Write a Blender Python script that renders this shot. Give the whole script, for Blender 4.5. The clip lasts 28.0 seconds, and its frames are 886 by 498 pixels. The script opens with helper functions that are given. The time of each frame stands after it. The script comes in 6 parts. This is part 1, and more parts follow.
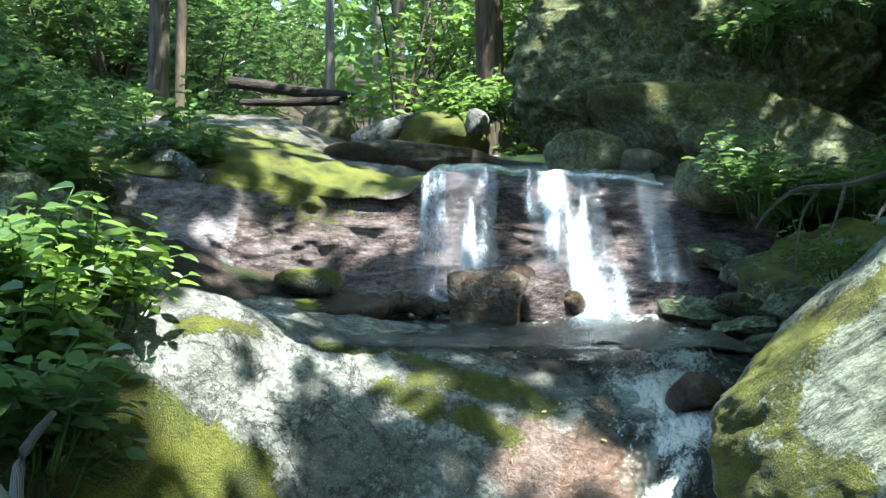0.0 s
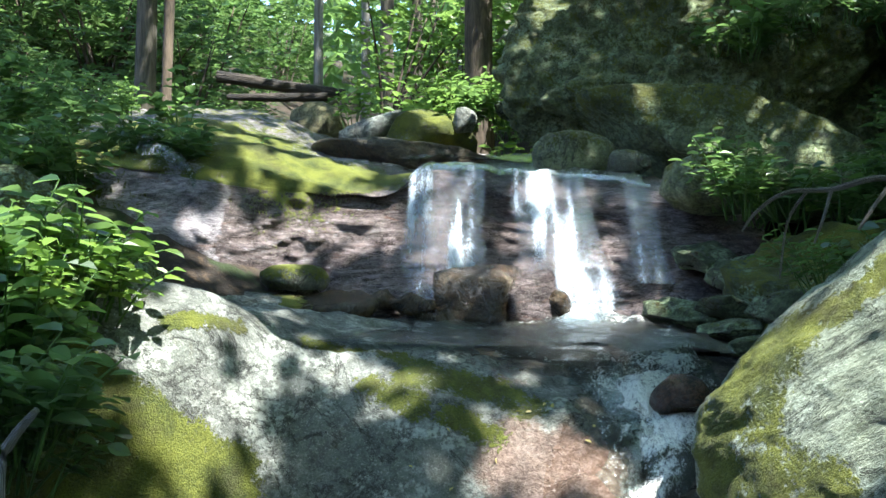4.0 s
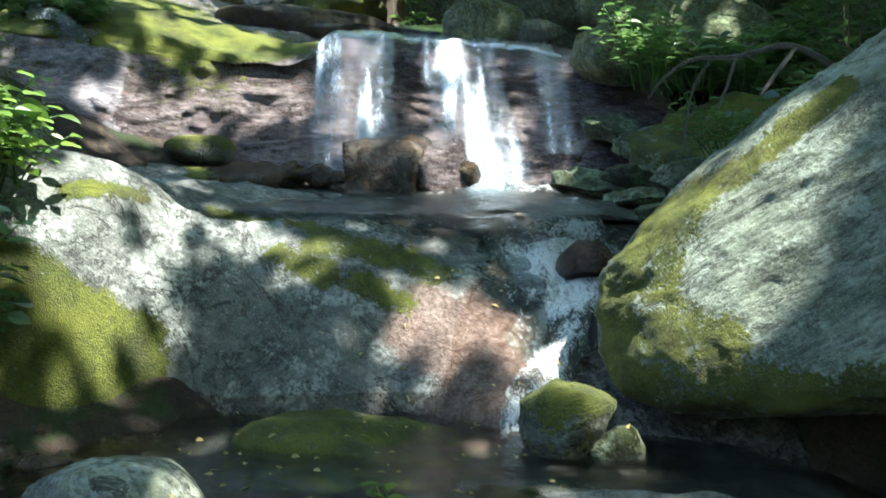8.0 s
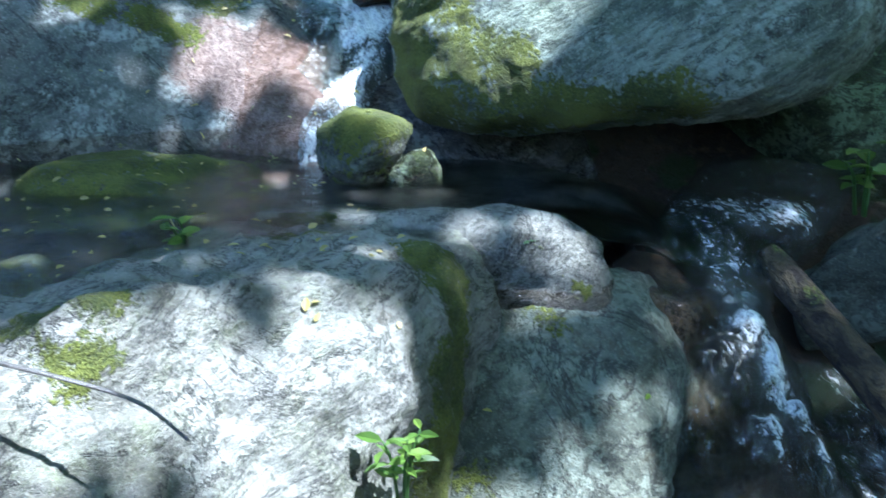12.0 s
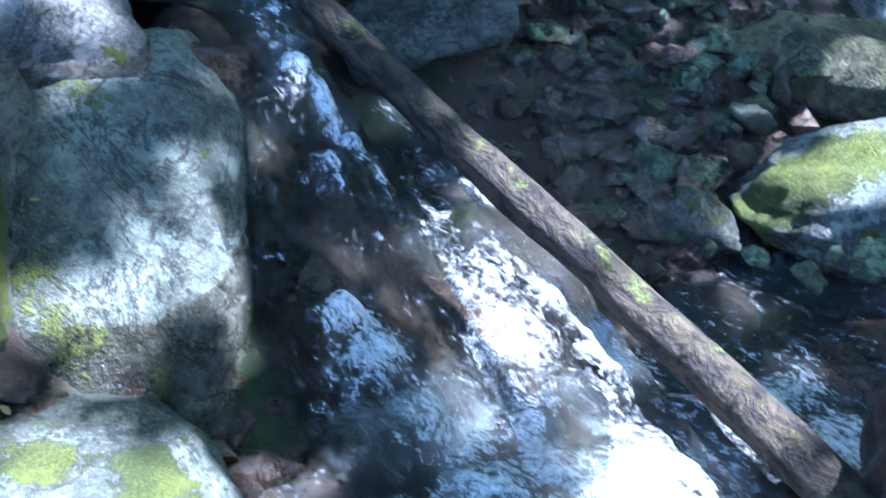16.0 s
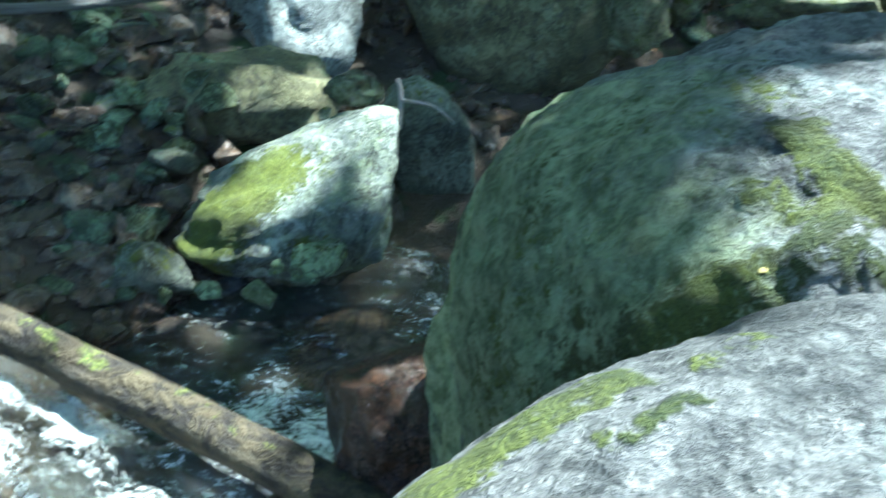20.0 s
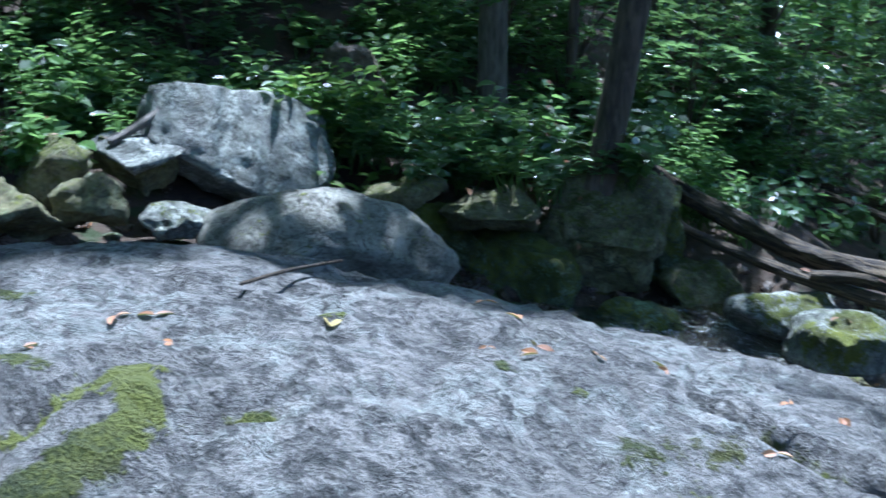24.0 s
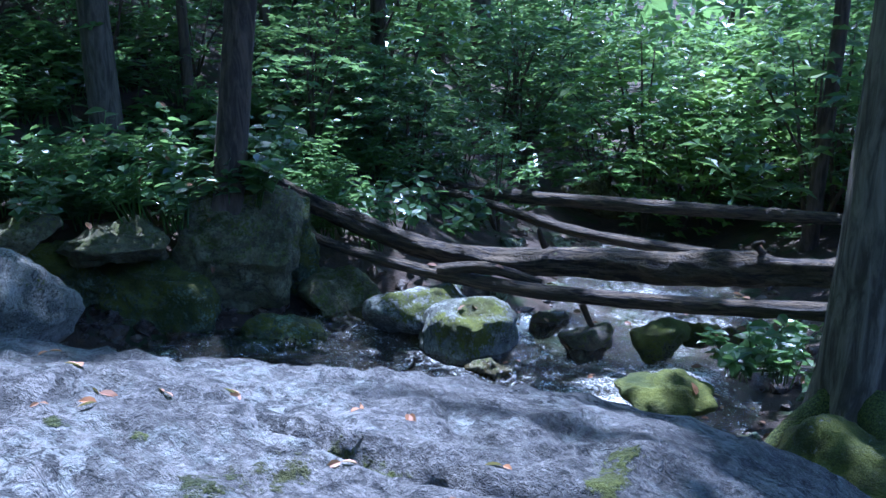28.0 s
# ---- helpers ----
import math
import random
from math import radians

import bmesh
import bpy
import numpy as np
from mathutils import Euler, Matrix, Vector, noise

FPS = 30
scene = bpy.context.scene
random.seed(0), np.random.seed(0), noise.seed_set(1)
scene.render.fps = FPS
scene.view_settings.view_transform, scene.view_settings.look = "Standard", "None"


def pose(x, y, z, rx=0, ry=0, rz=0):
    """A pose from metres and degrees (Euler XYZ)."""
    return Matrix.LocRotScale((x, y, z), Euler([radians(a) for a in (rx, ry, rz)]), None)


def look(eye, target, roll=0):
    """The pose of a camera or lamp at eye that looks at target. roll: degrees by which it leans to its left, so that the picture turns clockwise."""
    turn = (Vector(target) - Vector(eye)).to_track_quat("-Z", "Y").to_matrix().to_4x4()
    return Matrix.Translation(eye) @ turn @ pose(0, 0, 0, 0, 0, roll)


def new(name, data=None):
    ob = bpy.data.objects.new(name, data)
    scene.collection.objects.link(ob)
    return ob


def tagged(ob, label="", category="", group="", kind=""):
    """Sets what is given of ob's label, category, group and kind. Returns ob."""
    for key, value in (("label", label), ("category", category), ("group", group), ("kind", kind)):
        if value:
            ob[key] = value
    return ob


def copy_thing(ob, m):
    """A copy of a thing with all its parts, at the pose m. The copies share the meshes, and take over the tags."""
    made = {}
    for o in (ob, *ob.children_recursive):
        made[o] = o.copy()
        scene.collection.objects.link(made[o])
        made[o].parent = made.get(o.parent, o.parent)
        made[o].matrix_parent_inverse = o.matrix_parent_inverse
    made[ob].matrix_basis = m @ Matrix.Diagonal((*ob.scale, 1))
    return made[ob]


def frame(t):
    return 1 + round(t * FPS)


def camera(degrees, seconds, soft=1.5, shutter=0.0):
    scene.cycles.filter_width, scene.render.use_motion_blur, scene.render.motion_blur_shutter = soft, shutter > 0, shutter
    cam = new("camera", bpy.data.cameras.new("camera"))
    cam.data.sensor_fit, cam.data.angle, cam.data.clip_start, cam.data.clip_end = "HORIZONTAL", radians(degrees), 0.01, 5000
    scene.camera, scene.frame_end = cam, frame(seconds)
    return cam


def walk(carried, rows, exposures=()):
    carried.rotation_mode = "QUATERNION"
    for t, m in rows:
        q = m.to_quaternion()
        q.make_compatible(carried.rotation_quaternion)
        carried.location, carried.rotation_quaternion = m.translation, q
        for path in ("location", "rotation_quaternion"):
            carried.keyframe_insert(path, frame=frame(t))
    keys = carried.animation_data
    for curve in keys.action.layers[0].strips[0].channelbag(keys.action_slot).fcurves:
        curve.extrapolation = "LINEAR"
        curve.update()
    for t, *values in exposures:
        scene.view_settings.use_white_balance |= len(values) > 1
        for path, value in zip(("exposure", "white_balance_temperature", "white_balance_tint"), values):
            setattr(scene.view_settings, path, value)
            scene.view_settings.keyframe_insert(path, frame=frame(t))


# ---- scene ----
cam = camera(47.59, 28.0, soft=1.5, shutter=0.5)

# seconds, place, heading (clockwise from +y), tilt, lean
PATH = [
    (0.0, 0.027, 0.330, 1.671, -2.32, 2.57, -0.16),
    (0.5, 0.028, 0.330, 1.673, -2.40, 2.47, 0.05),
    (1.0, 0.025, 0.331, 1.669, -2.36, 2.67, 0.07),
    (1.5, 0.023, 0.330, 1.669, -1.96, 2.70, 0.03),
    (2.0, 0.011, 0.337, 1.668, -1.76, 2.60, 0.27),
    (2.5, 0.011, 0.335, 1.669, -1.63, 2.59, 0.36),
    (3.0, 0.009, 0.336, 1.675, -1.37, 2.59, 0.73),
    (3.5, 0.021, 0.338, 1.676, -1.48, 2.38, 0.56),
    (5.5, 0.022, 0.333, 1.672, -1.70, 2.75, 0.82),
    (6.0, 0.020, 0.333, 1.665, -1.71, 2.65, 0.89),
    (6.5, 0.025, 0.339, 1.656, -0.84, 1.20, 0.61),
    (7.0, 0.032, 0.342, 1.644, 0.72, -1.05, 0.31),
    (7.5, 0.039, 0.346, 1.639, 1.72, -2.79, -0.12),
    (8.0, 0.044, 0.351, 1.629, 3.47, -4.44, 0.40),
    (8.5, 0.039, 0.347, 1.619, 4.56, -6.35, 0.03),
    (9.0, 0.043, 0.347, 1.612, 6.00, -8.40, -0.03),
    (9.5, 0.059, 0.350, 1.597, 6.86, -10.26, -0.07),
    (10.0, 0.064, 0.357, 1.593, 8.15, -12.36, -0.43),
    (10.5, 0.065, 0.356, 1.587, 8.79, -13.65, -0.85),
    (11.0, 0.070, 0.359, 1.574, 10.32, -15.18, -0.73),
    (11.5, 0.082, 0.363, 1.562, 12.10, -17.13, -0.43),
    (13.5, 0.202, 0.376, 1.539, 23.62, -21.87, -0.24),
    (14.0, 0.219, 0.365, 1.539, 27.32, -22.82, -0.43),
    (14.5, 0.233, 0.350, 1.523, 30.39, -24.50, -0.57),
    (15.0, 0.249, 0.336, 1.520, 33.20, -26.92, -0.61),
    (15.5, 0.243, 0.333, 1.494, 35.64, -29.14, -0.65),
    (16.0, 0.235, 0.324, 1.491, 38.76, -31.76, -0.03),
    (16.5, 0.242, 0.310, 1.465, 41.49, -34.38, 0.05),
    (17.0, 0.245, 0.294, 1.455, 46.05, -36.60, 0.76),
    (17.5, 0.257, 0.259, 1.452, 50.78, -37.50, 1.09),
    (18.0, 0.263, 0.234, 1.469, 54.83, -37.37, 0.79),
    (18.5, 0.275, 0.205, 1.484, 60.42, -36.44, 1.59),
    (19.0, 0.319, 0.158, 1.495, 62.11, -34.85, -0.09),
    (19.5, 0.333, 0.122, 1.509, 64.70, -32.73, -0.33),
    (20.0, 0.353, 0.078, 1.538, 69.25, -29.70, -0.88),
    (20.5, 0.370, 0.033, 1.560, 74.88, -27.45, -1.02),
    (22.5, 0.356, -0.062, 1.628, 95.60, -18.79, -1.60),
    (23.0, 0.337, -0.103, 1.639, 102.59, -18.06, -0.69),
    (23.5, 0.332, -0.137, 1.634, 107.95, -18.76, 0.06),
    (24.0, 0.327, -0.160, 1.634, 113.52, -19.22, 0.57),
    (24.5, 0.314, -0.192, 1.634, 117.98, -19.46, 0.53),
    (25.0, 0.301, -0.240, 1.633, 121.99, -19.49, 0.43),
    (25.5, 0.290, -0.280, 1.630, 126.40, -20.04, 0.28),
    (26.0, 0.272, -0.308, 1.639, 131.38, -19.28, 0.90),
    (26.5, 0.265, -0.324, 1.642, 134.24, -18.82, 0.66),
    (27.0, 0.254, -0.330, 1.643, 134.91, -18.53, 0.29),
    (27.5, 0.254, -0.324, 1.645, 134.32, -18.43, 0.10),
    (28.0, 0.257, -0.323, 1.643, 133.83, -18.30, 0.02),
]


def aim(x, y, z, heading, tilt, lean):
    return pose(x, y, z, 90 + tilt, 0, -heading) @ pose(0, 0, 0, 0, 0, lean)


# the picture's exposure and white balance drift as the view changes: seconds, stops, kelvin, tint
EXPOSURES = [(0.0, 2.2, 5800, 9), (7.0, 2.1, 5800, 10), (9.2, 2.3, 5700, 7), (10.0, 2.4, 5000, 12), (11.5, 2.4, 4750, 14), (14.0, 2.85, 4800, 14), (15.0, 2.93, 4650, 19), (16.1, 2.75, 4400, 25),
             (16.9, 2.8, 6200, 8), (18.0, 2.8, 6900, -1), (19.2, 2.8, 7500, -5), (19.9, 2.7, 4900, -3), (22.5, 1.95, 4700, 12), (24.0, 1.8, 4650, 15), (26.0, 1.97, 4550, 24), (27.0, 2.03, 4500, 25), (28.0, 1.78, 4350, 26)]
walk(cam, [(row[0], aim(*row[1:])) for row in PATH], EXPOSURES)

# ---- light ----
SUN_HEADING, SUN_HEIGHT = 130.0, 62.0
TO_SUN = Vector((math.sin(radians(SUN_HEADING)) * math.cos(radians(SUN_HEIGHT)),
                 math.cos(radians(SUN_HEADING)) * math.cos(radians(SUN_HEIGHT)), math.sin(radians(SUN_HEIGHT))))
world = bpy.data.worlds.new("world")
scene.world = world
world.use_nodes = True
sky = world.node_tree.nodes.new("ShaderNodeTexSky")
sky.sky_type, sky.sun_disc = "NISHITA", False
sky.sun_elevation, sky.sun_rotation = radians(SUN_HEIGHT), radians(SUN_HEADING)
world.node_tree.nodes["Background"].inputs["Strength"].default_value = 0.15
world.node_tree.links.new(sky.outputs[0], world.node_tree.nodes["Background"].inputs["Color"])
sun = new("sun", bpy.data.lights.new("sun", "SUN"))
sun.data.energy, sun.data.angle, sun.data.color = 5.0, radians(0.55), (1.0, 0.95, 0.86)
sun.matrix_world = look(TO_SUN * 40, (0, 0, 0))


# ---- materials ----
class Nodes:
    """A small writer of node trees."""

    def __init__(self, name):
        self.mat = bpy.data.materials.new(name)
        self.mat.use_nodes = True
        self.tree = self.mat.node_tree
        self.tree.nodes.clear()
        self.out = self.tree.nodes.new("ShaderNodeOutputMaterial")

    def add(self, kind, sets=None, **ins):
        n = self.tree.nodes.new("ShaderNode" + kind)
        sets = sets or {}
        if "interpolation_type" in sets:
            n.interpolation_type = sets["interpolation_type"]
        if "operation" in sets:
            n.operation = sets["operation"]
        if "data_type" in sets:
            n.data_type = sets["data_type"]
        if "attribute_name" in sets:
            n.attribute_name = sets["attribute_name"]
        if "blend_type" in sets:
            n.blend_type = sets["blend_type"]
        for k, v in ins.items():
            self.put(n.inputs[k.replace("_", " ")], v)
        return n

    def put(self, socket, v):
        if isinstance(v, bpy.types.NodeSocket):
            self.tree.links.new(v, socket)
        elif isinstance(v, bpy.types.Node):
            self.tree.links.new(v.outputs[0], socket)
        else:
            if isinstance(v, tuple) and len(v) == 3 and socket.type == "RGBA":
                v = (*v, 1)
            socket.default_value = v

    def place(self, stretch=(1, 1, 1), turn=(0, 0, 0)):
        g = self.add("NewGeometry")
        first = self.add("Mapping", Vector=g.outputs["Position"])
        first.inputs["Rotation"].default_value = [radians(a) for a in turn]
        m = self.add("Mapping", Vector=first.outputs[0])
        m.inputs["Scale"].default_value = stretch
        return m

    def noise(self, scale, detail=4, rough=0.55, vec=None, warp=0.0):
        n = self.add("TexNoise", Scale=scale, Detail=detail, Roughness=rough, Distortion=warp)
        self.put(n.inputs["Vector"], vec or self.place())
        return n.outputs["Fac"]

    def ramp(self, fac, lo, hi, a=0.0, b=1.0):
        n = self.add("MapRange", sets={"interpolation_type": "SMOOTHSTEP"})
        for k, v in zip(("Value", "From Min", "From Max", "To Min", "To Max"), (fac, lo, hi, a, b)):
            self.put(n.inputs[k], v)
        return n.outputs["Result"]

    def math(self, op, a, b):
        n = self.add("Math", sets={"operation": op})
        self.put(n.inputs[0], a)
        self.put(n.inputs[1], b)
        return n.outputs[0]

    def mix(self, fac, a, b):
        n = self.add("Mix", sets={"data_type": "RGBA"})
        self.put(n.inputs[0], fac)
        self.put(n.inputs[6], a)
        self.put(n.inputs[7], b)
        return n.outputs[2]

    def attr(self, name):
        return self.add("Attribute", sets={"attribute_name": name}).outputs["Fac"]

    def bump(self, height, strength, dist, normal=None):
        n = self.add("Bump", Strength=strength, Distance=dist, Height=height)
        if normal:
            self.put(n.inputs["Normal"], normal)
        return n.outputs["Normal"]

    def done(self, shader):
        self.put(self.out.inputs["Surface"], shader)
        return self.mat


def rock_material(name, dark, light, lichen=0.3, lichen_tint=(0.42, 0.46, 0.38), stain=(0.12, 0.08, 0.04), grain=(1, 1, 1), turn=(0, 0, 0), moss_dark=(0.045, 0.06, 0.008), moss_light=(0.17, 0.185, 0.022), rough=0.85, relief=1.0, fleck=16, edge_of=(0.35, 0.68), swirl=1.0, seams=0.7, holes=0.0):
    n = Nodes(name)
    vec = n.place(grain, turn)
    broad = n.noise(2.2, 5, 0.6, vec, 0.6 * swirl)
    fine = n.noise(fleck, 6, 0.7, vec, 0.4 * swirl)
    speck = n.noise(110, 2, 0.6)
    mid = n.noise(6.5, 5, 0.65, vec, swirl)
    col = n.mix(n.ramp(broad, 0.3, 0.7), dark, light)
    col = n.mix(n.ramp(fine, *edge_of, 0.75, 0.0), col, tuple(c * 0.42 for c in dark))
    col = n.mix(n.ramp(mid, 0.56, 0.72, 0.0, 0.55), col, stain)
    col = n.mix(n.ramp(speck, 0.52, 0.75, 0.0, 0.35), col, tuple(min(0.75, c * 1.7) for c in light))
    lm = n.math("MULTIPLY", n.ramp(n.noise(4.3, 6, 0.7), 0.5, 0.58), n.ramp(n.noise(38, 3), 0.38, 0.55))
    col = n.mix(n.math("MULTIPLY", lm, lichen * 2.0), col, lichen_tint)
    if holes:
        hole = n.math("MULTIPLY", n.ramp(n.noise(25, 6, 0.75), 0.43, 0.5, 1.0, 0.0), n.ramp(n.noise(5, 4, 0.6), 0.35, 0.6, 0.25, 1.0))
        col = n.mix(n.math("MULTIPLY", hole, holes), col, (0.045, 0.045, 0.038))
    # green algal film on damp, shaded sides, coloured lighter to lift their shade
    film = n.ramp(n.math("ADD", n.attr("algae_lift"), n.math("MULTIPLY", n.math("SUBTRACT", n.noise(13, 6, 0.78), 0.5), 1.2)), 0.2, 0.8, 0.0, 0.8)
    col = n.mix(film, col, n.mix(n.ramp(n.noise(19, 6, 0.75), 0.36, 0.62), (0.1, 0.125, 0.03), (0.36, 0.4, 0.19)))
    # thin dark seams
    seam = n.noise(1.7, 7, 0.72, n.place(grain, turn), 1.5)
    near = n.math("ABSOLUTE", n.math("SUBTRACT", seam, 0.5), 0)
    crack = n.ramp(near, 0.003, 0.016, 1.0, 0.0)
    col = n.mix(n.math("MULTIPLY", crack, seams), col, (0.03, 0.028, 0.022))
    # wet film
    wet = n.ramp(n.math("ADD", n.attr("wet"), n.math("MULTIPLY", n.math("SUBTRACT", mid, 0.5), 0.9)), 0.35, 0.6)
    col = n.mix(wet, col, n.mix(1.0, col, col))
    wetcol = n.add("MixRGB", sets={"blend_type": "MULTIPLY"}, Fac=n.math("MULTIPLY", wet, 0.75), Color1=col, Color2=(0.5, 0.41, 0.35)).outputs[0]
    # iron-brown stain left by the water
    rust = n.ramp(n.math("ADD", n.attr("rust"), n.math("MULTIPLY", n.math("SUBTRACT", n.noise(9, 5, 0.7), 0.5), 1.3)), 0.35, 0.75, 0.0, 0.85)
    wetcol = n.mix(rust, wetcol, n.mix(n.ramp(n.noise(26, 4, 0.7), 0.35, 0.65), (0.12, 0.07, 0.045), (0.23, 0.155, 0.115)))
    # moss
    edge = n.math("ADD", n.attr("moss"), n.math("ADD", n.math("MULTIPLY", n.math("SUBTRACT", n.noise(9, 6, 0.78), 0.5), 1.9), n.math("MULTIPLY", n.math("SUBTRACT", n.noise(45, 4, 0.7), 0.5), 1.5)))
    moss = n.ramp(edge, 0.42, 0.66)
    tuft = n.noise(130, 3, 0.7)
    mosscol = n.mix(n.ramp(n.math("ADD", n.math("MULTIPLY", n.noise(5, 4), 0.6), n.math("MULTIPLY", tuft, 0.4)), 0.36, 0.62), moss_dark, moss_light)
    mosscol = n.mix(n.ramp(n.noise(2.7, 5, 0.7), 0.5, 0.68, 0.0, 0.75), mosscol, (0.06, 0.058, 0.016))
    col = n.mix(moss, wetcol, mosscol)
    r = n.ramp(wet, 0, 1, rough, 0.16)
    r = n.math("MAXIMUM", r, n.math("MULTIPLY", moss, 0.95))
    h = n.math("ADD", n.math("MULTIPLY", fine, 1.0), n.math("MULTIPLY", n.noise(60, 4, 0.7), 0.45))
    h = n.math("SUBTRACT", h, n.math("MULTIPLY", crack, 0.5))
    if holes:
        h = n.math("SUBTRACT", h, n.math("MULTIPLY", hole, 1.4))
    h = n.math("ADD", h, n.math("MULTIPLY", moss, n.math("ADD", 0.35, n.math("MULTIPLY", tuft, 0.9))))
    p = n.add("BsdfPrincipled", Base_Color=col, Roughness=r, Normal=n.bump(h, 0.75, 0.03 * relief))
    return n.done(p)


WEATHERED = rock_material("weathered_brown_granite", (0.135, 0.13, 0.095), (0.34, 0.325, 0.26), 0.25, (0.38, 0.38, 0.3), stain=(0.1, 0.08, 0.05), grain=(1.0, 1.0, 2.2), turn=(20, 30, 0), relief=2.2, fleck=24, edge_of=(0.33, 0.52), swirl=0.6)
RUSTY = rock_material("rust_brown_stream_stone", (0.06, 0.033, 0.018), (0.17, 0.092, 0.05), 0.05, stain=(0.22, 0.08, 0.03), rough=0.4, relief=1.4)
GRANITE = rock_material("granite", (0.09, 0.082, 0.03), (0.24, 0.215, 0.095), 0.22, (0.29, 0.29, 0.15), stain=(0.11, 0.08, 0.035), relief=1.7)
PALE = rock_material("pale_granite", (0.135, 0.145, 0.115), (0.3, 0.305, 0.26), 0.4, (0.4, 0.42, 0.35), stain=(0.11, 0.1, 0.06), relief=1.6)
LICHEN = rock_material("lichen_granite", (0.08, 0.088, 0.055), (0.22, 0.228, 0.16), 0.3, (0.27, 0.295, 0.215), stain=(0.08, 0.06, 0.025), relief=1.8)
BANDED = rock_material("banded_gneiss", (0.13, 0.155, 0.095), (0.34, 0.38, 0.27), 0.3, (0.45, 0.5, 0.38), stain=(0.12, 0.135, 0.055), grain=(1.0, 1.0, 4.2), turn=(10, 32, 0), relief=2.4, fleck=11, edge_of=(0.36, 0.58), swirl=0.35)
STRATA = rock_material("wet_ledge_rock", (0.12, 0.1, 0.1), (0.4, 0.36, 0.35), 0.12, (0.34, 0.33, 0.3), stain=(0.15, 0.07, 0.03), grain=(0.8, 0.8, 3.0), rough=0.5)
BROWN = rock_material("brown_stream_stone", (0.06, 0.046, 0.025), (0.18, 0.138, 0.075), 0.15, (0.17, 0.17, 0.11), stain=(0.16, 0.07, 0.025), rough=0.6, relief=1.6)
DARKROCK = rock_material("shaded_cliff_rock", (0.05, 0.072, 0.03), (0.19, 0.235, 0.115), 0.8, (0.24, 0.31, 0.17), turn=(0, 25, 0), grain=(1, 1, 1.8), relief=2.2)
COARSE = rock_material("coarse_speckled_granite", (0.1, 0.097, 0.083), (0.235, 0.224, 0.196), 0.3, (0.27, 0.29, 0.25), stain=(0.085, 0.088, 0.065), relief=4.6, fleck=24, edge_of=(0.38, 0.55), swirl=0.0, seams=0.15, holes=1.0, moss_dark=(0.03, 0.042, 0.006), moss_light=(0.125, 0.14, 0.018))


def soil_material():
    n = Nodes("forest_soil")
    a, b, c = n.noise(1.3, 5), n.noise(14, 6, 0.7), n.noise(70, 3)
    col = n.mix(n.ramp(a, 0.35, 0.65), (0.028, 0.02, 0.012), (0.075, 0.052, 0.03))
    col = n.mix(n.ramp(b, 0.5, 0.65), col, (0.085, 0.055, 0.03))
    col = n.mix(n.ramp(n.noise(3.1, 5), 0.52, 0.62), col, (0.03, 0.045, 0.01))
    h = n.math("ADD", b, n.math("MULTIPLY", c, 0.5))
    return n.done(n.add("BsdfPrincipled", Base_Color=col, Roughness=0.95, Normal=n.bump(h, 0.9, 0.06)))


def bark_material(name, dark, light, moss=0.0, scale=1.0):
    n = Nodes(name)
    v = n.place((7 * scale, 7 * scale, 1.1 * scale))
    a, b = n.noise(2.6, 6, 0.65, v, 0.8), n.noise(3.0, 4)
    col = n.mix(n.ramp(a, 0.36, 0.66), dark, light)
    col = n.mix(n.ramp(n.noise(1.6, 5), 0.5, 0.68, 0.0, 0.5), col, tuple(c * 1.5 for c in light))
    edge = n.math("ADD", n.attr("moss"), n.math("MULTIPLY", n.math("SUBTRACT", n.noise(8, 5, 0.7), 0.5), 1.4))
    m = n.ramp(edge, 0.5 - moss, 0.66 - moss)
    tuft = n.noise(110, 3)
    col = n.mix(m, col, n.mix(n.ramp(tuft, 0.35, 0.65), (0.03, 0.045, 0.008), (0.12, 0.14, 0.02)))
    h = n.math("ADD", a, n.math("ADD", n.math("MULTIPLY", b, 0.2), n.math("MULTIPLY", n.math("MULTIPLY", m, tuft), 0.7)))
    return n.done(n.add("BsdfPrincipled", Base_Color=col, Roughness=0.9, Normal=n.bump(h, 0.9, 0.03)))


def along_material(name, dark, light, moss=0.0, tint=(0.2, 0.1, 0.045), run=(26, 2.2)):
    """Wood whose grain runs along the piece, by its own length coordinate."""
    n = Nodes(name)
    uv = n.add("UVMap").outputs[0]
    m = n.add("Mapping", Vector=uv)
    m.inputs["Scale"].default_value = (*run, 1)
    a = n.noise(1.0, 6, 0.7, m, 0.7)
    big = n.noise(4.0, 5, 0.6)
    col = n.mix(n.ramp(a, 0.4, 0.62), dark, light)
    col = n.mix(n.ramp(big, 0.5, 0.64, 0, 0.6), col, tint)
    edge = n.math("ADD", n.attr("moss"), n.math("MULTIPLY", n.math("SUBTRACT", n.noise(10, 5, 0.7), 0.5), 1.5))
    k = n.ramp(edge, 0.52 - moss, 0.66 - moss)
    col = n.mix(k, col, n.mix(n.ramp(n.noise(120, 3), 0.35, 0.65), (0.05, 0.06, 0.01), (0.17, 0.18, 0.03)))
    return n.done(n.add("BsdfPrincipled", Base_Color=col, Roughness=0.8, Normal=n.bump(n.math("ADD", a, n.math("MULTIPLY", n.noise(50, 3), 0.3)), 1.0, 0.06)))


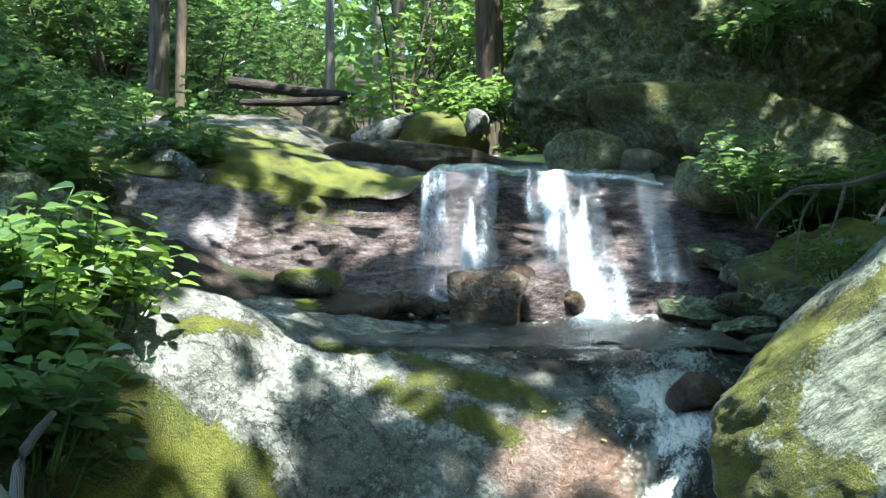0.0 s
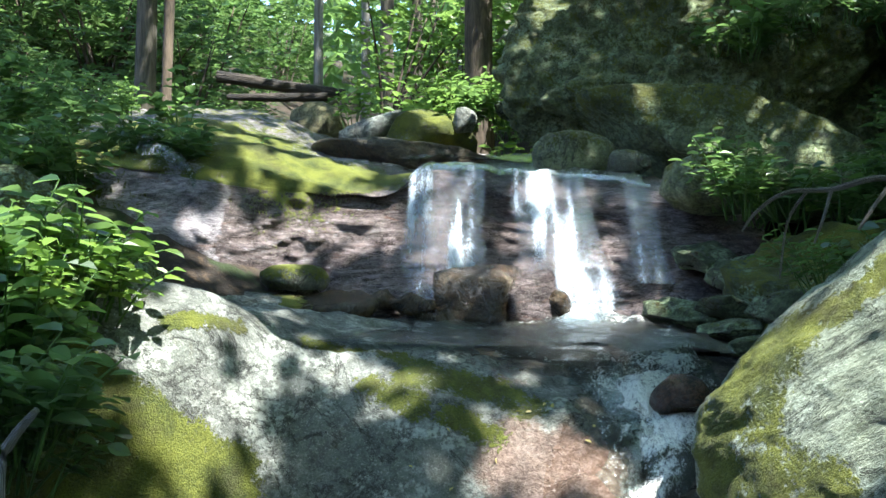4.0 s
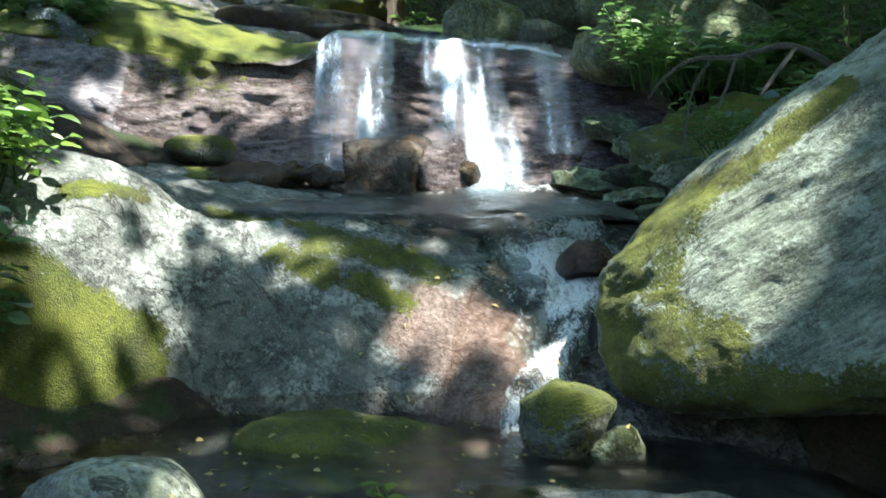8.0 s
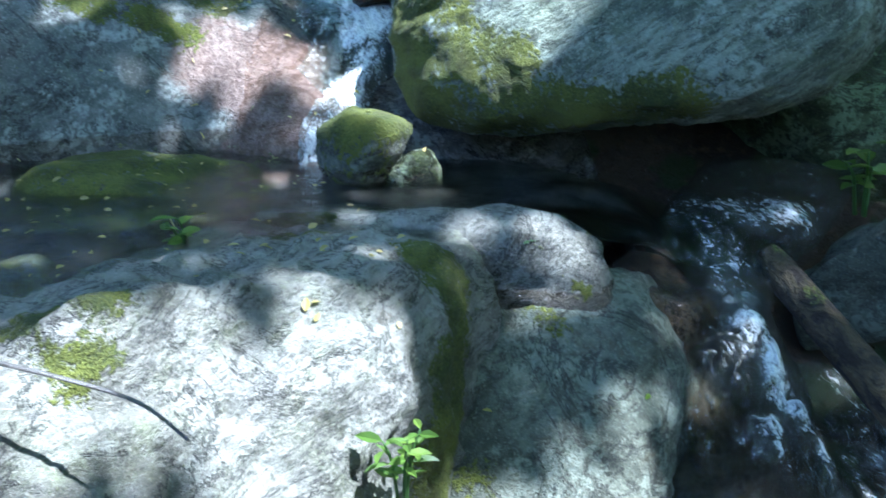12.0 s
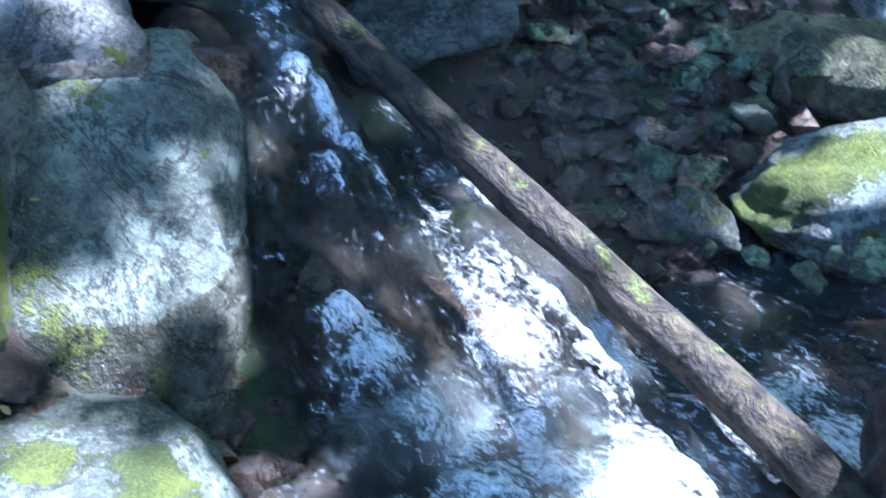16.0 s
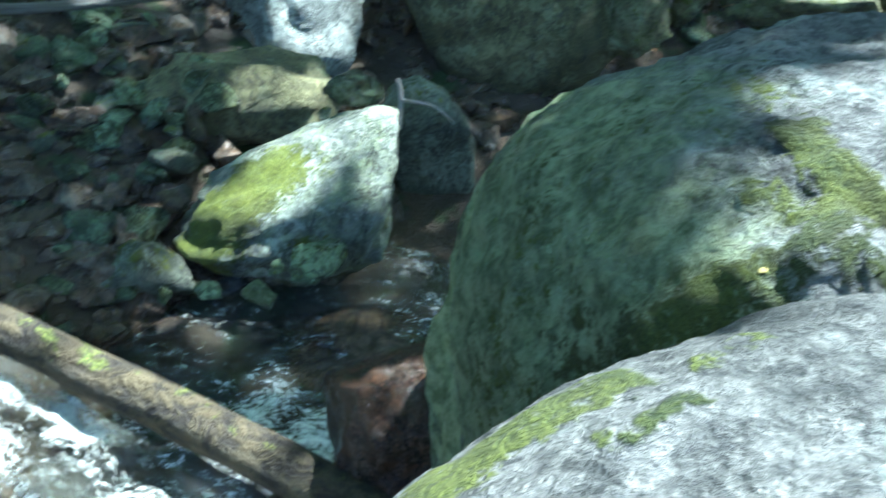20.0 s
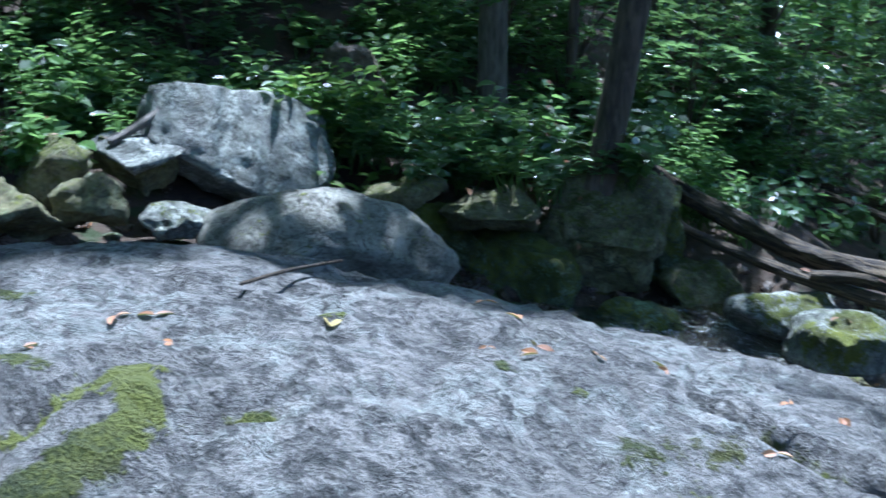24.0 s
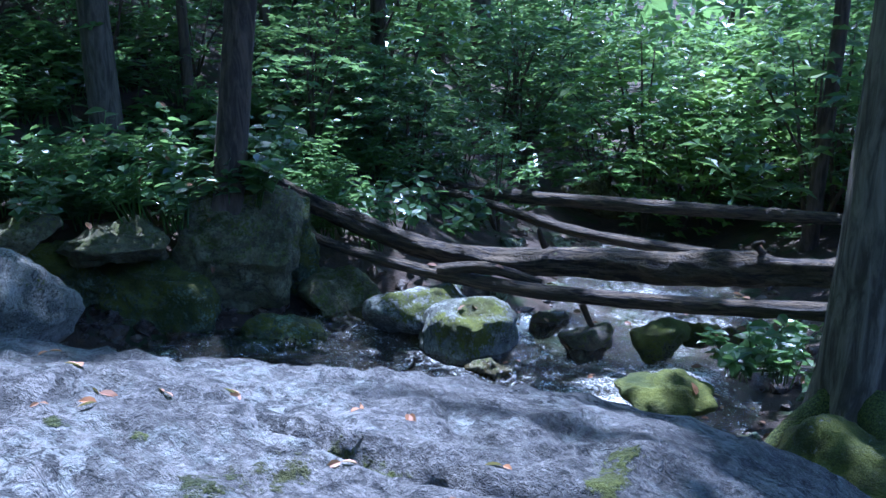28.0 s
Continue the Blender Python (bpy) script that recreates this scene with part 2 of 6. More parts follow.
def leaf_material(name, deep, fresh, gloss=0.4, thin=0.45):
    n = Nodes(name)
    isl = n.add("NewGeometry").outputs["Random Per Island"]
    obj = n.add("ObjectInfo").outputs["Random"]
    k = n.math("ADD", n.math("MULTIPLY", isl, 0.7), n.math("MULTIPLY", obj, 0.3))
    col = n.mix(n.ramp(k, 0.1, 0.9), deep, fresh)
    col = n.mix(n.ramp(n.noise(40, 3), 0.4, 0.75, 0, 0.35), col, tuple(c * 0.55 for c in deep))
    body = n.add("BsdfPrincipled", Base_Color=col, Roughness=gloss)
    thru = n.add("BsdfTranslucent", Color=n.mix(0.6, col, (0.26, 0.42, 0.11)))
    mixed = n.add("MixShader", Fac=thin)
    n.put(mixed.inputs[1], body.outputs[0])
    n.put(mixed.inputs[2], thru.outputs[0])
    return n.done(mixed)


def water_material(name, tint, rough=0.04, ripple=0.5, scale=14.0, thru=0.9, stretch=(1, 1, 1)):
    n = Nodes(name)
    v = n.place(stretch)
    h = n.math("ADD", n.noise(scale, 4, 0.6, v, 1.2), n.math("MULTIPLY", n.noise(scale * 3.5, 3, 0.6, v, 0.6), 0.35))
    p = n.add("BsdfPrincipled", Base_Color=tint, Roughness=rough, IOR=1.33, Normal=n.bump(h, ripple, 0.03))
    p.inputs["Transmission Weight"].default_value = 1.0
    return n.done(p)


def foam_material(name, stretch, low, high, tint=(0.86, 0.9, 0.92), scale=9.0, turn=(0, 0, 0), fine=0.5):
    """White water: froth broken by clear gaps drawn out along the flow."""
    n = Nodes(name)
    v = n.place(stretch, turn)
    a = n.noise(scale, 6, 0.68, v, 0.8)
    b = n.noise(scale * 4.5, 3, 0.7, v, 0.4)
    k = n.math("ADD", n.math("MULTIPLY", a, 1.0 - fine * 0.5), n.math("MULTIPLY", b, fine * 0.5))
    k = n.math("ADD", k, n.math("MULTIPLY", n.math("SUBTRACT", n.attr("froth"), 0.5), 0.75))
    cover = n.ramp(k, low, high)
    white = n.add("BsdfPrincipled", Base_Color=tint, Roughness=0.35, Normal=n.bump(n.math("ADD", a, b), 0.8, 0.03))
    white.inputs["Subsurface Weight"].default_value = 0.0
    clear = n.add("BsdfTransparent")
    film = n.add("BsdfGlossy", Roughness=0.08, Normal=n.bump(n.math("ADD", a, b), 0.7, 0.03))
    thin = n.add("MixShader", Fac=0.10)
    n.put(thin.inputs[1], clear.outputs[0])
    n.put(thin.inputs[2], film.outputs[0])
    mixed = n.add("MixShader", Fac=cover)
    n.put(mixed.inputs[1], thin.outputs[0])
    n.put(mixed.inputs[2], white.outputs[0])
    return n.done(mixed)


def stream_material(name, tint, stretch=(1, 1, 1), turn=(0, 0, 0), ripple=0.8, scale=13.0, low=0.38, high=1.35, white=(0.8, 0.81, 0.72), rough=0.05):
    """Running water: clear and rippled, broken by froth where the froth attribute is high."""
    n = Nodes(name)
    v = n.place(stretch, turn)
    a = n.noise(scale, 5, 0.62, v, 0.9)
    b = n.noise(scale * 3.7, 4, 0.65, v, 0.6)
    h = n.math("ADD", a, n.math("MULTIPLY", b, 0.4))
    k = n.math("ADD", n.math("MULTIPLY", a, 1.3), n.math("ADD", n.math("MULTIPLY", b, 1.8), n.math("MULTIPLY", n.noise(scale * 9, 3, 0.7, v, 0.4), 0.9)))
    k = n.math("ADD", k, n.math("SUBTRACT", n.attr("froth"), 2.0))
    cover = n.ramp(k, low, high, 0.0, 0.95)
    wet = n.bump(h, ripple, 0.07)
    water = n.add("BsdfPrincipled", Base_Color=tint, Roughness=rough, IOR=1.33, Normal=wet)
    water.inputs["Transmission Weight"].default_value = 1.0
    froth = n.add("BsdfPrincipled", Base_Color=white, Roughness=0.5, Specular_IOR_Level=0.2, Normal=n.bump(h, 0.9, 0.04))
    mixed = n.add("MixShader", Fac=cover)
    n.put(mixed.inputs[1], water.outputs[0])
    n.put(mixed.inputs[2], froth.outputs[0])
    return n.done(mixed)


GRAVEL = rock_material("bed_gravel", (0.07, 0.048, 0.03), (0.21, 0.15, 0.092), 0.2, (0.2, 0.2, 0.16), stain=(0.11, 0.055, 0.022), rough=0.6)
SOIL = soil_material()
BARK_GREY = bark_material("grey_bark", (0.045, 0.04, 0.028), (0.14, 0.12, 0.085))
BARK_BROWN = bark_material("brown_bark", (0.035, 0.026, 0.016), (0.12, 0.09, 0.058))
BARK_PALE = bark_material("pale_smooth_bark", (0.14, 0.13, 0.11), (0.28, 0.26, 0.22), scale=0.6)
BARK_MOSS = bark_material("mossy_root_bark", (0.075, 0.062, 0.042), (0.27, 0.23, 0.165))
# dead bark with the upper bank's shade put into its dark colours
SHADED_LOGWOOD = along_material("shaded_dead_bark", (0.015, 0.012, 0.008), (0.07, 0.055, 0.036), tint=(0.045, 0.034, 0.022), run=(11, 3.5))
LOGWOOD = along_material("fallen_log_bark", (0.016, 0.011, 0.005), (0.13, 0.094, 0.044), tint=(0.06, 0.045, 0.02), run=(14, 5))
MOSSLOG = along_material("mossy_wet_log", (0.018, 0.012, 0.006), (0.095, 0.07, 0.03), 0.05, tint=(0.105, 0.075, 0.036), run=(6, 9))
GREYWOOD = along_material("weathered_grey_wood", (0.16, 0.16, 0.145), (0.5, 0.5, 0.46), 0.0, tint=(0.3, 0.28, 0.22))
TWIG = along_material("pale_dry_twig", (0.3, 0.27, 0.22), (0.6, 0.57, 0.5), 0.0, tint=(0.3, 0.25, 0.17))
ROOT = along_material("bare_root_bark", (0.13, 0.11, 0.085), (0.34, 0.31, 0.26), 0.0, tint=(0.2, 0.17, 0.12))
LEAF_DARK = leaf_material("dark_glossy_leaf", (0.03, 0.06, 0.025), (0.08, 0.14, 0.045), 0.28, 0.35)
LEAF_MID = leaf_material("green_leaf", (0.045, 0.095, 0.03), (0.125, 0.225, 0.06), 0.32, 0.5)
LEAF_FRESH = leaf_material("fresh_yellow_green_leaf", (0.1, 0.18, 0.025), (0.25, 0.36, 0.05), 0.4, 0.55)
LEAF_BLUE = leaf_material("cool_green_leaf", (0.04, 0.085, 0.04), (0.11, 0.19, 0.08), 0.3, 0.45)
DRY_LEAF = leaf_material("dry_orange_leaf", (0.16, 0.06, 0.025), (0.42, 0.2, 0.08), 0.6, 0.2)
YELLOW_LEAF = leaf_material("fallen_yellow_leaf", (0.42, 0.33, 0.08), (0.6, 0.48, 0.18), 0.5, 0.3)
WATER = water_material("stream_water", (0.66, 0.75, 0.76), 0.03, 0.45, 9)
RAPID = stream_material("rapid_water", (0.52, 0.64, 0.66), ripple=1.0, scale=11)
RUSH = stream_material("rushing_water", (0.6, 0.72, 0.72), (1.0, 0.5, 0.6), (0, 0, -14), 1.0, 15, 0.36, 1.35, rough=0.14)
CASCADE = stream_material("tumbling_water", (0.5, 0.68, 0.7), (1.0, 0.55, 0.6), (0, 0, 10), 1.0, 17, 0.38, 1.3)
FALL = foam_material("falling_white_water", (1.0, 1.0, 0.16), 0.44, 0.8, (0.62, 0.7, 0.75), scale=30, fine=1.0)


# ---- geometry helpers ----
def hash3(i, j, k, seed):
    v = (i * 374761393 + j * 668265263 + k * 1440662683 + seed * 974711) & 0xFFFFFFFF
    v = ((v ^ (v >> 13)) * 1274126177) & 0xFFFFFFFF
    return ((v ^ (v >> 16)) & 0xFFFF) / 32767.5 - 1.0


def vnoise(p, seed=0):
    """Smooth value noise in -1..1 at the rows of p."""
    p = np.asarray(p, float)
    c = np.floor(p).astype(np.int64)
    f = p - c
    f = f * f * f * (f * (f * 6 - 15) + 10)
    total = np.zeros(len(p))
    for a in (0, 1):
        for b in (0, 1):
            for d in (0, 1):
                w = (f[:, 0] if a else 1 - f[:, 0]) * (f[:, 1] if b else 1 - f[:, 1]) * (f[:, 2] if d else 1 - f[:, 2])
                total += w * hash3(c[:, 0] + a, c[:, 1] + b, c[:, 2] + d, seed)
    return total


def fbm(p, octaves=4, seed=0, gain=0.5):
    p = np.asarray(p, float)
    total, amp = np.zeros(len(p)), 1.0
    for o in range(octaves):
        total += amp * vnoise(p * 2.03 ** o + 17.3 * o, seed + o)
        amp *= gain
    return total


def mesh_of(name, verts, faces, mat, smooth=True, **attrs):
    me = bpy.data.meshes.new(name)
    me.from_pydata(np.asarray(verts).tolist(), [], faces if isinstance(faces, list) else faces.tolist())
    if smooth:
        me.polygons.foreach_set("use_smooth", [True] * len(me.polygons))
    for key, values in attrs.items():
        me.attributes.new(key, "FLOAT", "POINT").data.foreach_set("value", np.asarray(values, dtype=np.float32))
    me.materials.append(mat)
    return me


def put(name, me, parent=None, label="", m=None):
    ob = new(name, me)
    if parent:
        ob.parent = parent
    if m:
        ob.matrix_basis = m
    if label:
        ob["label"] = label
    return ob


def thing(name, label, category, m=None, group="", kind=""):
    ob = new(name)
    if m:
        ob.matrix_basis = m
    return tagged(ob, label, category, group, kind)


def part(name, bm, mat, parent, label=""):
    me = bpy.data.meshes.new(name)
    bm.to_mesh(me)
    bm.free()
    me.materials.append(mat)
    return put(name, me, parent, label)


ICO = {}


def ico(sub):
    if sub not in ICO:
        bm = bmesh.new()
        bmesh.ops.create_icosphere(bm, subdivisions=sub, radius=1)
        bm.verts.ensure_lookup_table()
        ICO[sub] = (np.array([v.co[:] for v in bm.verts]), [[v.index for v in f.verts] for f in bm.faces])
        bm.free()
    return ICO[sub]


def spread(p, spots):
    """How deep the rows of p lie in the soft spots (x, y, z, radius)."""
    best = np.zeros(len(p))
    for x, y, z, r in spots:
        d = np.linalg.norm(p - np.array((x, y, z)), axis=1) / r
        best = np.maximum(best, np.clip(1.6 - d, 0, 1))
    return best


def trail(points, radius):
    """Spots (x, y, z, radius) set close along a line through the points."""
    pts, out = np.array(points, float), []
    for a, b in zip(pts[:-1], pts[1:]):
        steps = max(1, int(np.linalg.norm(b - a) / (0.7 * radius)))
        out += [(*(a + (b - a) * k / steps), radius) for k in range(steps)]
    return out + [(*pts[-1], radius)]


def pads(strength, *trails):
    """Soft patches of moss of one strength along several trails (points, radius)."""
    return [(*spot, strength) for points, radius in trails for spot in trail(points, radius)]


def rock(name, at, size, mat, label, seed, turn=(0, 0, 0), square=2.6, facets=7, cut=0.72, rough=0.05, sub=4,
         moss=0.0, moss_up=0.0, moss_spots=(), wet=0.0, wet_below=None, bands=None, category="rock", group="", lean=None, crest=None, pits=0.0, chips=1.5, moss_soft=(), grooves=(), rust=0.0, cushion=0.0, algae_lift=0.0, algae_lift_spots=()):
    """A weathered rock: a rounded block with broken planes, dents and fine relief; its mesh is in world directions."""
    rng = np.random.RandomState(seed)
    u, faces = ico(sub)
    v = u / (np.abs(u) ** square).sum(1, keepdims=True) ** (1.0 / square)
    for _ in range(facets):
        n = rng.normal(size=3)
        n /= np.linalg.norm(n)
        over = np.maximum(0, v @ n - cut * rng.uniform(0.75, 1.12))
        v = v - 0.92 * over[:, None] * n
    v = v * np.array(size)
    mean = float(np.mean(size))
    if crest:
        v[:, 2] += np.clip(v[:, 2] / size[2] + 0.35, 0, 1) * (crest[0] * v[:, 0] + crest[1] * v[:, 1])
    if lean:
        v[:, 0] += lean[0] * v[:, 2]
        v[:, 1] += lean[1] * v[:, 2]
    broken = fbm(u * 1.9 + seed * 1.7, 3, seed + 11) * 4
    part_of = broken - np.floor(broken)
    broken = (np.floor(broken) + np.clip((part_of - 0.3) / 0.4, 0, 1)) / 4
    v += u * (rough * mean * (0.9 * fbm(u * 2.1 + seed, 3, seed) + chips * broken + 0.6 * fbm(v * 7 + seed, 4, seed + 5, 0.6)))[:, None]
    if pits:
        v += u * (pits * (-np.abs(fbm(v * 5.5, 4, seed + 31, 0.65)) + 0.5 * fbm(v * 17, 3, seed + 33)))[:, None]
    if bands:
        d = np.array(bands[0], float)
        d /= np.linalg.norm(d)
        s = v @ d * bands[1] + 0.9 * fbm(v * 2.2, 3, seed + 9)
        v += u * (bands[2] * (np.abs((s % 1.0) - 0.5) * 2) ** 1.5)[:, None]
    spin = np.array(Euler([radians(a) for a in turn]).to_matrix())
    v = v @ spin.T
    w = v + np.array(at)
    up = (u * (1.0 / np.array(size))) @ spin.T
    up = up[:, 2] / np.linalg.norm(up, axis=1)
    mossy = np.clip(moss + moss_up * np.clip(up, -0.2, 1) + spread(w, moss_spots), 0, 1.2)
    for (ax, ay), (bx, by) in grooves:
        d = np.array((bx - ax, by - ay))
        k = np.clip(((w[:, :2] - (ax, ay)) @ d) / (d @ d), 0, 1)
        off = np.linalg.norm(w[:, :2] - (ax, ay) - k[:, None] * d, axis=1) + 0.008 * vnoise(w * 30, seed)
        v[:, 2] -= 0.055 * np.exp(-(off / 0.02) ** 2) * (w[:, 2] > at[2])
    for x, y, z, r, k in moss_soft:
        mossy = np.maximum(mossy, k * np.clip(1.6 - np.linalg.norm(w - np.array((x, y, z)), axis=1) / r, 0, 1))
    if cushion:
        v += u * (cushion * np.clip((mossy - 0.35) / 0.4, 0, 1) * (1 + 0.6 * vnoise(w * 24, seed + 3)))[:, None]
    wetness = np.full(len(w), float(wet))
    if wet_below is not None:
        wetness = np.maximum(wetness, np.clip((wet_below - w[:, 2]) / 0.08 + 0.5, 0, 1))
    ob = put(name, mesh_of(name, v, faces, mat, moss=mossy, wet=wetness, rust=np.full(len(w), float(rust)), algae_lift=np.maximum(algae_lift, spread(w, algae_lift_spots))), m=pose(*at))
    return tagged(ob, label, category, group)


def tube(name, points, radii, mat, seed=0, sides=14, steps=12, rough=0.08, parent=None, label="", moss=0.0, moss_up=0.0, knots=0.0, flare=None):
    """A round, tapering, uneven limb along a smooth line through the points."""
    pts, rad = np.array(points, float), np.array(radii, float)
    n = len(pts)
    line, rs = [], []
    for i in range(n - 1):
        p0, p1, p2, p3 = pts[max(i - 1, 0)], pts[i], pts[i + 1], pts[min(i + 2, n - 1)]
        for s in np.linspace(0, 1, steps, endpoint=(i == n - 2)):
            line.append(0.5 * (2 * p1 + (p2 - p0) * s + (2 * p0 - 5 * p1 + 4 * p2 - p3) * s * s + (3 * p1 - p0 - 3 * p2 + p3) * s ** 3))
            rs.append(rad[i] + (rad[i + 1] - rad[i]) * s)
    line, rs = np.array(line), np.array(rs)
    along = np.gradient(line, axis=0)
    along /= np.linalg.norm(along, axis=1, keepdims=True)
    side = np.cross(along, (0.13, 0.21, 0.97) if abs(along[0][2]) < 0.8 else (0.97, 0.2, 0.1))
    side /= np.linalg.norm(side, axis=1, keepdims=True)
    other = np.cross(along, side)
    length = np.concatenate([[0], np.cumsum(np.linalg.norm(np.diff(line, axis=0), axis=1))])
    a = np.linspace(0, 2 * math.pi, sides, endpoint=False)
    ring = np.cos(a)[None, :, None] * side[:, None, :] + np.sin(a)[None, :, None] * other[:, None, :]
    q = np.stack([np.broadcast_to(np.cos(a) * 1.7, (len(line), sides)), np.broadcast_to(np.sin(a) * 1.7, (len(line), sides)),
                  np.broadcast_to((length / max(rs.mean(), 0.01) * 0.22)[:, None], (len(line), sides))], -1).reshape(-1, 3)
    wob = 1 + rough * fbm(q + seed * 3.7, 4, seed).reshape(len(line), sides)
    if knots:
        wob += knots * np.maximum(0, vnoise(q * 0.6 + seed, seed + 3).reshape(len(line), sides) - 0.45) * 2
    if flare:
        wob *= (1 + flare[0] * np.exp(-length / flare[1]))[:, None] * (1 + 0.35 * np.exp(-length / flare[1])[:, None] * np.cos(a * 5 + seed)[None])
    v = (line[:, None, :] + ring * (rs[:, None] * wob)[..., None]).reshape(-1, 3)
    faces, uvs = [], []
    for i in range(len(line) - 1):
        for j in range(sides):
            k = (j + 1) % sides
            faces.append((i * sides + j, i * sides + k, (i + 1) * sides + k, (i + 1) * sides + j))
            uvs += [(j / sides, length[i]), ((j + 1) / sides, length[i]), ((j + 1) / sides, length[i + 1]), (j / sides, length[i + 1])]
    for end in (0, len(line) - 1):
        ring_ids = [end * sides + j for j in range(sides)]
        faces.append(ring_ids if end else ring_ids[::-1])
        uvs += [(0.5 + 0.1 * math.cos(x), 0.1 * math.sin(x)) for x in a]
    mossy = np.clip(moss + moss_up * ring.reshape(-1, 3)[:, 2], 0, 1)
    me = mesh_of(name, v, faces, mat, moss=mossy)
    layer = me.uv_layers.new(name="UVMap")
    layer.data.foreach_set("uv", np.array(uvs, dtype=np.float32).ravel())
    return put(name, me, parent, label)


LEAF4 = (np.array([(0, 0, 0), (0.5, 0.42, 0.12), (0, 1, -0.06), (-0.5, 0.42, 0.12)]), [(0, 1, 2), (0, 2, 3)])
LEAF8 = (np.array([(0, 0, 0), (0.36, 0.2, 0.08), (0.5, 0.48, 0.1), (0.3, 0.78, 0.03), (0, 1, -0.1), (-0.3, 0.78, 0.03), (-0.5, 0.48, 0.1), (-0.36, 0.2, 0.08), (0, 0.5, -0.02)]),
         [(0, 1, 8), (1, 2, 8), (2, 3, 8), (3, 4, 8), (4, 5, 8), (5, 6, 8), (6, 7, 8), (7, 0, 8)])


def leaves_mesh(name, at, out, size, width, mat, rng, shape=LEAF4, droop=0.3):
    """One mesh of leaves that start at the rows of at and point along the rows of out."""
    at, out = np.asarray(at, float), np.asarray(out, float)
    n = len(at)
    out = out + np.array((0, 0, -droop)) * rng.uniform(0, 1, (n, 1))
    out /= np.linalg.norm(out, axis=1, keepdims=True) + 1e-9
    up = np.array((0, 0, 1.0)) + rng.normal(0, 0.35, (n, 3))
    x = np.cross(out, up)
    x /= np.linalg.norm(x, axis=1, keepdims=True) + 1e-9
    z = np.cross(x, out)
    size = np.broadcast_to(size, (n,)) * rng.uniform(0.65, 1.2, n)
    tmpl, tf = shape
    v = at[:, None, :] + size[:, None, None] * (tmpl[None, :, 0:1] * width * x[:, None, :] + tmpl[None, :, 1:2] * out[:, None, :] + tmpl[None, :, 2:3] * z[:, None, :])
    k = len(tmpl)
    f = (np.array(tf)[None] + (np.arange(n) * k)[:, None, None]).reshape(-1, 3)
    return mesh_of(name, v.reshape(-1, 3), f, mat, smooth=False)


# ---- ground ----
BED = np.array([(-8, 90, 22), (-5, 45, 11.5), (-3, 26, 6.3), (-1.8, 16, 4.0), (-1.3, 12, 3.15), (-0.8, 9.3, 2.35), (0.1, 7.6, 1.9), (0.4, 6.6, 1.2),
                (0.75, 5.2, 0.95), (0.65, 4.2, 0.5), (0.3, 3.6, 0.35), (1.45, 3.25, 0.2), (1.7, 2.8, -0.1), (1.6, 1.9, -0.62), (2.1, 1.3, -0.66),
                (3.1, 0.9, -0.72), (4.4, -0.8, -0.95), (5.3, -2.8, -1.2), (5.0, -4.3, -1.38), (3.9, -5.2, -1.42), (4.5, -7.0, -1.6), (6.3, -8.8, -1.8),
                (12, -17, -2.6), (32, -45, -6), (60, -90, -10)], float)


def ground_height(x, y):
    x, y = np.asarray(x, float), np.asarray(y, float)
    p = np.stack([x.ravel(), y.ravel()], 1)
    best, base = np.full(len(p), 1e9), np.zeros(len(p))
    soft_w, soft_z = np.zeros(len(p)), np.zeros(len(p))
    for a, b in zip(BED[:-1], BED[1:]):
        d = b[:2] - a[:2]
        s = np.clip(((p - a[:2]) @ d) / (d @ d), 0, 1)
        dist = np.linalg.norm(p - (a[:2] + s[:, None] * d), axis=1)
        w = 1.0 / (dist + 0.25) ** 4
        soft_w += w
        soft_z += w * (a[2] + s * (b[2] - a[2]))
        best = np.minimum(best, dist)
    base = soft_z / soft_w
    rise = np.maximum(0, best - 0.75)
    z = base + np.where(rise < 9, 0.4 * rise, 3.6 + 0.3 * (rise - 9))
    q = np.stack([p[:, 0], p[:, 1], 0 * p[:, 0]], 1)
    z += 0.1 * fbm(q * 0.9, 4, 3) * np.clip(rise, 0.15, 1) + 0.5 * fbm(q * 0.13, 3, 7) * np.clip(rise / 6, 0, 1)
    return z.reshape(x.shape)


def build_ground():
    n = 240
    s = np.linspace(-1, 1, n)
    axis = np.sinh(s * 3.6) / np.sinh(3.6) * 260
    gx, gy = np.meshgrid(axis + 2.0, axis + 1.0, indexing="ij")
    gz = ground_height(gx, gy)
    v = np.stack([gx, gy, gz], -1).reshape(-1, 3)
    i = np.arange(n * n).reshape(n, n)
    f = np.stack([i[:-1, :-1], i[1:, :-1], i[1:, 1:], i[:-1, 1:]], -1).reshape(-1, 4)
    tagged(put("ground", mesh_of("ground", v, f, SOIL)), "dark forest soil with leaf litter sloping down to the stream", "ground", kind="structure")


build_ground()


def sheet(fn, us, vs):
    """Vertices and quads of a surface fn(u, v) -> (x, y, z) over two ranges, all arrays."""
    gu, gv = np.meshgrid(us, vs, indexing="ij")
    x, y, z = fn(gu, gv)
    v = np.stack([x, y, z], -1).reshape(-1, 3)
    i = np.arange(gu.size).reshape(gu.shape)
    f = np.stack([i[:-1, :-1], i[1:, :-1], i[1:, 1:], i[:-1, 1:]], -1).reshape(-1, 4)
    return v, f


def smooth(a, b, x):
    t = np.clip((x - a) / (b - a), 0, 1)
    return t * t * (3 - 2 * t)


def bell(x, y, cx, cy, r):
    return np.exp(-(((x - cx) / r) ** 2 + ((y - cy) / r) ** 2))


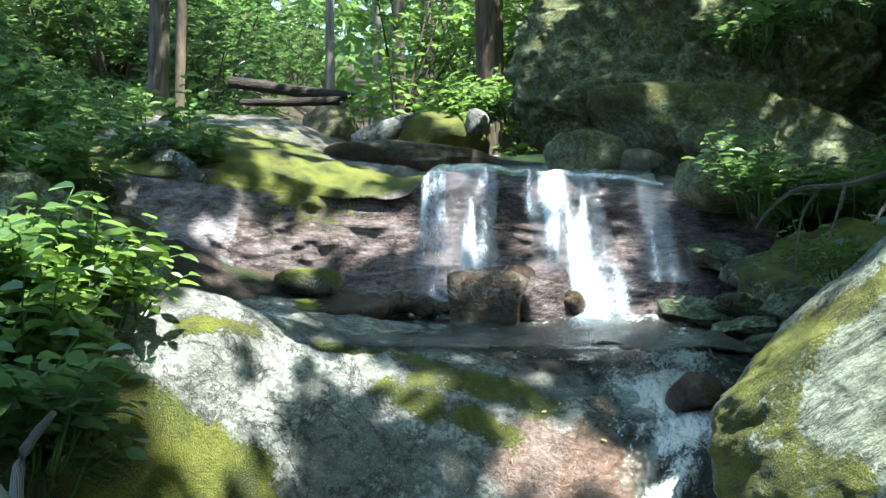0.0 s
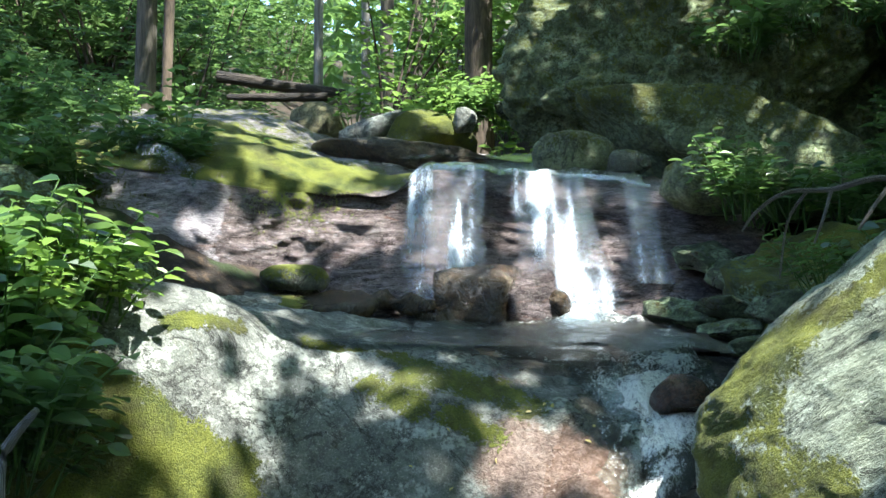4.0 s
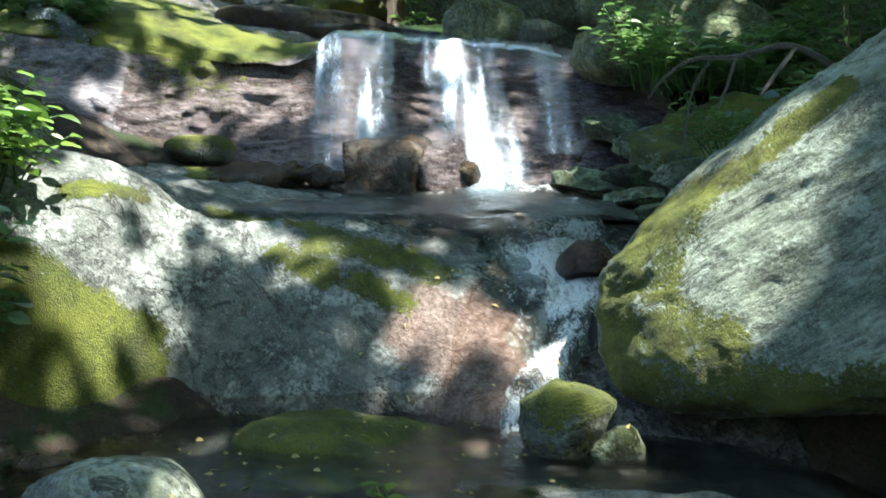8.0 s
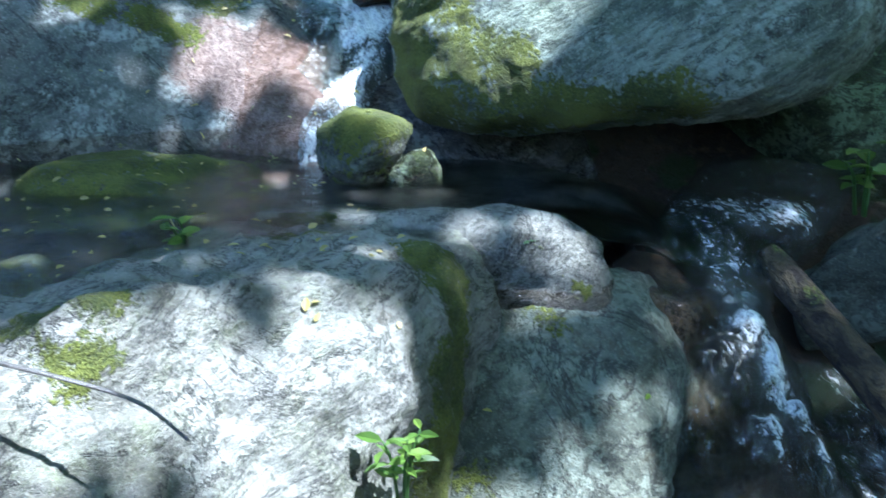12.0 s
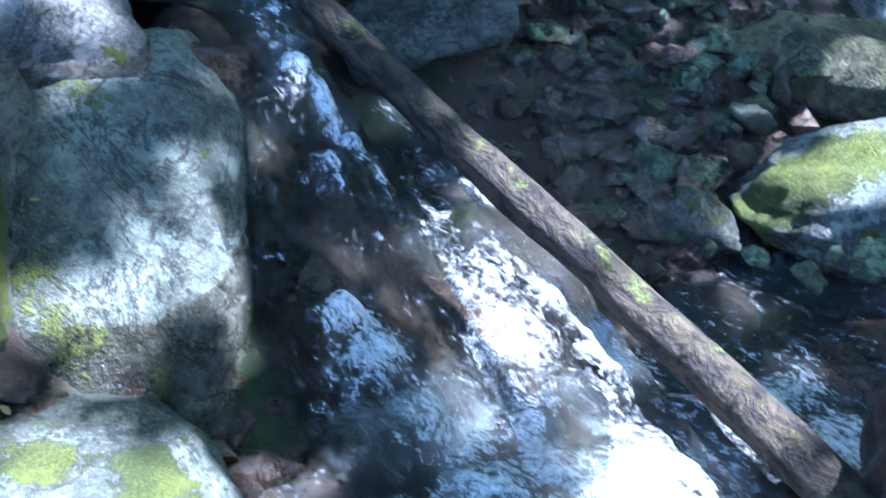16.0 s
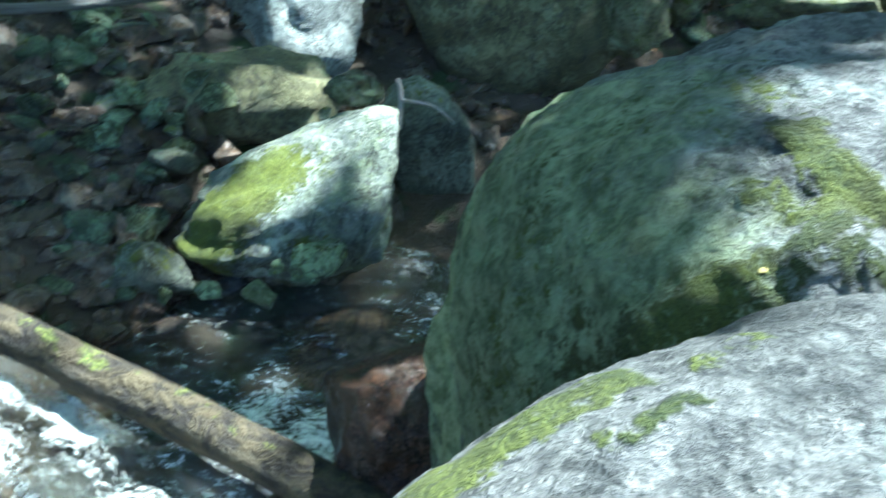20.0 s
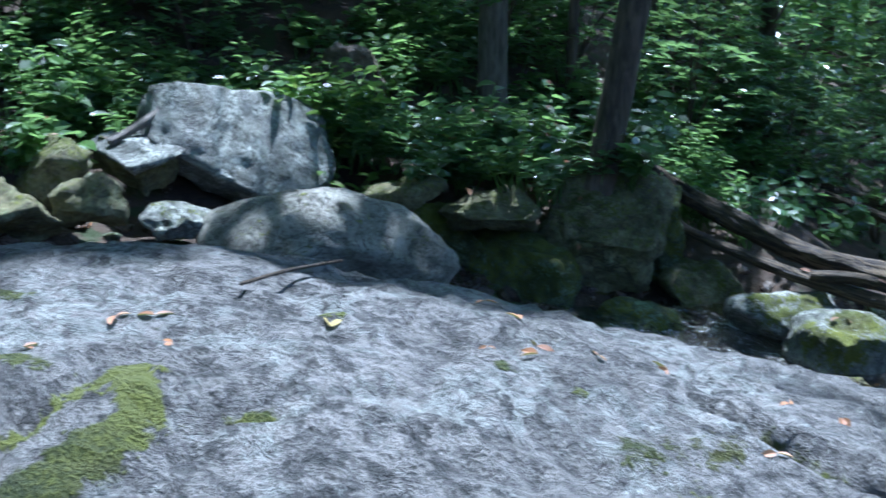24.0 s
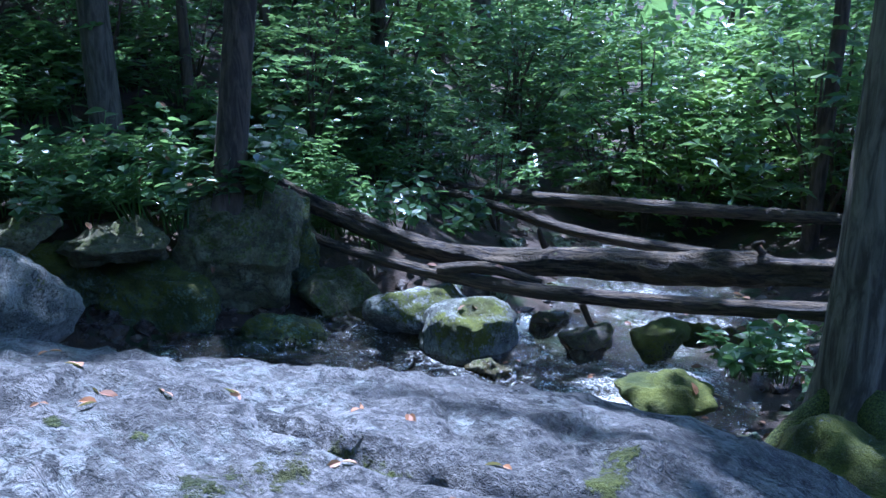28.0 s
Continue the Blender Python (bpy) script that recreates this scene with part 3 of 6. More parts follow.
# ---- the ledge of the waterfall ----
def lip_line(x):
    """The place (y) and height of the ledge's brink at x."""
    y = 7.05 + 0.12 * np.sin(x * 1.3 + 0.4) + 0.05 * np.sin(x * 4.1) - 0.35 * smooth(-1.2, -2.6, x) - 0.28 * smooth(0.6, 1.5, x)
    z = 2.44 - 0.03 * x + 0.05 * np.sin(x * 2.3 + 1)
    return y, z


def ledge_surface(u, v):
    """u runs along the ledge, v from its back (0) over the brink (0.5) down to its foot (1)."""
    ly, lz = lip_line(u)
    back = np.clip(v / 0.5, 0, 1)
    down = np.clip((v - 0.5) / 0.5, 0, 1)
    y_top = ly + (1 - back) * 4.2
    mound = 0.2 * bell(u, y_top, -1.25, 7.5, 0.55) + 0.3 * smooth(-0.3, -2.6, u) * smooth(7.6, 9.2, y_top)
    z_top = lz + 0.17 * (y_top - ly) - 0.07 * bell(u, y_top, 0.2, 7.6, 0.9) + mound
    height = lz - 1.35
    y_wall = ly - 0.62 * down ** 1.25 + 0.12 * np.sin(down * 3.1)
    z_wall = lz - height * down ** 1.05
    round_off = np.exp(-((v - 0.5) / 0.03) ** 2)
    y = np.where(v < 0.5, y_top, y_wall)
    z = np.where(v < 0.5, z_top, z_wall) - 0.04 * round_off
    q = np.stack([u.ravel(), y.ravel(), z.ravel()], 1)
    n1 = fbm(q * np.array((1.1, 1.1, 1.6)), 4, 21).reshape(u.shape)
    n2 = fbm(q * np.array((2.6, 2.6, 3.4)), 4, 27).reshape(u.shape)
    step = z * 6.5 + 1.7 * n1 + 0.35 * u + 0.3 * n2
    strata = (np.abs((step % 1.0) - 0.5) * 2) ** 3 * np.clip(0.3 + 1.2 * n2, 0, 1)
    wall = smooth(0.0, 0.12, down)
    y = y - wall * (0.05 * strata + 0.09 * n1 + 0.03 * n2) - wall * 0.12 * smooth(-1.2, -1.7, u) * 2.0 * (down ** 0.6)
    z = z + (1 - wall) * (0.07 * n1 + 0.03 * fbm(q * 4, 3, 22).reshape(u.shape))
    x = u + 0.03 * fbm(q * 3, 3, 23).reshape(u.shape)
    return x, y, z


def build_ledge():
    vs = np.concatenate([np.linspace(0, 0.46, 44), np.linspace(0.468, 0.532, 12), np.linspace(0.54, 1, 80)])
    v, f = sheet(ledge_surface, np.linspace(-4.6, 1.9, 210), vs)
    top = v[:, 2] > lip_line(v[:, 0])[1] - 0.1
    m = np.where(top, 0.5, 0.0) * smooth(-0.15, -0.9, v[:, 0]) * (1 - 0.5 * spread(v, [(-1.0, 8.2, 2.75, 0.5)]))
    m += spread(v, [(-1.2, 7.15, 2.55, 0.5), (-2.0, 8.2, 2.9, 0.7), (-2.6, 6.6, 2.4, 0.5), (-0.75, 6.9, 2.25, 0.12), (-0.55, 7.25, 2.5, 0.25), (-3.0, 7.2, 2.7, 0.8)]) * 0.6
    w = np.where(top, 0.1, 0.62) + spread(v, [(0.2, 7.6, 2.5, 0.9)]) * 0.8
    w = np.where(v[:, 0] < -1.55, w * 0.5, w)
    ob = put("waterfall_ledge", mesh_of("waterfall_ledge", v, f, STRATA, moss=m, wet=w))
    tagged(ob, "dark wet layered rock ledge with yellow-green moss on its top", "rock ledge", kind="structure")


build_ledge()


# ---- the sloping slab below the fall ----
def slab_height(x, y):
    length = 0.26 + 0.22 * smooth(-1.0, -0.55, x) + 0.2 * smooth(0.1, 0.7, x)
    s = np.maximum(0, y - 4.0 - 0.3 * smooth(-1.2, -0.8, x) + 0.42 * smooth(0.05, 0.65, x) - 0.05 * np.sin(x * 5.2))
    z = 0.5 + (0.98 - 0.1 * x) * (1 - np.exp(-s / length))
    z = z - 0.1 * bell(x, y, 0.7, 4.3, 0.36) - 0.07 * smooth(0.45, 0.8, x) * smooth(5.4, 4.8, y)
    z = z + 0.07 * smooth(0.02, -0.06, (y - 4.95) - 0.28 * (x + 0.6)) * smooth(0.9, 0.2, x)
    z = z + 0.06 * bell(x, y, -1.35, 4.75, 0.35) + 0.075 * bell(x, y, -0.62, 4.9, 0.27) + 0.05 * bell(x, y, -0.1, 4.75, 0.25)
    q = np.stack([x.ravel(), y.ravel(), 0 * x.ravel()], 1)
    return z + (0.045 * fbm(q * 1.7, 4, 31) + 0.012 * fbm(q * 9, 3, 35)).reshape(x.shape)


def build_slab():
    def fn(u, v):
        rim = np.maximum(smooth(0.06, 0.0, u), np.maximum(smooth(0.94, 1.0, u), smooth(0.96, 1.0, v)))
        x = -2.1 + 3.9 * u + 0.1 * np.sin(v * 5)
        y = 3.45 + 3.1 * v
        return x, y, slab_height(x, y) - 0.7 * rim
    v, f = sheet(fn, np.linspace(0, 1, 210), np.linspace(0, 1, 180))
    corner = 0.71 * (v[:, 0] + 1.45) + (v[:, 2] - 1.41)
    m = 1.0 * smooth(0.1, -0.04, corner) * smooth(4.75, 4.55, v[:, 1]) * smooth(-0.75, -0.9, v[:, 0])
    seam = [([(-0.73, 5.01, 1.4), (-0.4, 5.0, 1.38), (-0.19, 4.86, 1.34)], 0.06), ([(-0.41, 4.76, 1.25), (-0.21, 4.64, 1.19)], 0.07), ([(-0.21, 4.78, 1.3), (0.13, 4.84, 1.24), (0.28, 4.75, 1.18)], 0.1),
            ([(-0.04, 4.62, 1.15), (0.12, 4.6, 1.07)], 0.07), ([(-1.21, 4.46, 1.55), (-0.97, 4.68, 1.52)], 0.05), ([(0.1, 4.4, 0.95), (0.2, 4.3, 0.85)], 0.06)]
    for x, y, z, r, k in pads(0.8, *seam):
        m = np.maximum(m, k * np.clip(1.6 - np.linalg.norm(v - np.array((x, y, z)), axis=1) / r, 0, 1))
    m = np.maximum(m, 0.75 * spread(v, [(-0.05, 3.8, 0.6, 0.42)]))
    w = np.maximum(smooth(0.12, 0.4, v[:, 0] + 0.4 * (4.3 - v[:, 1])), smooth(0.78, 0.7, v[:, 2]))
    w = np.maximum(w, smooth(-0.3, 0.3, v[:, 0]) * smooth(4.75, 5.2, v[:, 1]))
    brown = spread(v, [(0.25, 4.5, 1.0, 0.2), (0.45, 4.42, 0.95, 0.24), (0.5, 4.25, 0.8, 0.25), (0.35, 4.1, 0.65, 0.25)]) + 0.45 * spread(v, [(0.2, 5.2, 1.4, 0.4), (0.6, 5.6, 1.4, 0.4)])
    ob = put("granite_slab", mesh_of("granite_slab", v, f, PALE, moss=m, wet=w * 0.8, rust=brown))
    tagged(ob, "broad pale grey granite slab sloping into the pool, moss in its seams", "rock slab", kind="structure")


build_slab()


# ---- rocks about the fall and the pool ----
UP, EAST, SOUTH = 0, -72, -134     # turns of rocks whose broad side looks back up the stream bank
rock("boulder", (1.897, 4.166, 1.422), (0.931, 0.767, 0.601), BANDED, "huge grey-green banded boulder overhanging the stream, mossy lower edge", 11, (1.228, -9.021, -36.319), 3.74, 0, 0.95, 0.022, 7, pits=0.008, chips=0.8, lean=(0.0, 0.50),
     moss_soft=pads(0.95, ([(1.62, 3.78, 1.92), (1.35, 3.86, 1.66), (1.13, 3.99, 1.51)], 0.07), ([(1.13, 3.99, 1.51), (0.98, 4.02, 1.34), (0.88, 3.98, 1.1), (0.92, 3.88, 0.88)], 0.15)) + pads(0.72, ([(1.01, 3.8, 0.86), (1.34, 3.47, 0.9), (1.62, 3.27, 0.94)], 0.13), ([(1.0, 3.76, 1.1), (1.18, 3.6, 1.04)], 0.12), ([(1.05, 3.85, 1.3), (1.0, 3.75, 1.15)], 0.08)), bands=((-0.45, 0.1, 0.9), 5.5, 0.013), crest=(0.527, -0.082), category="boulder")
rock("near_rock", (0.15, 2.73, 0.151), (0.521, 1.076, 0.584), WEATHERED, "broad pale granite rock at the pool's edge with moss patches", 23, (-6.4, -4.5, -39.8), 3.96, 2, 0.97, 0.034, 7, crest=(0.06, -0.02), pits=0.02, chips=0.9, bands=((0.5, 0.35, 0.8), 5.0, 0.018), algae_lift=0.28, cushion=0.01,
     moss_soft=pads(0.85, ([(-0.25, 2.36, 0.78), (-0.1, 2.32, 0.82)], 0.07), ([(-0.14, 2.24, 0.73), (-0.2, 2.3, 0.76)], 0.07), ([(0.72, 2.8, 0.66), (0.74, 2.7, 0.52), (0.7, 2.6, 0.34), (0.62, 2.5, 0.18)], 0.11), ([(0.6, 2.45, 0.12), (0.5, 2.36, 0.12)], 0.08)) + pads(0.6, ([(0.3, 3.2, 0.7), (0.42, 3.1, 0.7)], 0.08)), category="boulder")
rock("side_rock", (-0.42, 2.32, 0.4), (0.34, 0.42, 0.32), WEATHERED, "pale rock beside the broad rock, a dark crack between", 27, (0, 4, -40), 3.2, 4, 0.9, 0.05, 4)
rock("back_rock", (0.761, 3.251, 0.417), (0.586, 0.14, 0.26), WEATHERED, "low pale rock ridge with streaked grain beside the pool", 29, (7, -4.8, -30), 3.5, 1, 0.95, 0.04, 5, chips=0.8, bands=((0.2, 0.4, 1), 14, 0.012), moss_soft=pads(0.85, ([(0.3, 3.36, 0.6), (0.45, 3.32, 0.66)], 0.07), ([(1.12, 2.93, 0.55), (1.17, 2.89, 0.5)], 0.025)), wet_below=0.5)
rock("lower_slab", (1.03, 2.96, -0.13), (0.45, 0.74, 0.5), LICHEN, "leaning lichen-covered granite slab beside the chute, wet at its foot", 37, (28.2, 6.6, -26.8), 2.9, 1, 0.97, 0.03, 6, crest=(0.03, 0.114), pits=0.01, chips=0.7,
     moss_soft=pads(0.58, ([(0.72, 2.6, 0.14), (0.76, 2.42, 0.0)], 0.07), ([(0.94, 2.33, -0.12), (0.9, 2.2, -0.2)], 0.05), ([(1.0, 2.95, 0.48), (1.07, 2.87, 0.42)], 0.05)), wet_below=0.02)
rock("flank_rock", (0.28, 2.06, -0.4), (0.66, 0.56, 0.4), LICHEN, "pale mossy rock dipping into the stream", 41, (6, 8, -20), 3.4, 2, 0.95, 0.04, 5, pits=0.015, chips=0.8, moss=0.3, moss_spots=[(0.75, 1.95, -0.05, 0.07), (0.55, 2.1, 0.0, 0.06), (0.6, 1.75, -0.05, 0.06)])
rock("slab_foot", (0.72, 2.42, -0.56), (0.54, 0.6, 0.44), LICHEN, "mossy wet foot of the lichen slab", 42, (25, 5, -27), 2.8, 2, 0.95, 0.05, 5, pits=0.015, moss=0.38, wet_below=-0.25)
rock("foot_rock", (0.58, 2.1, -0.36), (0.34, 0.34, 0.3), PALE, "pale mossy rock between the slab and the stream", 48, (8, 10, -20), 2.6, 4, 0.88, 0.06, 5, pits=0.02, moss=0.44, wet_below=-0.35)
rock("moss_ball", (0.7, 3.82, 0.76), (0.165, 0.16, 0.165), LICHEN, "round rock capped with yellow-green moss at the foot of the chute", 43, (0, 0, 20), 2.5, 5, 0.88, 0.04, 4, moss_up=0.6, moss=0.55, wet_below=0.7)
rock("side_stone", (0.86, 3.78, 0.64), (0.1, 0.12, 0.12), DARKROCK, "dark wet stone leaning against the mossy rock", 44, (0, 0, 0), 2.4, 6, 0.8, 0.05, 3, wet=0.6)
rock("chute_stone", (0.97, 4.86, 1.22), (0.125, 0.13, 0.11), RUSTY, "dark red-brown wet stone standing in the chute", 47, (0, 0, 30), 2.5, 6, 0.8, 0.05, 3, wet=0.8)
rock("fall_rock", (0.02, 6.42, 1.6), (0.27, 0.2, 0.22), BROWN, "angular brown wet rock at the foot of the waterfall", 53, (4, 10, -14), 6.0, 3, 0.86, 0.035, 5, wet=0.55, rust=0.2, chips=2.2, crest=(0.15, 0.1))
rock("fall_rock", (0.36, 6.4, 1.62), (0.17, 0.16, 0.19), STRATA, "purple-brown wet angular rock below the fall", 55, (0, -10, 24), 6.0, 4, 0.84, 0.035, 5, wet=0.7, rust=0.15, chips=2.0)
rock("fall_rock", (0.5, 6.38, 1.6), (0.13, 0.12, 0.1), BROWN, "small dark wet rock in the foam below the fall", 54, (0, 0, -8), 2.6, 8, 0.74, 0.04, 3, wet=0.6)
rock("moss_stone", (-1.08, 6.55, 1.74), (0.23, 0.16, 0.1), LICHEN, "flat stone with a cap of bright moss below the wet ledge", 57, (0, 0, 0), 2.8, 5, 0.85, 0.04, 3, moss_up=0.5, moss=0.4, wet_below=1.68)
rock("foot_stone", (-0.85, 6.38, 1.56), (0.36, 0.2, 0.12), BROWN, "wet brown stone below the mossy stone", 58, (0, 0, 10), 2.8, 6, 0.8, 0.05, 3, wet=0.6, moss_spots=[(-1.1, 6.25, 1.65, 0.15)])
for i, (x, y, z, s) in enumerate([(-0.35, 6.4, 1.6, 0.12), (-0.5, 6.5, 1.62, 0.1), (-0.22, 6.3, 1.58, 0.08), (0.55, 6.45, 1.56, 0.08), (-1.5, 6.3, 1.55, 0.16), (-1.75, 6.1, 1.55, 0.2)]):
    rock("wet_stone", (x, y, z), (s, s * 0.8, s * 0.62), BROWN, "small dark wet stone at the ledge's foot", 60 + i, (0, 0, 40 * i), 2.6, 7, 0.78, 0.06, 3, wet=0.7, group="stones below the fall")
rock("lip_rock", (0.77, 7.62, 2.68), (0.3, 0.25, 0.17), LICHEN, "rounded grey-green rock on the brink beside the fall", 71, (0, 6, 10), 2.5, 6, 0.82, 0.05, 4, moss_up=0.35, moss=0.25, algae_lift=0.5)
rock("lip_rock", (1.14, 7.5, 2.6), (0.16, 0.16, 0.11), LICHEN, "small mossy rock beside the brink", 72, (0, 0, 10), 2.5, 6, 0.82, 0.05, 3, moss_up=0.4)
rock("hanging_rock", (1.5, 6.62, 2.36), (0.27, 0.26, 0.19), LICHEN, "grey-green rock above the dark hollow", 73, (0, 10, 10), 2.6, 6, 0.8, 0.05, 4, moss_up=0.35, moss=0.3, algae_lift=0.5)
rock("pale_slab", (-0.8, 9.6, 3.1), (0.42, 0.4, 0.2), PALE, "pale sunlit flat rock beyond the ledge", 74, (0, -14, 0), 3, 6, 0.8, 0.05, 3)
rock("mossy_mound", (-0.35, 9.15, 2.98), (0.42, 0.4, 0.3), LICHEN, "dark rock wholly covered with moss", 75, (0, 0, 0), 2.4, 4, 0.85, 0.08, 3, moss=0.8)
rock("white_stone", (-0.03, 8.95, 3.14), (0.1, 0.1, 0.12), PALE, "small pale angular stone on the bank", 76, (0, 10, 0), 3, 8, 0.75, 0.05, 3)
rock("white_stone", (0.4, 9.8, 3.4), (0.15, 0.14, 0.12), PALE, "pale stone at the tree's foot", 77, (0, 10, 30), 3, 8, 0.75, 0.05, 3)
rock("grey_rock", (-1.5, 10.7, 3.4), (0.34, 0.3, 0.24), GRANITE, "grey rock below the fallen logs upstream", 78, (0, 0, 20), 2.8, 7, 0.78, 0.05, 3)
rock("brown_ledge", (-0.55, 8.8, 2.78), (0.75, 0.45, 0.14), BROWN, "low brown rock sheet behind the brink", 79, (0, 3, 8), 3.2, 5, 0.85, 0.05, 4, wet=0.2)
rock("cliff", (2.9, 8.9, 3.5), (2.35, 1.3, 1.5), DARKROCK, "tall dark mossy rock outcrop above the waterfall", 81, (0, 14, 16), 3.2, 9, 0.74, 0.08, 7, moss=0.42, moss_up=0.35, algae_lift=0.5, pits=0.04, bands=((0.3, 0, 1), 1.6, 0.08), category="rock outcrop")
rock("cliff", (2.3, 8.1, 2.7), (1.6, 0.9, 0.42), DARKROCK, "overhanging lower block of the dark outcrop", 82, (0, 10, 14), 3.0, 6, 0.82, 0.05, 4, moss=0.3, moss_up=0.3, algae_lift=0.5, category="rock outcrop")
rock("cliff", (4.3, 7.6, 2.9), (1.3, 1.2, 1.3), DARKROCK, "dark mossy block at the outcrop's end", 83, (0, 20, 30), 3.0, 7, 0.8, 0.05, 4, moss=0.35, moss_up=0.35, algae_lift=0.5, category="rock outcrop")
rock("mossy_bank", (2.35, 6.1, 1.55), (0.95, 0.75, 0.6), DARKROCK, "mossy shaded bank of rock and soil below the outcrop", 84, (0, -8, -20), 2.6, 6, 0.82, 0.09, 4, moss=0.45, moss_up=0.35, category="bank")
rock("mossy_bank", (2.2, 5.3, 1.2), (0.75, 0.7, 0.6), DARKROCK, "mossy stony bank with bare roots", 85, (0, -10, -20), 2.6, 6, 0.82, 0.09, 4, moss=0.4, moss_up=0.35, category="bank")
for i, (x, y, z, s) in enumerate([(1.3, 6.2, 1.54, 0.2), (1.55, 6.0, 1.58, 0.2), (1.42, 5.75, 1.48, 0.17), (1.68, 5.7, 1.6, 0.2), (1.45, 5.35, 1.4, 0.14), (1.75, 6.35, 1.85, 0.25), (1.5, 6.6, 1.9, 0.22)]):
    rock("bank_stone", (x, y, z), (s * 1.3, s, s * 0.5), DARKROCK, "dark damp stone between stream and bank", 90 + i, (0, 8, 37 * i), 3.2, 9, 0.68, 0.06, 4, wet=0.4, moss_up=0.3, group="stones on the bank")
rock("mossy_bank", (-2.15, 4.5, 1.1), (0.65, 0.85, 0.55), DARKROCK, "dark mossy bank under the leafy plants", 101, (0, 14, 20), 2.6, 5, 0.85, 0.08, 4, moss=0.7, category="bank")
rock("mossy_bank", (-2.6, 5.9, 1.6), (0.9, 0.8, 0.65), DARKROCK, "mossy rock bank beside the ledge", 102, (0, 14, 10), 2.6, 5, 0.85, 0.08, 4, moss=0.5, category="bank")
rock("corner_rock", (-0.72, 3.12, 0.58), (0.28, 0.22, 0.25), PALE, "smooth grey-green rock at the pool's corner", 103, (0, 0, 20), 2.6, 5, 0.86, 0.03, 4, wet_below=0.66, algae_lift=0.4)
rock("corner_rock", (-0.4, 3.1, 0.56), (0.14, 0.13, 0.12), LICHEN, "small dark mossy rock in the pool", 104, (0, 0, 0), 2.4, 6, 0.82, 0.04, 3, moss=0.55, algae_lift=0.4)
rock("stone_chip", (-0.53, 2.76, 0.7), (0.04, 0.03, 0.025), PALE, "pale loose stone chip on the rock", 105, (0, 0, 20), 2.6, 8, 0.75, 0.04, 2)
rock("sunken_rock", (-0.08, 4.02, 0.58), (0.42, 0.3, 0.14), LICHEN, "dark mossy rock just under the pool's surface", 106, (0, 3, -6), 2.6, 4, 0.86, 0.05, 4, moss=0.8)

# ---- rocks along the lower stream ----
rock("bank_boulder", (2.5, 3.2, 0.3), (0.33, 0.3, 0.36), LICHEN, "lichen-spotted angular boulder beside the log", 111, (0, 0, -24), 3.2, 9, 0.66, 0.05, 5, moss_up=0.25, wet_below=0.0, category="boulder")
rock("bank_boulder", (3.4, 3.75, 0.5), (0.42, 0.4, 0.36), GRANITE, "dull green-grey boulder on the far bank", 112, (0, 0, -24), 3.2, 8, 0.7, 0.06, 4, moss=0.25, category="boulder")
rock("bank_boulder", (3.95, 3.3, 0.4), (0.36, 0.3, 0.3), GRANITE, "grey bank boulder among shadows", 113, (0, 0, -30), 3.2, 8, 0.7, 0.06, 4, moss_up=0.3, category="boulder")
rock("bank_boulder", (2.75, 4.25, 0.7), (0.5, 0.4, 0.4), DARKROCK, "dark rock under the great boulder", 114, (0, 0, -30), 3.2, 8, 0.7, 0.06, 4, moss_up=0.3, category="boulder")
# the green film also brightens the wedge's shaded face by colour
rock("bank_boulder", (3.36, 1.78, -0.2), (0.47, 0.34, 0.26), PALE, "wedge-shaped boulder, half yellow moss and half pale lichen", 115, (0, 2, -62), 2.5, 4, 0.84, 0.05, 5, crest=(0.4, 0.0), algae_lift=0.4, pits=0.015,
     moss_soft=pads(0.95, ([(2.92, 2.05, -0.25), (3.1, 1.9, 0.0), (3.2, 1.8, 0.1)], 0.17)) + pads(0.6, ([(3.15, 1.65, -0.2), (3.3, 1.5, -0.2)], 0.1)), wet_below=-0.36, category="boulder")
rock("bank_boulder", (3.72, 2.75, -0.02), (0.85, 0.3, 0.17), GRANITE, "long flat grey boulder on the far bank", 116, (0, 0, -66), 3.2, 8, 0.68, 0.06, 4, moss_up=0.15, category="boulder")
rock("mossy_mound", (1.85, -4.6, -0.98), (0.46, 0.42, 0.36), LICHEN, "moss-covered mound over the roots of the stout tree", 136, (0, 0, 30), 2.3, 3, 0.9, 0.1, 5, moss=0.85)
rock("bank_boulder", (4.62, 2.5, 0.08), (0.55, 0.42, 0.42), PALE, "tall pale sunlit boulder", 117, (0, -8, -66), 3.2, 8, 0.66, 0.06, 4, category="boulder")
rock("bank_boulder", (5.38, 1.66, 0.05), (0.68, 0.55, 0.5), GRANITE, "large rounded grey-brown boulder", 118, (0, 4, -72), 2.5, 6, 0.84, 0.04, 5, moss=0.05, category="boulder")
rock("bank_boulder", (4.25, 1.6, -0.28), (0.25, 0.2, 0.3), LICHEN, "greenish pointed rock with a dead twig", 119, (0, -12, -70), 2.6, 8, 0.74, 0.04, 4, moss_up=0.3, moss=0.1, category="rock")
rock("yellow_rock", (2.88, 2.22, -0.34), (0.24, 0.16, 0.2), LICHEN, "small craggy yellow-mossed rock at the water", 120, (0, -22, -60), 2.6, 9, 0.66, 0.08, 4, moss_up=0.5, moss=0.15)
rock("red_rock", (2.31, 0.97, -0.26), (0.19, 0.2, 0.27), RUSTY, "red-brown wet rock below the log's end", 121, (0, -12, -60), 4.2, 5, 0.84, 0.05, 5, wet=0.7)
rock("flat_rock", (2.86, 1.5, -0.56), (0.42, 0.3, 0.12), BROWN, "flat dark rock under the wedge-shaped boulder", 122, (0, 0, -60), 3.0, 6, 0.82, 0.04, 3, wet=0.7)
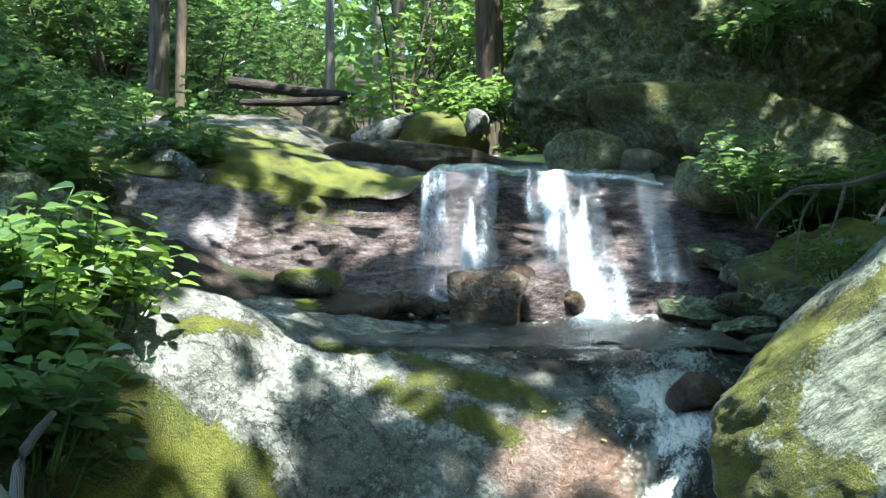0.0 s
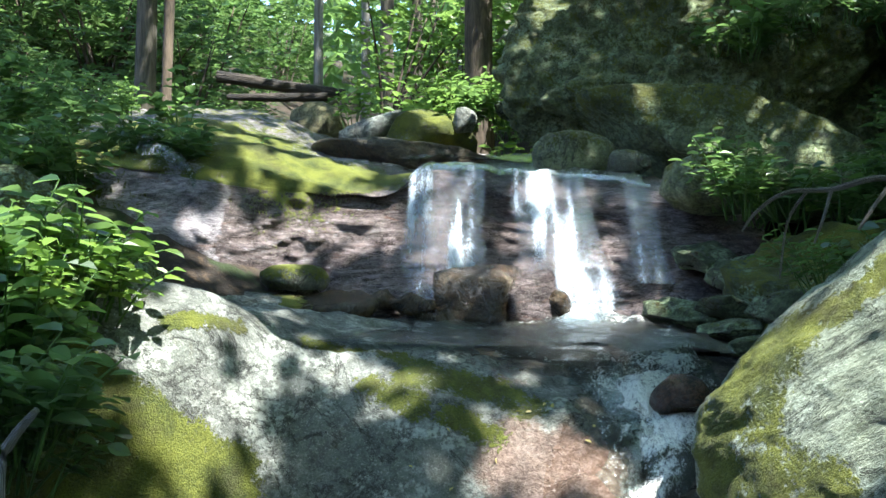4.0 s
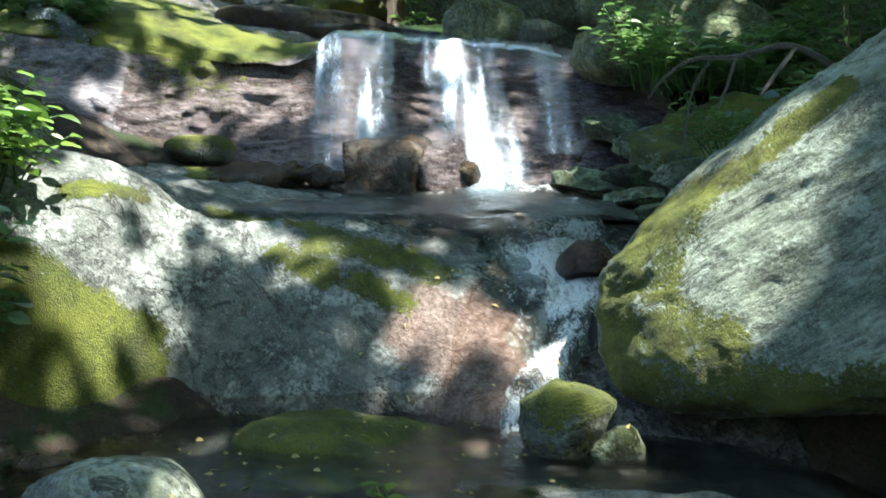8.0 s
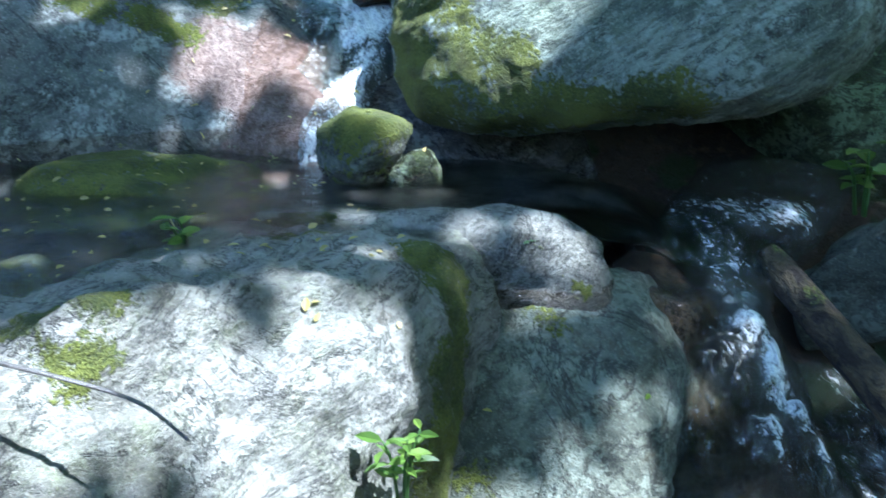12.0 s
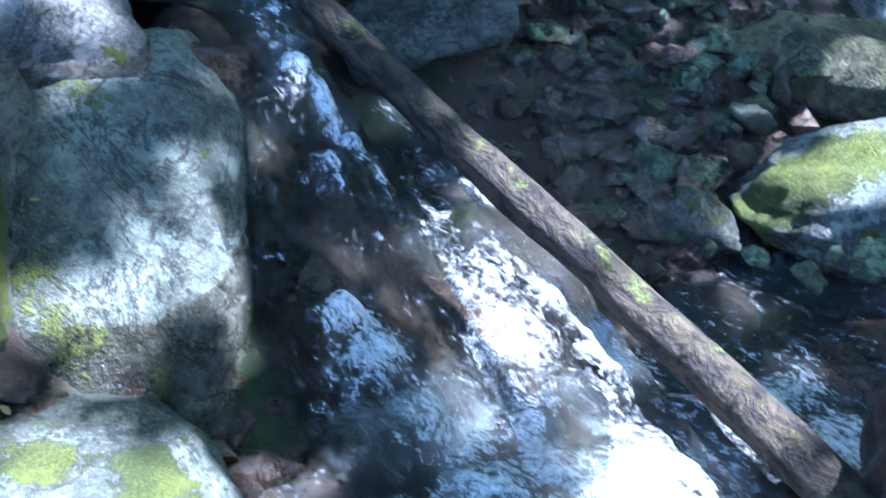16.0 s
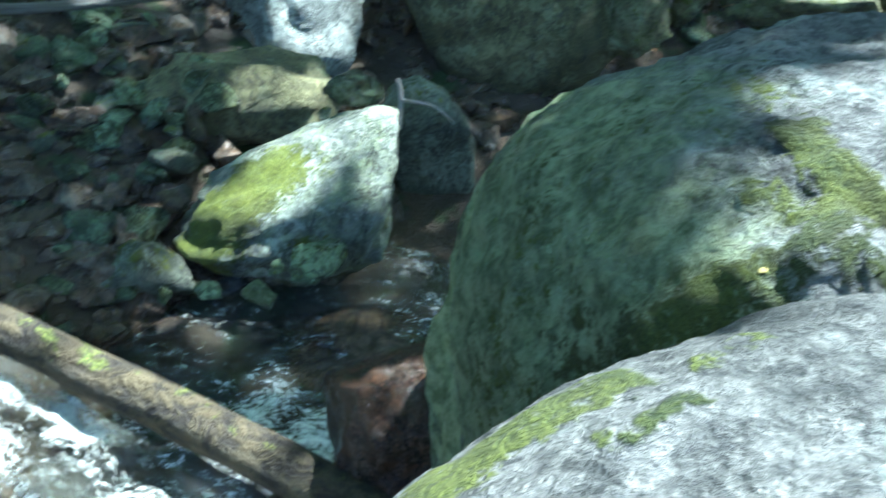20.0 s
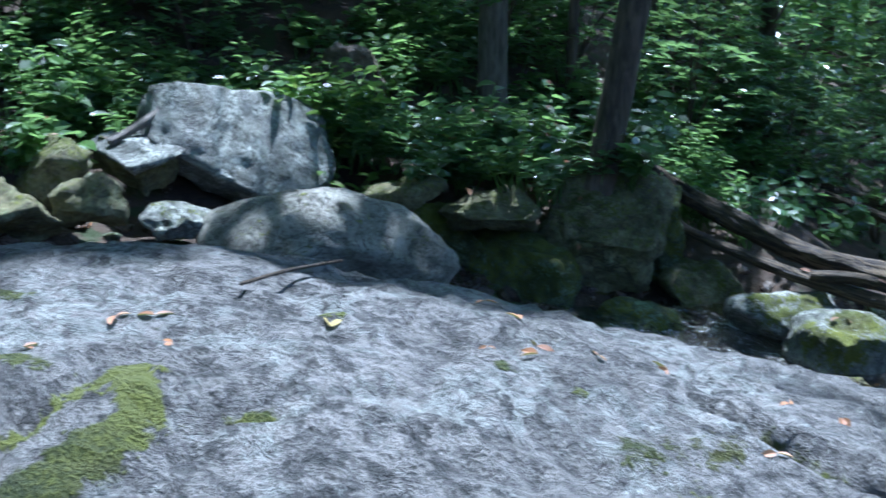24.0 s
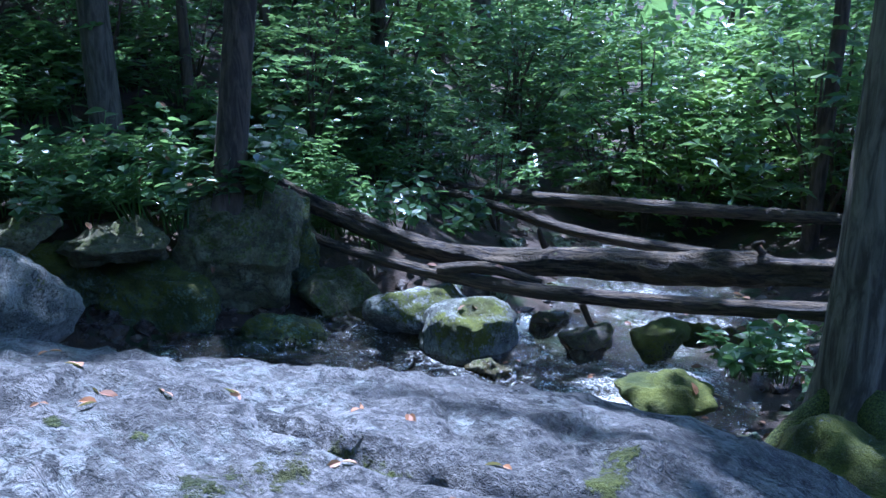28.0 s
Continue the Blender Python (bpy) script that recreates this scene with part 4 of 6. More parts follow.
rock("ridge_rock", (1.82, 2.3, -0.42), (0.06, 0.5, 0.22), BROWN, "narrow wet brown rib of rock between two chutes", 123, (14, 0, 4), 2.8, 5, 0.85, 0.05, 4, wet=0.8, rust=0.25)
rock("chute_bed", (1.62, 2.75, -0.36), (0.36, 0.6, 0.4), BROWN, "dark wet rock bed of the lower chute", 124, (24, 0, 0), 2.8, 5, 0.85, 0.05, 4, wet=0.9)
rock("chute_bed", (2.12, 2.5, -0.5), (0.28, 0.7, 0.28), BROWN, "dark wet rock bed under the log", 125, (16, 0, 6), 2.8, 5, 0.85, 0.05, 4, wet=0.9)
rock("sill_rock", (1.5, 3.15, 0.28), (0.22, 0.2, 0.2), BROWN, "red-brown wet sill where the water slips under the boulder", 126, (10, 10, 0), 2.6, 6, 0.82, 0.05, 4, wet=0.7)
rock("stream_rock", (1.3, 1.5, -0.72), (0.4, 0.4, 0.2), BROWN, "brown rock under the stream's riffle", 127, (0, 0, 0), 2.6, 6, 0.82, 0.05, 4, wet=0.9)

# the great rock beside the camera
rock("great_rock", (1.644, -0.837, 0.027), (0.788, 1.719, 0.89), COARSE, "great pale speckled granite rock with dry leaves and moss pads", 131, (8.4, -5.2, -36.9), 3.17, 0, 0.95, 0.014, 7, pits=0.02, chips=0.7, crest=(-0.074, -0.013), cushion=0.014,
     grooves=[((1.48, -1.12), (1.37, -1.18)), ((1.37, -1.18), (1.24, -1.24)), ((1.24, -1.24), (1.12, -1.31)), ((1.12, -1.31), (1.02, -1.42)), ((1.65, -0.02), (1.6, -0.06)), ((1.6, -0.06), (1.69, -0.13)), ((1.69, -0.13), (1.76, -0.22)), ((1.61, -0.3), (1.6, -0.45))],
     moss_soft=pads(1.05, ([(1.81, 0.08, 0.96), (1.7, 0.02, 0.96), (1.64, -0.02, 0.95)], 0.036), ([(1.66, -0.11, 0.97), (1.72, -0.19, 0.97), (1.8, -0.28, 0.95)], 0.022), ([(1.79, -0.28, 0.95), (1.65, -0.27, 0.97), (1.58, -0.26, 0.96)], 0.03), ([(1.57, -0.22, 0.95), (1.53, -0.15, 0.94), (1.5, -0.08, 0.91)], 0.035), ([(1.59, -0.28, 0.96), (1.62, -0.34, 0.93), (1.6, -0.44, 0.94)], 0.014))
     + pads(0.7, ([(1.84, -0.12, 0.97), (1.8, -0.13, 0.97)], 0.03), ([(2.14, -0.1, 0.97), (2.1, -0.13, 0.97)], 0.03), ([(1.4, -1.17, 0.86), (1.3, -1.21, 0.85)], 0.02), ([(1.06, -1.44, 0.8), (1.12, -1.58, 0.78)], 0.03), ([(1.53, 0.0, 0.9), (1.53, 0.12, 0.83), (1.55, 0.25, 0.68)], 0.05), ([(1.6, 0.02, 0.92), (1.66, 0.1, 0.92)], 0.05))
     + pads(0.42, ([(1.37, -1.08, 0.86), (1.36, -0.92, 0.88), (1.27, -0.95, 0.88)], 0.05), ([(1.55, 0.3, 0.6), (1.6, 0.42, 0.3), (1.68, 0.46, 0.0)], 0.2), ([(1.85, 0.4, 0.75), (1.95, 0.2, 0.9)], 0.16), ([(1.78, 0.45, 0.5), (1.75, 0.45, 0.2)], 0.2))
     + pads(0.75, *[([(x, y, z)], 0.018) for x, y, z in ((1.63, -0.84, 0.92), (1.53, -0.92, 0.9), (1.15, -1.42, 0.82), (1.72, -0.31, 0.97), (1.52, -0.49, 0.94), (1.86, -0.63, 0.96))]),
     # green growth, painted light to brighten the side turned from the sun
     algae_lift_spots=[(1.7, 0.45, 0.3, 0.45), (1.95, 0.4, 0.6, 0.35), (1.58, 0.25, 0.65, 0.25)], category="boulder")

rock("rock_lobe", (1.056, 0.042, 0.43), (0.534, 0.341, 0.592), COARSE, "pale speckled granite lobe with yellow moss along its edge", 133, (1.6, -0.5, -33.7), 3.26, 0, 0.95, 0.02, 7, crest=(0.0, -0.213), pits=0.006, chips=0.6, cushion=0.006,
     moss_soft=pads(0.75, ([(0.81, 0.4, 0.87), (0.88, 0.35, 0.93), (0.98, 0.31, 0.95), (1.08, 0.2, 0.97)], 0.045)) + pads(0.6, ([(0.98, 0.18, 1.0), (1.04, 0.12, 1.0)], 0.02), ([(1.13, 0.12, 0.99), (1.2, 0.08, 0.99)], 0.02)), category="boulder")
rock("shoulder_rock", (2.251, 0.458, 0.128), (0.365, 0.326, 0.652), LICHEN, "grey-green mottled shoulder of rock beside the water", 132, (0.2, 7.7, -35.7), 2.9, 3, 0.92, 0.04, 5, crest=(0.112, -0.076), pits=0.012, chips=0.8,
     moss=0.2, moss_soft=pads(0.6, ([(1.95, 0.62, 0.35), (1.92, 0.7, 0.1)], 0.12), ([(2.1, 0.5, 0.65), (1.95, 0.5, 0.6)], 0.08)), algae_lift=0.75, category="boulder")

# ---- boulders of the far bank ----
UPPER_BANK = [((5.5, 1.2, 0.02), (0.42, 0.36, 0.46), GRANITE, "large grey-green boulder on the far bank", 0.1, 141), ((6.2, 1.75, 0.45), (0.34, 0.3, 0.26), PALE, "boulder with a sunlit upper face", 0.0, 142),
              ((6.55, 1.5, 0.5), (0.3, 0.26, 0.36), GRANITE, "upright pointed grey stone", 0.15, 143), ((6.55, 0.2, -0.1), (0.58, 0.35, 0.31), GRANITE, "long slab-sided grey boulder", 0.05, 144),
              ((6.5, -0.52, -0.12), (0.23, 0.2, 0.2), GRANITE, "round grey stone between boulders", 0.05, 145), ((7.1, -0.35, -0.05), (0.32, 0.28, 0.22), GRANITE, "mossy grey stone on the bank", 0.2, 146),
              ((7.15, -0.9, -0.08), (0.24, 0.2, 0.18), GRANITE, "pale stone beside the bright boulder", 0.08, 147), ((6.6, -1.05, -0.33), (0.27, 0.2, 0.13), PALE, "low sunlit stone on the bank", 0.0, 149),
              ((6.7, -2.65, -0.32), (0.3, 0.24, 0.13), GRANITE, "flat grey stone on the bank", 0.1, 151)]
LOWER_BANK = [((6.55, -3.2, -0.52), (0.4, 0.3, 0.17), GRANITE, "jutting flat ledge stone over a dark hollow", 0.05, 152), ((6.45, -4.05, -0.78), (0.55, 0.4, 0.58), GRANITE, "tall mossy rock face under the leaning tree", 0.12, 153),
              ((6.3, -4.6, -0.75), (0.18, 0.25, 0.48), DARKROCK, "dark upright rock beside the face", 0.38, 154), ((5.85, -4.75, -1.14), (0.4, 0.3, 0.26), GRANITE, "dark mossy rock at the water", 0.15, 155),
              ((3.15, -4.9, -1.0), (0.3, 0.22, 0.17), LICHEN, "green mossy stone in the stream", 0.75, 157), ((3.85, -5.85, -1.12), (0.22, 0.2, 0.14), LICHEN, "round mossy stream stone", 0.55, 158),
              ((3.75, -6.2, -1.18), (0.16, 0.15, 0.14), LICHEN, "round mossy stream stone", 0.5, 159), ((4.6, -5.55, -1.14), (0.17, 0.15, 0.13), BROWN, "dark angular stream stone", 0.1, 160)]
STREAM_STONES = [((4.15, -5.45, -1.14), (0.19, 0.16, 0.15), BROWN, "dark angular stream stone", 0.1, 161), ((4.35, -4.68, -1.16), (0.17, 0.13, 0.07), GRANITE, "flat pale stone in the stream", 0.0, 162),
                 ((5.75, -4.0, -1.2), (0.36, 0.26, 0.16), DARKROCK, "low dark rock at the water", 0.2, 163), ((3.35, -6.1, -1.12), (0.15, 0.15, 0.16), BROWN, "upright brown stream stone", 0.2, 164),
                 ((7.3, -6.3, -1.0), (0.26, 0.22, 0.26), GRANITE, "grey rock among shrubs", 0.1, 165), ((7.3, -9.6, -1.5), (0.42, 0.3, 0.26), GRANITE, "grey rock far downstream", 0.1, 166),
                 ((6.15, 0.8, -0.1), (0.22, 0.2, 0.16), GRANITE, "grey stone between boulders", 0.15, 167), ((7.25, 0.4, 0.0), (0.28, 0.24, 0.1), GRANITE, "flat stone half buried in leaves", 0.1, 168),
                 ((6.6, -3.4, -1.0), (0.55, 0.35, 0.3), DARKROCK, "dark rock in the hollow under the bank", 0.38, 169), ((6.9, -2.9, -0.75), (0.5, 0.3, 0.25), DARKROCK, "shaded rock under the bank", 0.38, 170)]
for i, (at, size, mat, label, moss, seed) in enumerate(UPPER_BANK + LOWER_BANK + STREAM_STONES):
    rock("bank_rock", at, size, mat, label, seed, (0, 8 * math.sin(i * 2.1), -90 - 44 * min(1, max(0, (1.5 - at[1]) / 6))), 3.0, 9, 0.7, 0.075, 5 if max(size) > 0.4 else 4, moss=moss + 0.18, moss_up=0.2, wet_below=-1.12, pits=0.02, algae_lift=0.3, group="rocks of the far bank")

rock("bank_rock", (7.45, -1.6, -0.1), (0.52, 0.68, 0.42), PALE, "big boulder with a dazzling sunlit top", 148, (20, -30, -8), 3.6, 5, 0.8, 0.04, 5, moss=0.15, moss_up=-0.1, algae_lift=0.2, pits=0.006, chips=0.5, group="rocks of the far bank")
rock("bank_rock", (6.2, -1.9, -0.52), (0.86, 0.5, 0.42), WEATHERED, "grey smooth-faced boulder behind the great rock", 150, (0, 6, -114), 1.65, 4, 0.86, 0.045, 5, moss=0.16, moss_up=0.1, chips=0.9, pits=0.005, group="rocks of the far bank")
rock("bank_rock", (7.15, -0.95, 0.02), (0.28, 0.38, 0.1), PALE, "flat sunlit slab below the driftwood", 147, (0, -10, 20), 3.0, 8, 0.7, 0.06, 4, group="rocks of the far bank")

rock("bank_rock", (4.7, -4.86, -1.12), (0.3, 0.36, 0.27), PALE, "sunlit boulder with bright moss on its rounded top", 156, (-4, -14, -44), 2.6, 7, 0.82, 0.05, 5, pits=0.012, chips=1.0, moss_soft=pads(0.7, ([(4.5, -4.65, -0.98), (4.6, -4.85, -0.9)], 0.2), ([(4.75, -4.6, -0.95)], 0.12)), wet_below=-1.14, algae_lift=0.3, group="rocks of the far bank")
rock("bank_rock", (5.16, -4.86, -1.06), (0.3, 0.45, 0.27), PALE, "cracked pale rock with yellow moss behind the rounded boulder", 171, (0, -10, -44), 3.0, 8, 0.76, 0.05, 5, pits=0.012, chips=1.4, moss_soft=pads(0.62, ([(5.0, -4.6, -0.85), (5.05, -4.9, -0.82)], 0.2), ([(5.2, -4.6, -0.8)], 0.14)), wet_below=-1.14, group="rocks of the far bank")

# loose stones
rng = np.random.RandomState(5)
STONES = [("far gravel bank", 85, (3.05, 2.65), (0.42, 0.5), 0.12), ("far gravel bank", 20, (3.6, 3.0), (0.4, 0.5), 0.13), ("stones downstream", 50, (4.3, -5.5), (0.9, 0.6), 0.14),
          ("stones downstream", 36, (3.9, -6.7), (1.0, 0.8), 0.15), ("stones between boulders", 45, (6.4, 0.4), (0.6, 1.1), 0.15), ("stones downstream", 30, (5.6, -7.8), (1.2, 1.3), 0.17),
          ("stones in the pool", 10, (0.3, 3.6), (0.9, 0.15), 0.05), ("stones between boulders", 14, (4.6, 2.0), (0.6, 0.5), 0.11), ("stones by the tree", 8, (2.7, -5.2), (0.35, 0.35), 0.1)]
SHAPES = []
for k in range(7):
    ob = rock("loose_stone", (0, 0, -30 - k), (1, 0.62 + 0.05 * k, 0.36 + 0.04 * k), (BROWN, DARKROCK, DARKROCK, LICHEN, DARKROCK, BROWN, DARKROCK)[k], "loose damp stream stone", 200 + k, (0, 0, 0), 3.2, 12, 0.66, 0.05, 3, algae_lift=0.25, moss_up=(0.1, 0.25, 0.4, 0.5, 0.2, 0.25, 0.1)[k], wet=(0.7, 0.5, 0.5, 0.3, 0.6, 0.7, 0.5)[k])
    SHAPES.append(ob)
for group, count, (cx, cy), (sx, sy), s in STONES:
    for i in range(count):
        x, y = cx + rng.normal() * sx, cy + rng.normal() * sy
        r = s * rng.uniform(0.35, 1.15)
        z = float(ground_height(np.array([x]), np.array([y]))[0])
        if group == "far gravel bank":
            z = max(z, -0.45 + 0.42 * (x - 2.4))
        ob = copy_thing(SHAPES[rng.randint(7)], pose(x, y, z + 0.02 * r, rng.uniform(-25, 25), rng.uniform(-25, 25), rng.uniform(0, 360)) @ Matrix.Scale(r, 4))
        tagged(ob, group=group, category="stone")
for ob in SHAPES:
    bpy.data.objects.remove(ob)


# gravel and small stones of the bed, joined
def gravel(name, label, lanes, count, seed):
    rng = np.random.RandomState(seed)
    u, f = ico(1)
    f = np.array(f)
    verts, faces = [], []
    for i in range(count):
        (x0, y0), (x1, y1), w = lanes[rng.randint(len(lanes))]
        k = rng.uniform()
        x, y = x0 + (x1 - x0) * k + rng.normal() * w, y0 + (y1 - y0) * k + rng.normal() * w
        r = 0.02 + 0.1 * rng.uniform() ** 2.5
        shape = u * (1 + 0.35 * rng.normal(size=(len(u), 1)).clip(-1, 1)) * np.array((r, r * rng.uniform(0.6, 1), r * rng.uniform(0.35, 0.7)))
        a = rng.uniform(0, 6.28)
        spin = np.array(((math.cos(a), -math.sin(a), 0), (math.sin(a), math.cos(a), 0), (0, 0, 1)))
        verts.append(shape @ spin.T + np.array((x, y, 0)))
        faces.append(f + len(u) * i)
    v = np.concatenate(verts)
    mid = v.reshape(count, -1, 3).mean(1)
    v[:, 2] += np.repeat(ground_height(mid[:, 0], mid[:, 1]), len(u))
    tagged(put(name, mesh_of(name, v, np.concatenate(faces), GRAVEL, False, wet=np.full(len(v), 0.5))), label, "gravel", kind="stuff")


gravel("bed_gravel", "brown wet gravel and pebbles of the stream bed", [((2.2, 1.3), (3.4, 0.7), 0.4), ((3.0, 2.9), (2.7, 1.9), 0.35), ((3.4, 0.7), (5.3, -2.8), 0.5), ((5.3, -2.8), (4.9, -4.4), 0.6), ((4.9, -4.4), (3.6, -5.3), 0.45),
       ((4.9, -4.4), (3.6, -5.3), 0.6), ((3.6, -5.3), (4.6, -7.2), 0.5), ((4.6, -7.2), (6.5, -9.0), 0.6), ((-1.2, 3.6), (1.0, 3.6), 0.25), ((5.6, 0.9), (6.6, -0.4), 0.5), ((5.8, -4.2), (6.6, -2.8), 0.4), ((0.4, 1.6), (0.9, 2.3), 0.2), ((3.4, 3.5), (5.2, 2.6), 0.5), ((4.4, 2.3), (5.6, 2.2), 0.5)], 5600, 61)


# ---- trees and plants ----
# places to be sunlit, cut from the added leaf roof: lines of places and the half-width of the gap
FALL_GAPS = [([(-1.42, 7.12, 2.57), (-0.85, 7.4, 2.58)], 0.24), ([(-1.9, 8.4, 2.85), (-1.2, 8.6, 2.87)], 0.14), ([(-1.56, 6.6, 2.03), (-1.15, 6.85, 2.05)], 0.22), ([(-0.79, 7.0, 2.28), (-0.68, 6.94, 2.09)], 0.22), ([(-1.55, 6.43, 1.82)], 0.18),
             ([(-1.06, 6.45, 1.8)], 0.16), ([(0.54, 7.0, 2.39), (0.77, 6.75, 1.85)], 0.24), ([(0.83, 6.6, 1.7), (0.98, 6.3, 1.55)], 0.22), ([(-0.11, 6.9, 2.35), (-0.11, 6.8, 1.86)], 0.16), ([(-0.06, 6.38, 1.74)], 0.15), ([(0.26, 6.4, 1.7), (0.5, 6.29, 1.61)], 0.17)]
SLAB_GAPS = [([(-1.42, 4.4, 1.58), (-1.17, 4.33, 1.36), (-0.96, 4.44, 1.17)], 0.19), ([(-1.35, 4.5, 1.62), (-0.91, 4.74, 1.48), (-0.58, 4.89, 1.32), (-0.31, 4.75, 1.25)], 0.12),
             ([(0.2, 4.58, 1.03), (0.49, 4.45, 0.99), (0.57, 4.36, 0.93)], 0.16), ([(-1.28, 4.23, 1.27), (-1.16, 4.21, 1.12), (-1.06, 4.24, 1.0), (-0.98, 4.28, 0.92)], 0.07)]
BOULDER_GAPS = [([(0.97, 4.0, 1.32), (1.09, 3.98, 1.5), (1.35, 3.85, 1.65)], 0.16), ([(1.02, 3.8, 1.21), (1.12, 3.75, 1.35), (1.4, 3.6, 1.52)], 0.15), ([(1.11, 3.67, 1.11)], 0.12), ([(0.7, 3.78, 0.92)], 0.14)]
NEAR_GAPS = [([(0.08, 2.32, 0.72), (0.2, 2.35, 0.66)], 0.13), ([(0.41, 2.41, 0.62), (0.37, 2.3, 0.5), (0.3, 2.2, 0.35)], 0.19), ([(0.43, 2.29, 0.3), (0.26, 2.15, 0.35)], 0.18), ([(-0.24, 2.15, 0.7), (-0.03, 2.2, 0.62)], 0.16), ([(1.06, 2.93, 0.66)], 0.12),
             ([(1.12, 2.63, 0.22)], 0.08), ([(1.25, 2.55, 0.14)], 0.08), ([(1.2, 2.43, 0.02)], 0.09), ([(0.76, 2.47, 0.03)], 0.17), ([(0.55, 2.02, 0.0)], 0.22), ([(-0.45, 2.3, 0.7)], 0.13), ([(2.56, 2.95, 0.6)], 0.13)]
CHUTE_GAPS = [([(2.1, 2.46, -0.2), (2.22, 2.28, -0.3)], 0.18), ([(1.88, 2.2, -0.2), (1.84, 2.03, -0.28)], 0.14), ([(2.04, 1.7, -0.45), (1.88, 1.4, -0.45)], 0.27), ([(1.6, 1.25, -0.45)], 0.16), ([(2.12, 1.95, -0.35)], 0.16), ([(3.04, 1.99, -0.1), (3.3, 1.75, 0.05)], 0.15), ([(3.45, 1.65, 0.22), (3.5, 1.45, 0.2)], 0.2),
              ([(0.68, 1.9, -0.05)], 0.24), ([(2.1, 2.45, 0.12)], 0.1), ([(2.2, 1.9, -0.12)], 0.11), ([(2.15, 1.35, -0.25)], 0.12), ([(2.2, 0.95, -0.15)], 0.12), ([(3.83, 2.0, 0.1)], 0.15), ([(4.5, 2.2, 0.3)], 0.26)]
GREAT_GAPS = [([(1.85, -0.3, 0.97), (1.65, -0.6, 0.95), (1.5, -1.1, 0.88), (1.42, -1.45, 0.82)], 0.6), ([(1.1, 0.08, 1.0), (0.92, 0.32, 0.93)], 0.36), ([(1.25, -0.8, 0.9)], 0.4), ([(1.7, -0.1, 0.95)], 0.3)]
FAR_GAPS = [([(7.2, -1.5, 0.25), (7.5, -1.8, 0.35)], 0.44), ([(7.0, -1.0, 0.1)], 0.26), ([(6.55, -1.0, -0.25)], 0.2), ([(6.2, -1.9, -0.15)], 0.24), ([(6.7, -2.7, -0.2)], 0.14), ([(6.5, -3.2, -0.4)], 0.14), ([(6.2, -3.9, -0.5)], 0.24), ([(5.2, -4.85, -0.78), (4.85, -4.85, -0.8), (4.55, -4.8, -0.85)], 0.42), ([(3.15, -4.85, -0.9)], 0.12), ([(3.5, -4.9, -1.05)], 0.28),
            ([(3.0, -6.2, -0.45)], 0.18), ([(5.6, -4.9, -0.6)], 0.12), ([(4.4, -7.2, -0.9)], 0.14), ([(8.0, -2.0, 0.3)], 0.5), ([(8.6, -3.2, 0.4)], 0.35), ([(6.2, 1.5, 0.7)], 0.2), ([(8.2, -0.4, 0.7)], 0.4), ([(5.6, -10.0, -0.4)], 0.8), ([(7.5, -5.4, -0.3)], 0.4)]
BACK_GAPS = [([(-1.8, 4.25, 1.95), (-2.1, 4.2, 2.1)], 0.44), ([(-1.6, 4.0, 1.8)], 0.26), ([(-1.9, 3.8, 1.7)], 0.2), ([(-1.75, 3.5, 1.4)], 0.12), ([(1.5, 6.2, 2.4)], 0.14), ([(0.6, 12.5, 3.9)], 0.9), ([(-0.6, 12.0, 3.7)], 0.7), ([(0.9, 10.6, 3.9)], 0.5), ([(-0.8, 9.6, 3.2)], 0.3)]
GAPS = [spot for lines in (FALL_GAPS, SLAB_GAPS, BOULDER_GAPS, NEAR_GAPS, CHUTE_GAPS, GREAT_GAPS, FAR_GAPS, BACK_GAPS) for points, radius in lines for spot in trail(points, 0.78 * radius)]

# chance gaps over the undergrowth and the lower rocks
GAP_RNG = np.random.RandomState(41)
for (x0, x1), (y0, y1), (z0, z1), (r0, r1), count in [((6.8, 11), (-8, 2.5), (-0.4, 1.6), (0.12, 0.4), 46), ((-4, 2), (9, 14), (3.0, 4.6), (0.15, 0.45), 30), ((3, 9), (-13, -8), (-1.2, 1.5), (0.2, 0.5), 22), ((2.4, 7.0), (-8.0, -4.3), (-1.0, -0.3), (0.1, 0.32), 34), ((1.4, 4.2), (7.0, 8.2), (2.6, 4.6), (0.06, 0.12), 12), ((-3.5, -1.8), (4, 6), (1.2, 2.4), (0.06, 0.14), 8)]:
    GAPS += [(GAP_RNG.uniform(x0, x1), GAP_RNG.uniform(y0, y1), GAP_RNG.uniform(z0, z1), GAP_RNG.uniform(r0, r1)) for _ in range(count)]


def sunny(p, margin=0.03):
    """Which rows of p stand out of the sun's way to the open gaps."""
    s, keep = np.array(TO_SUN), np.ones(len(p), bool)
    wave = 0.9 + 0.35 * vnoise(p * 2.3, 9)
    for gx, gy, gz, gr in GAPS:
        d = p - np.array((gx, gy, gz))
        off = np.linalg.norm(d - np.outer(d @ s, s), axis=1)
        keep &= (off > gr * wave + margin) | (d @ s < 1.2)
    return keep


def limb_set(rng, base, height, count, spread_by):
    """Lines of limbs from a trunk's upper half."""
    lines = []
    for i in range(count):
        h = height * rng.uniform(0.45, 0.95)
        a = rng.uniform(0, 2 * math.pi)
        out = np.array((math.cos(a), math.sin(a), rng.uniform(0.2, 0.7))) * spread_by * rng.uniform(0.5, 1.0)
        p0 = np.array((0, 0, h))
        lines.append([p0, p0 + out * 0.45 + (0, 0, 0.15), p0 + out])
    return lines


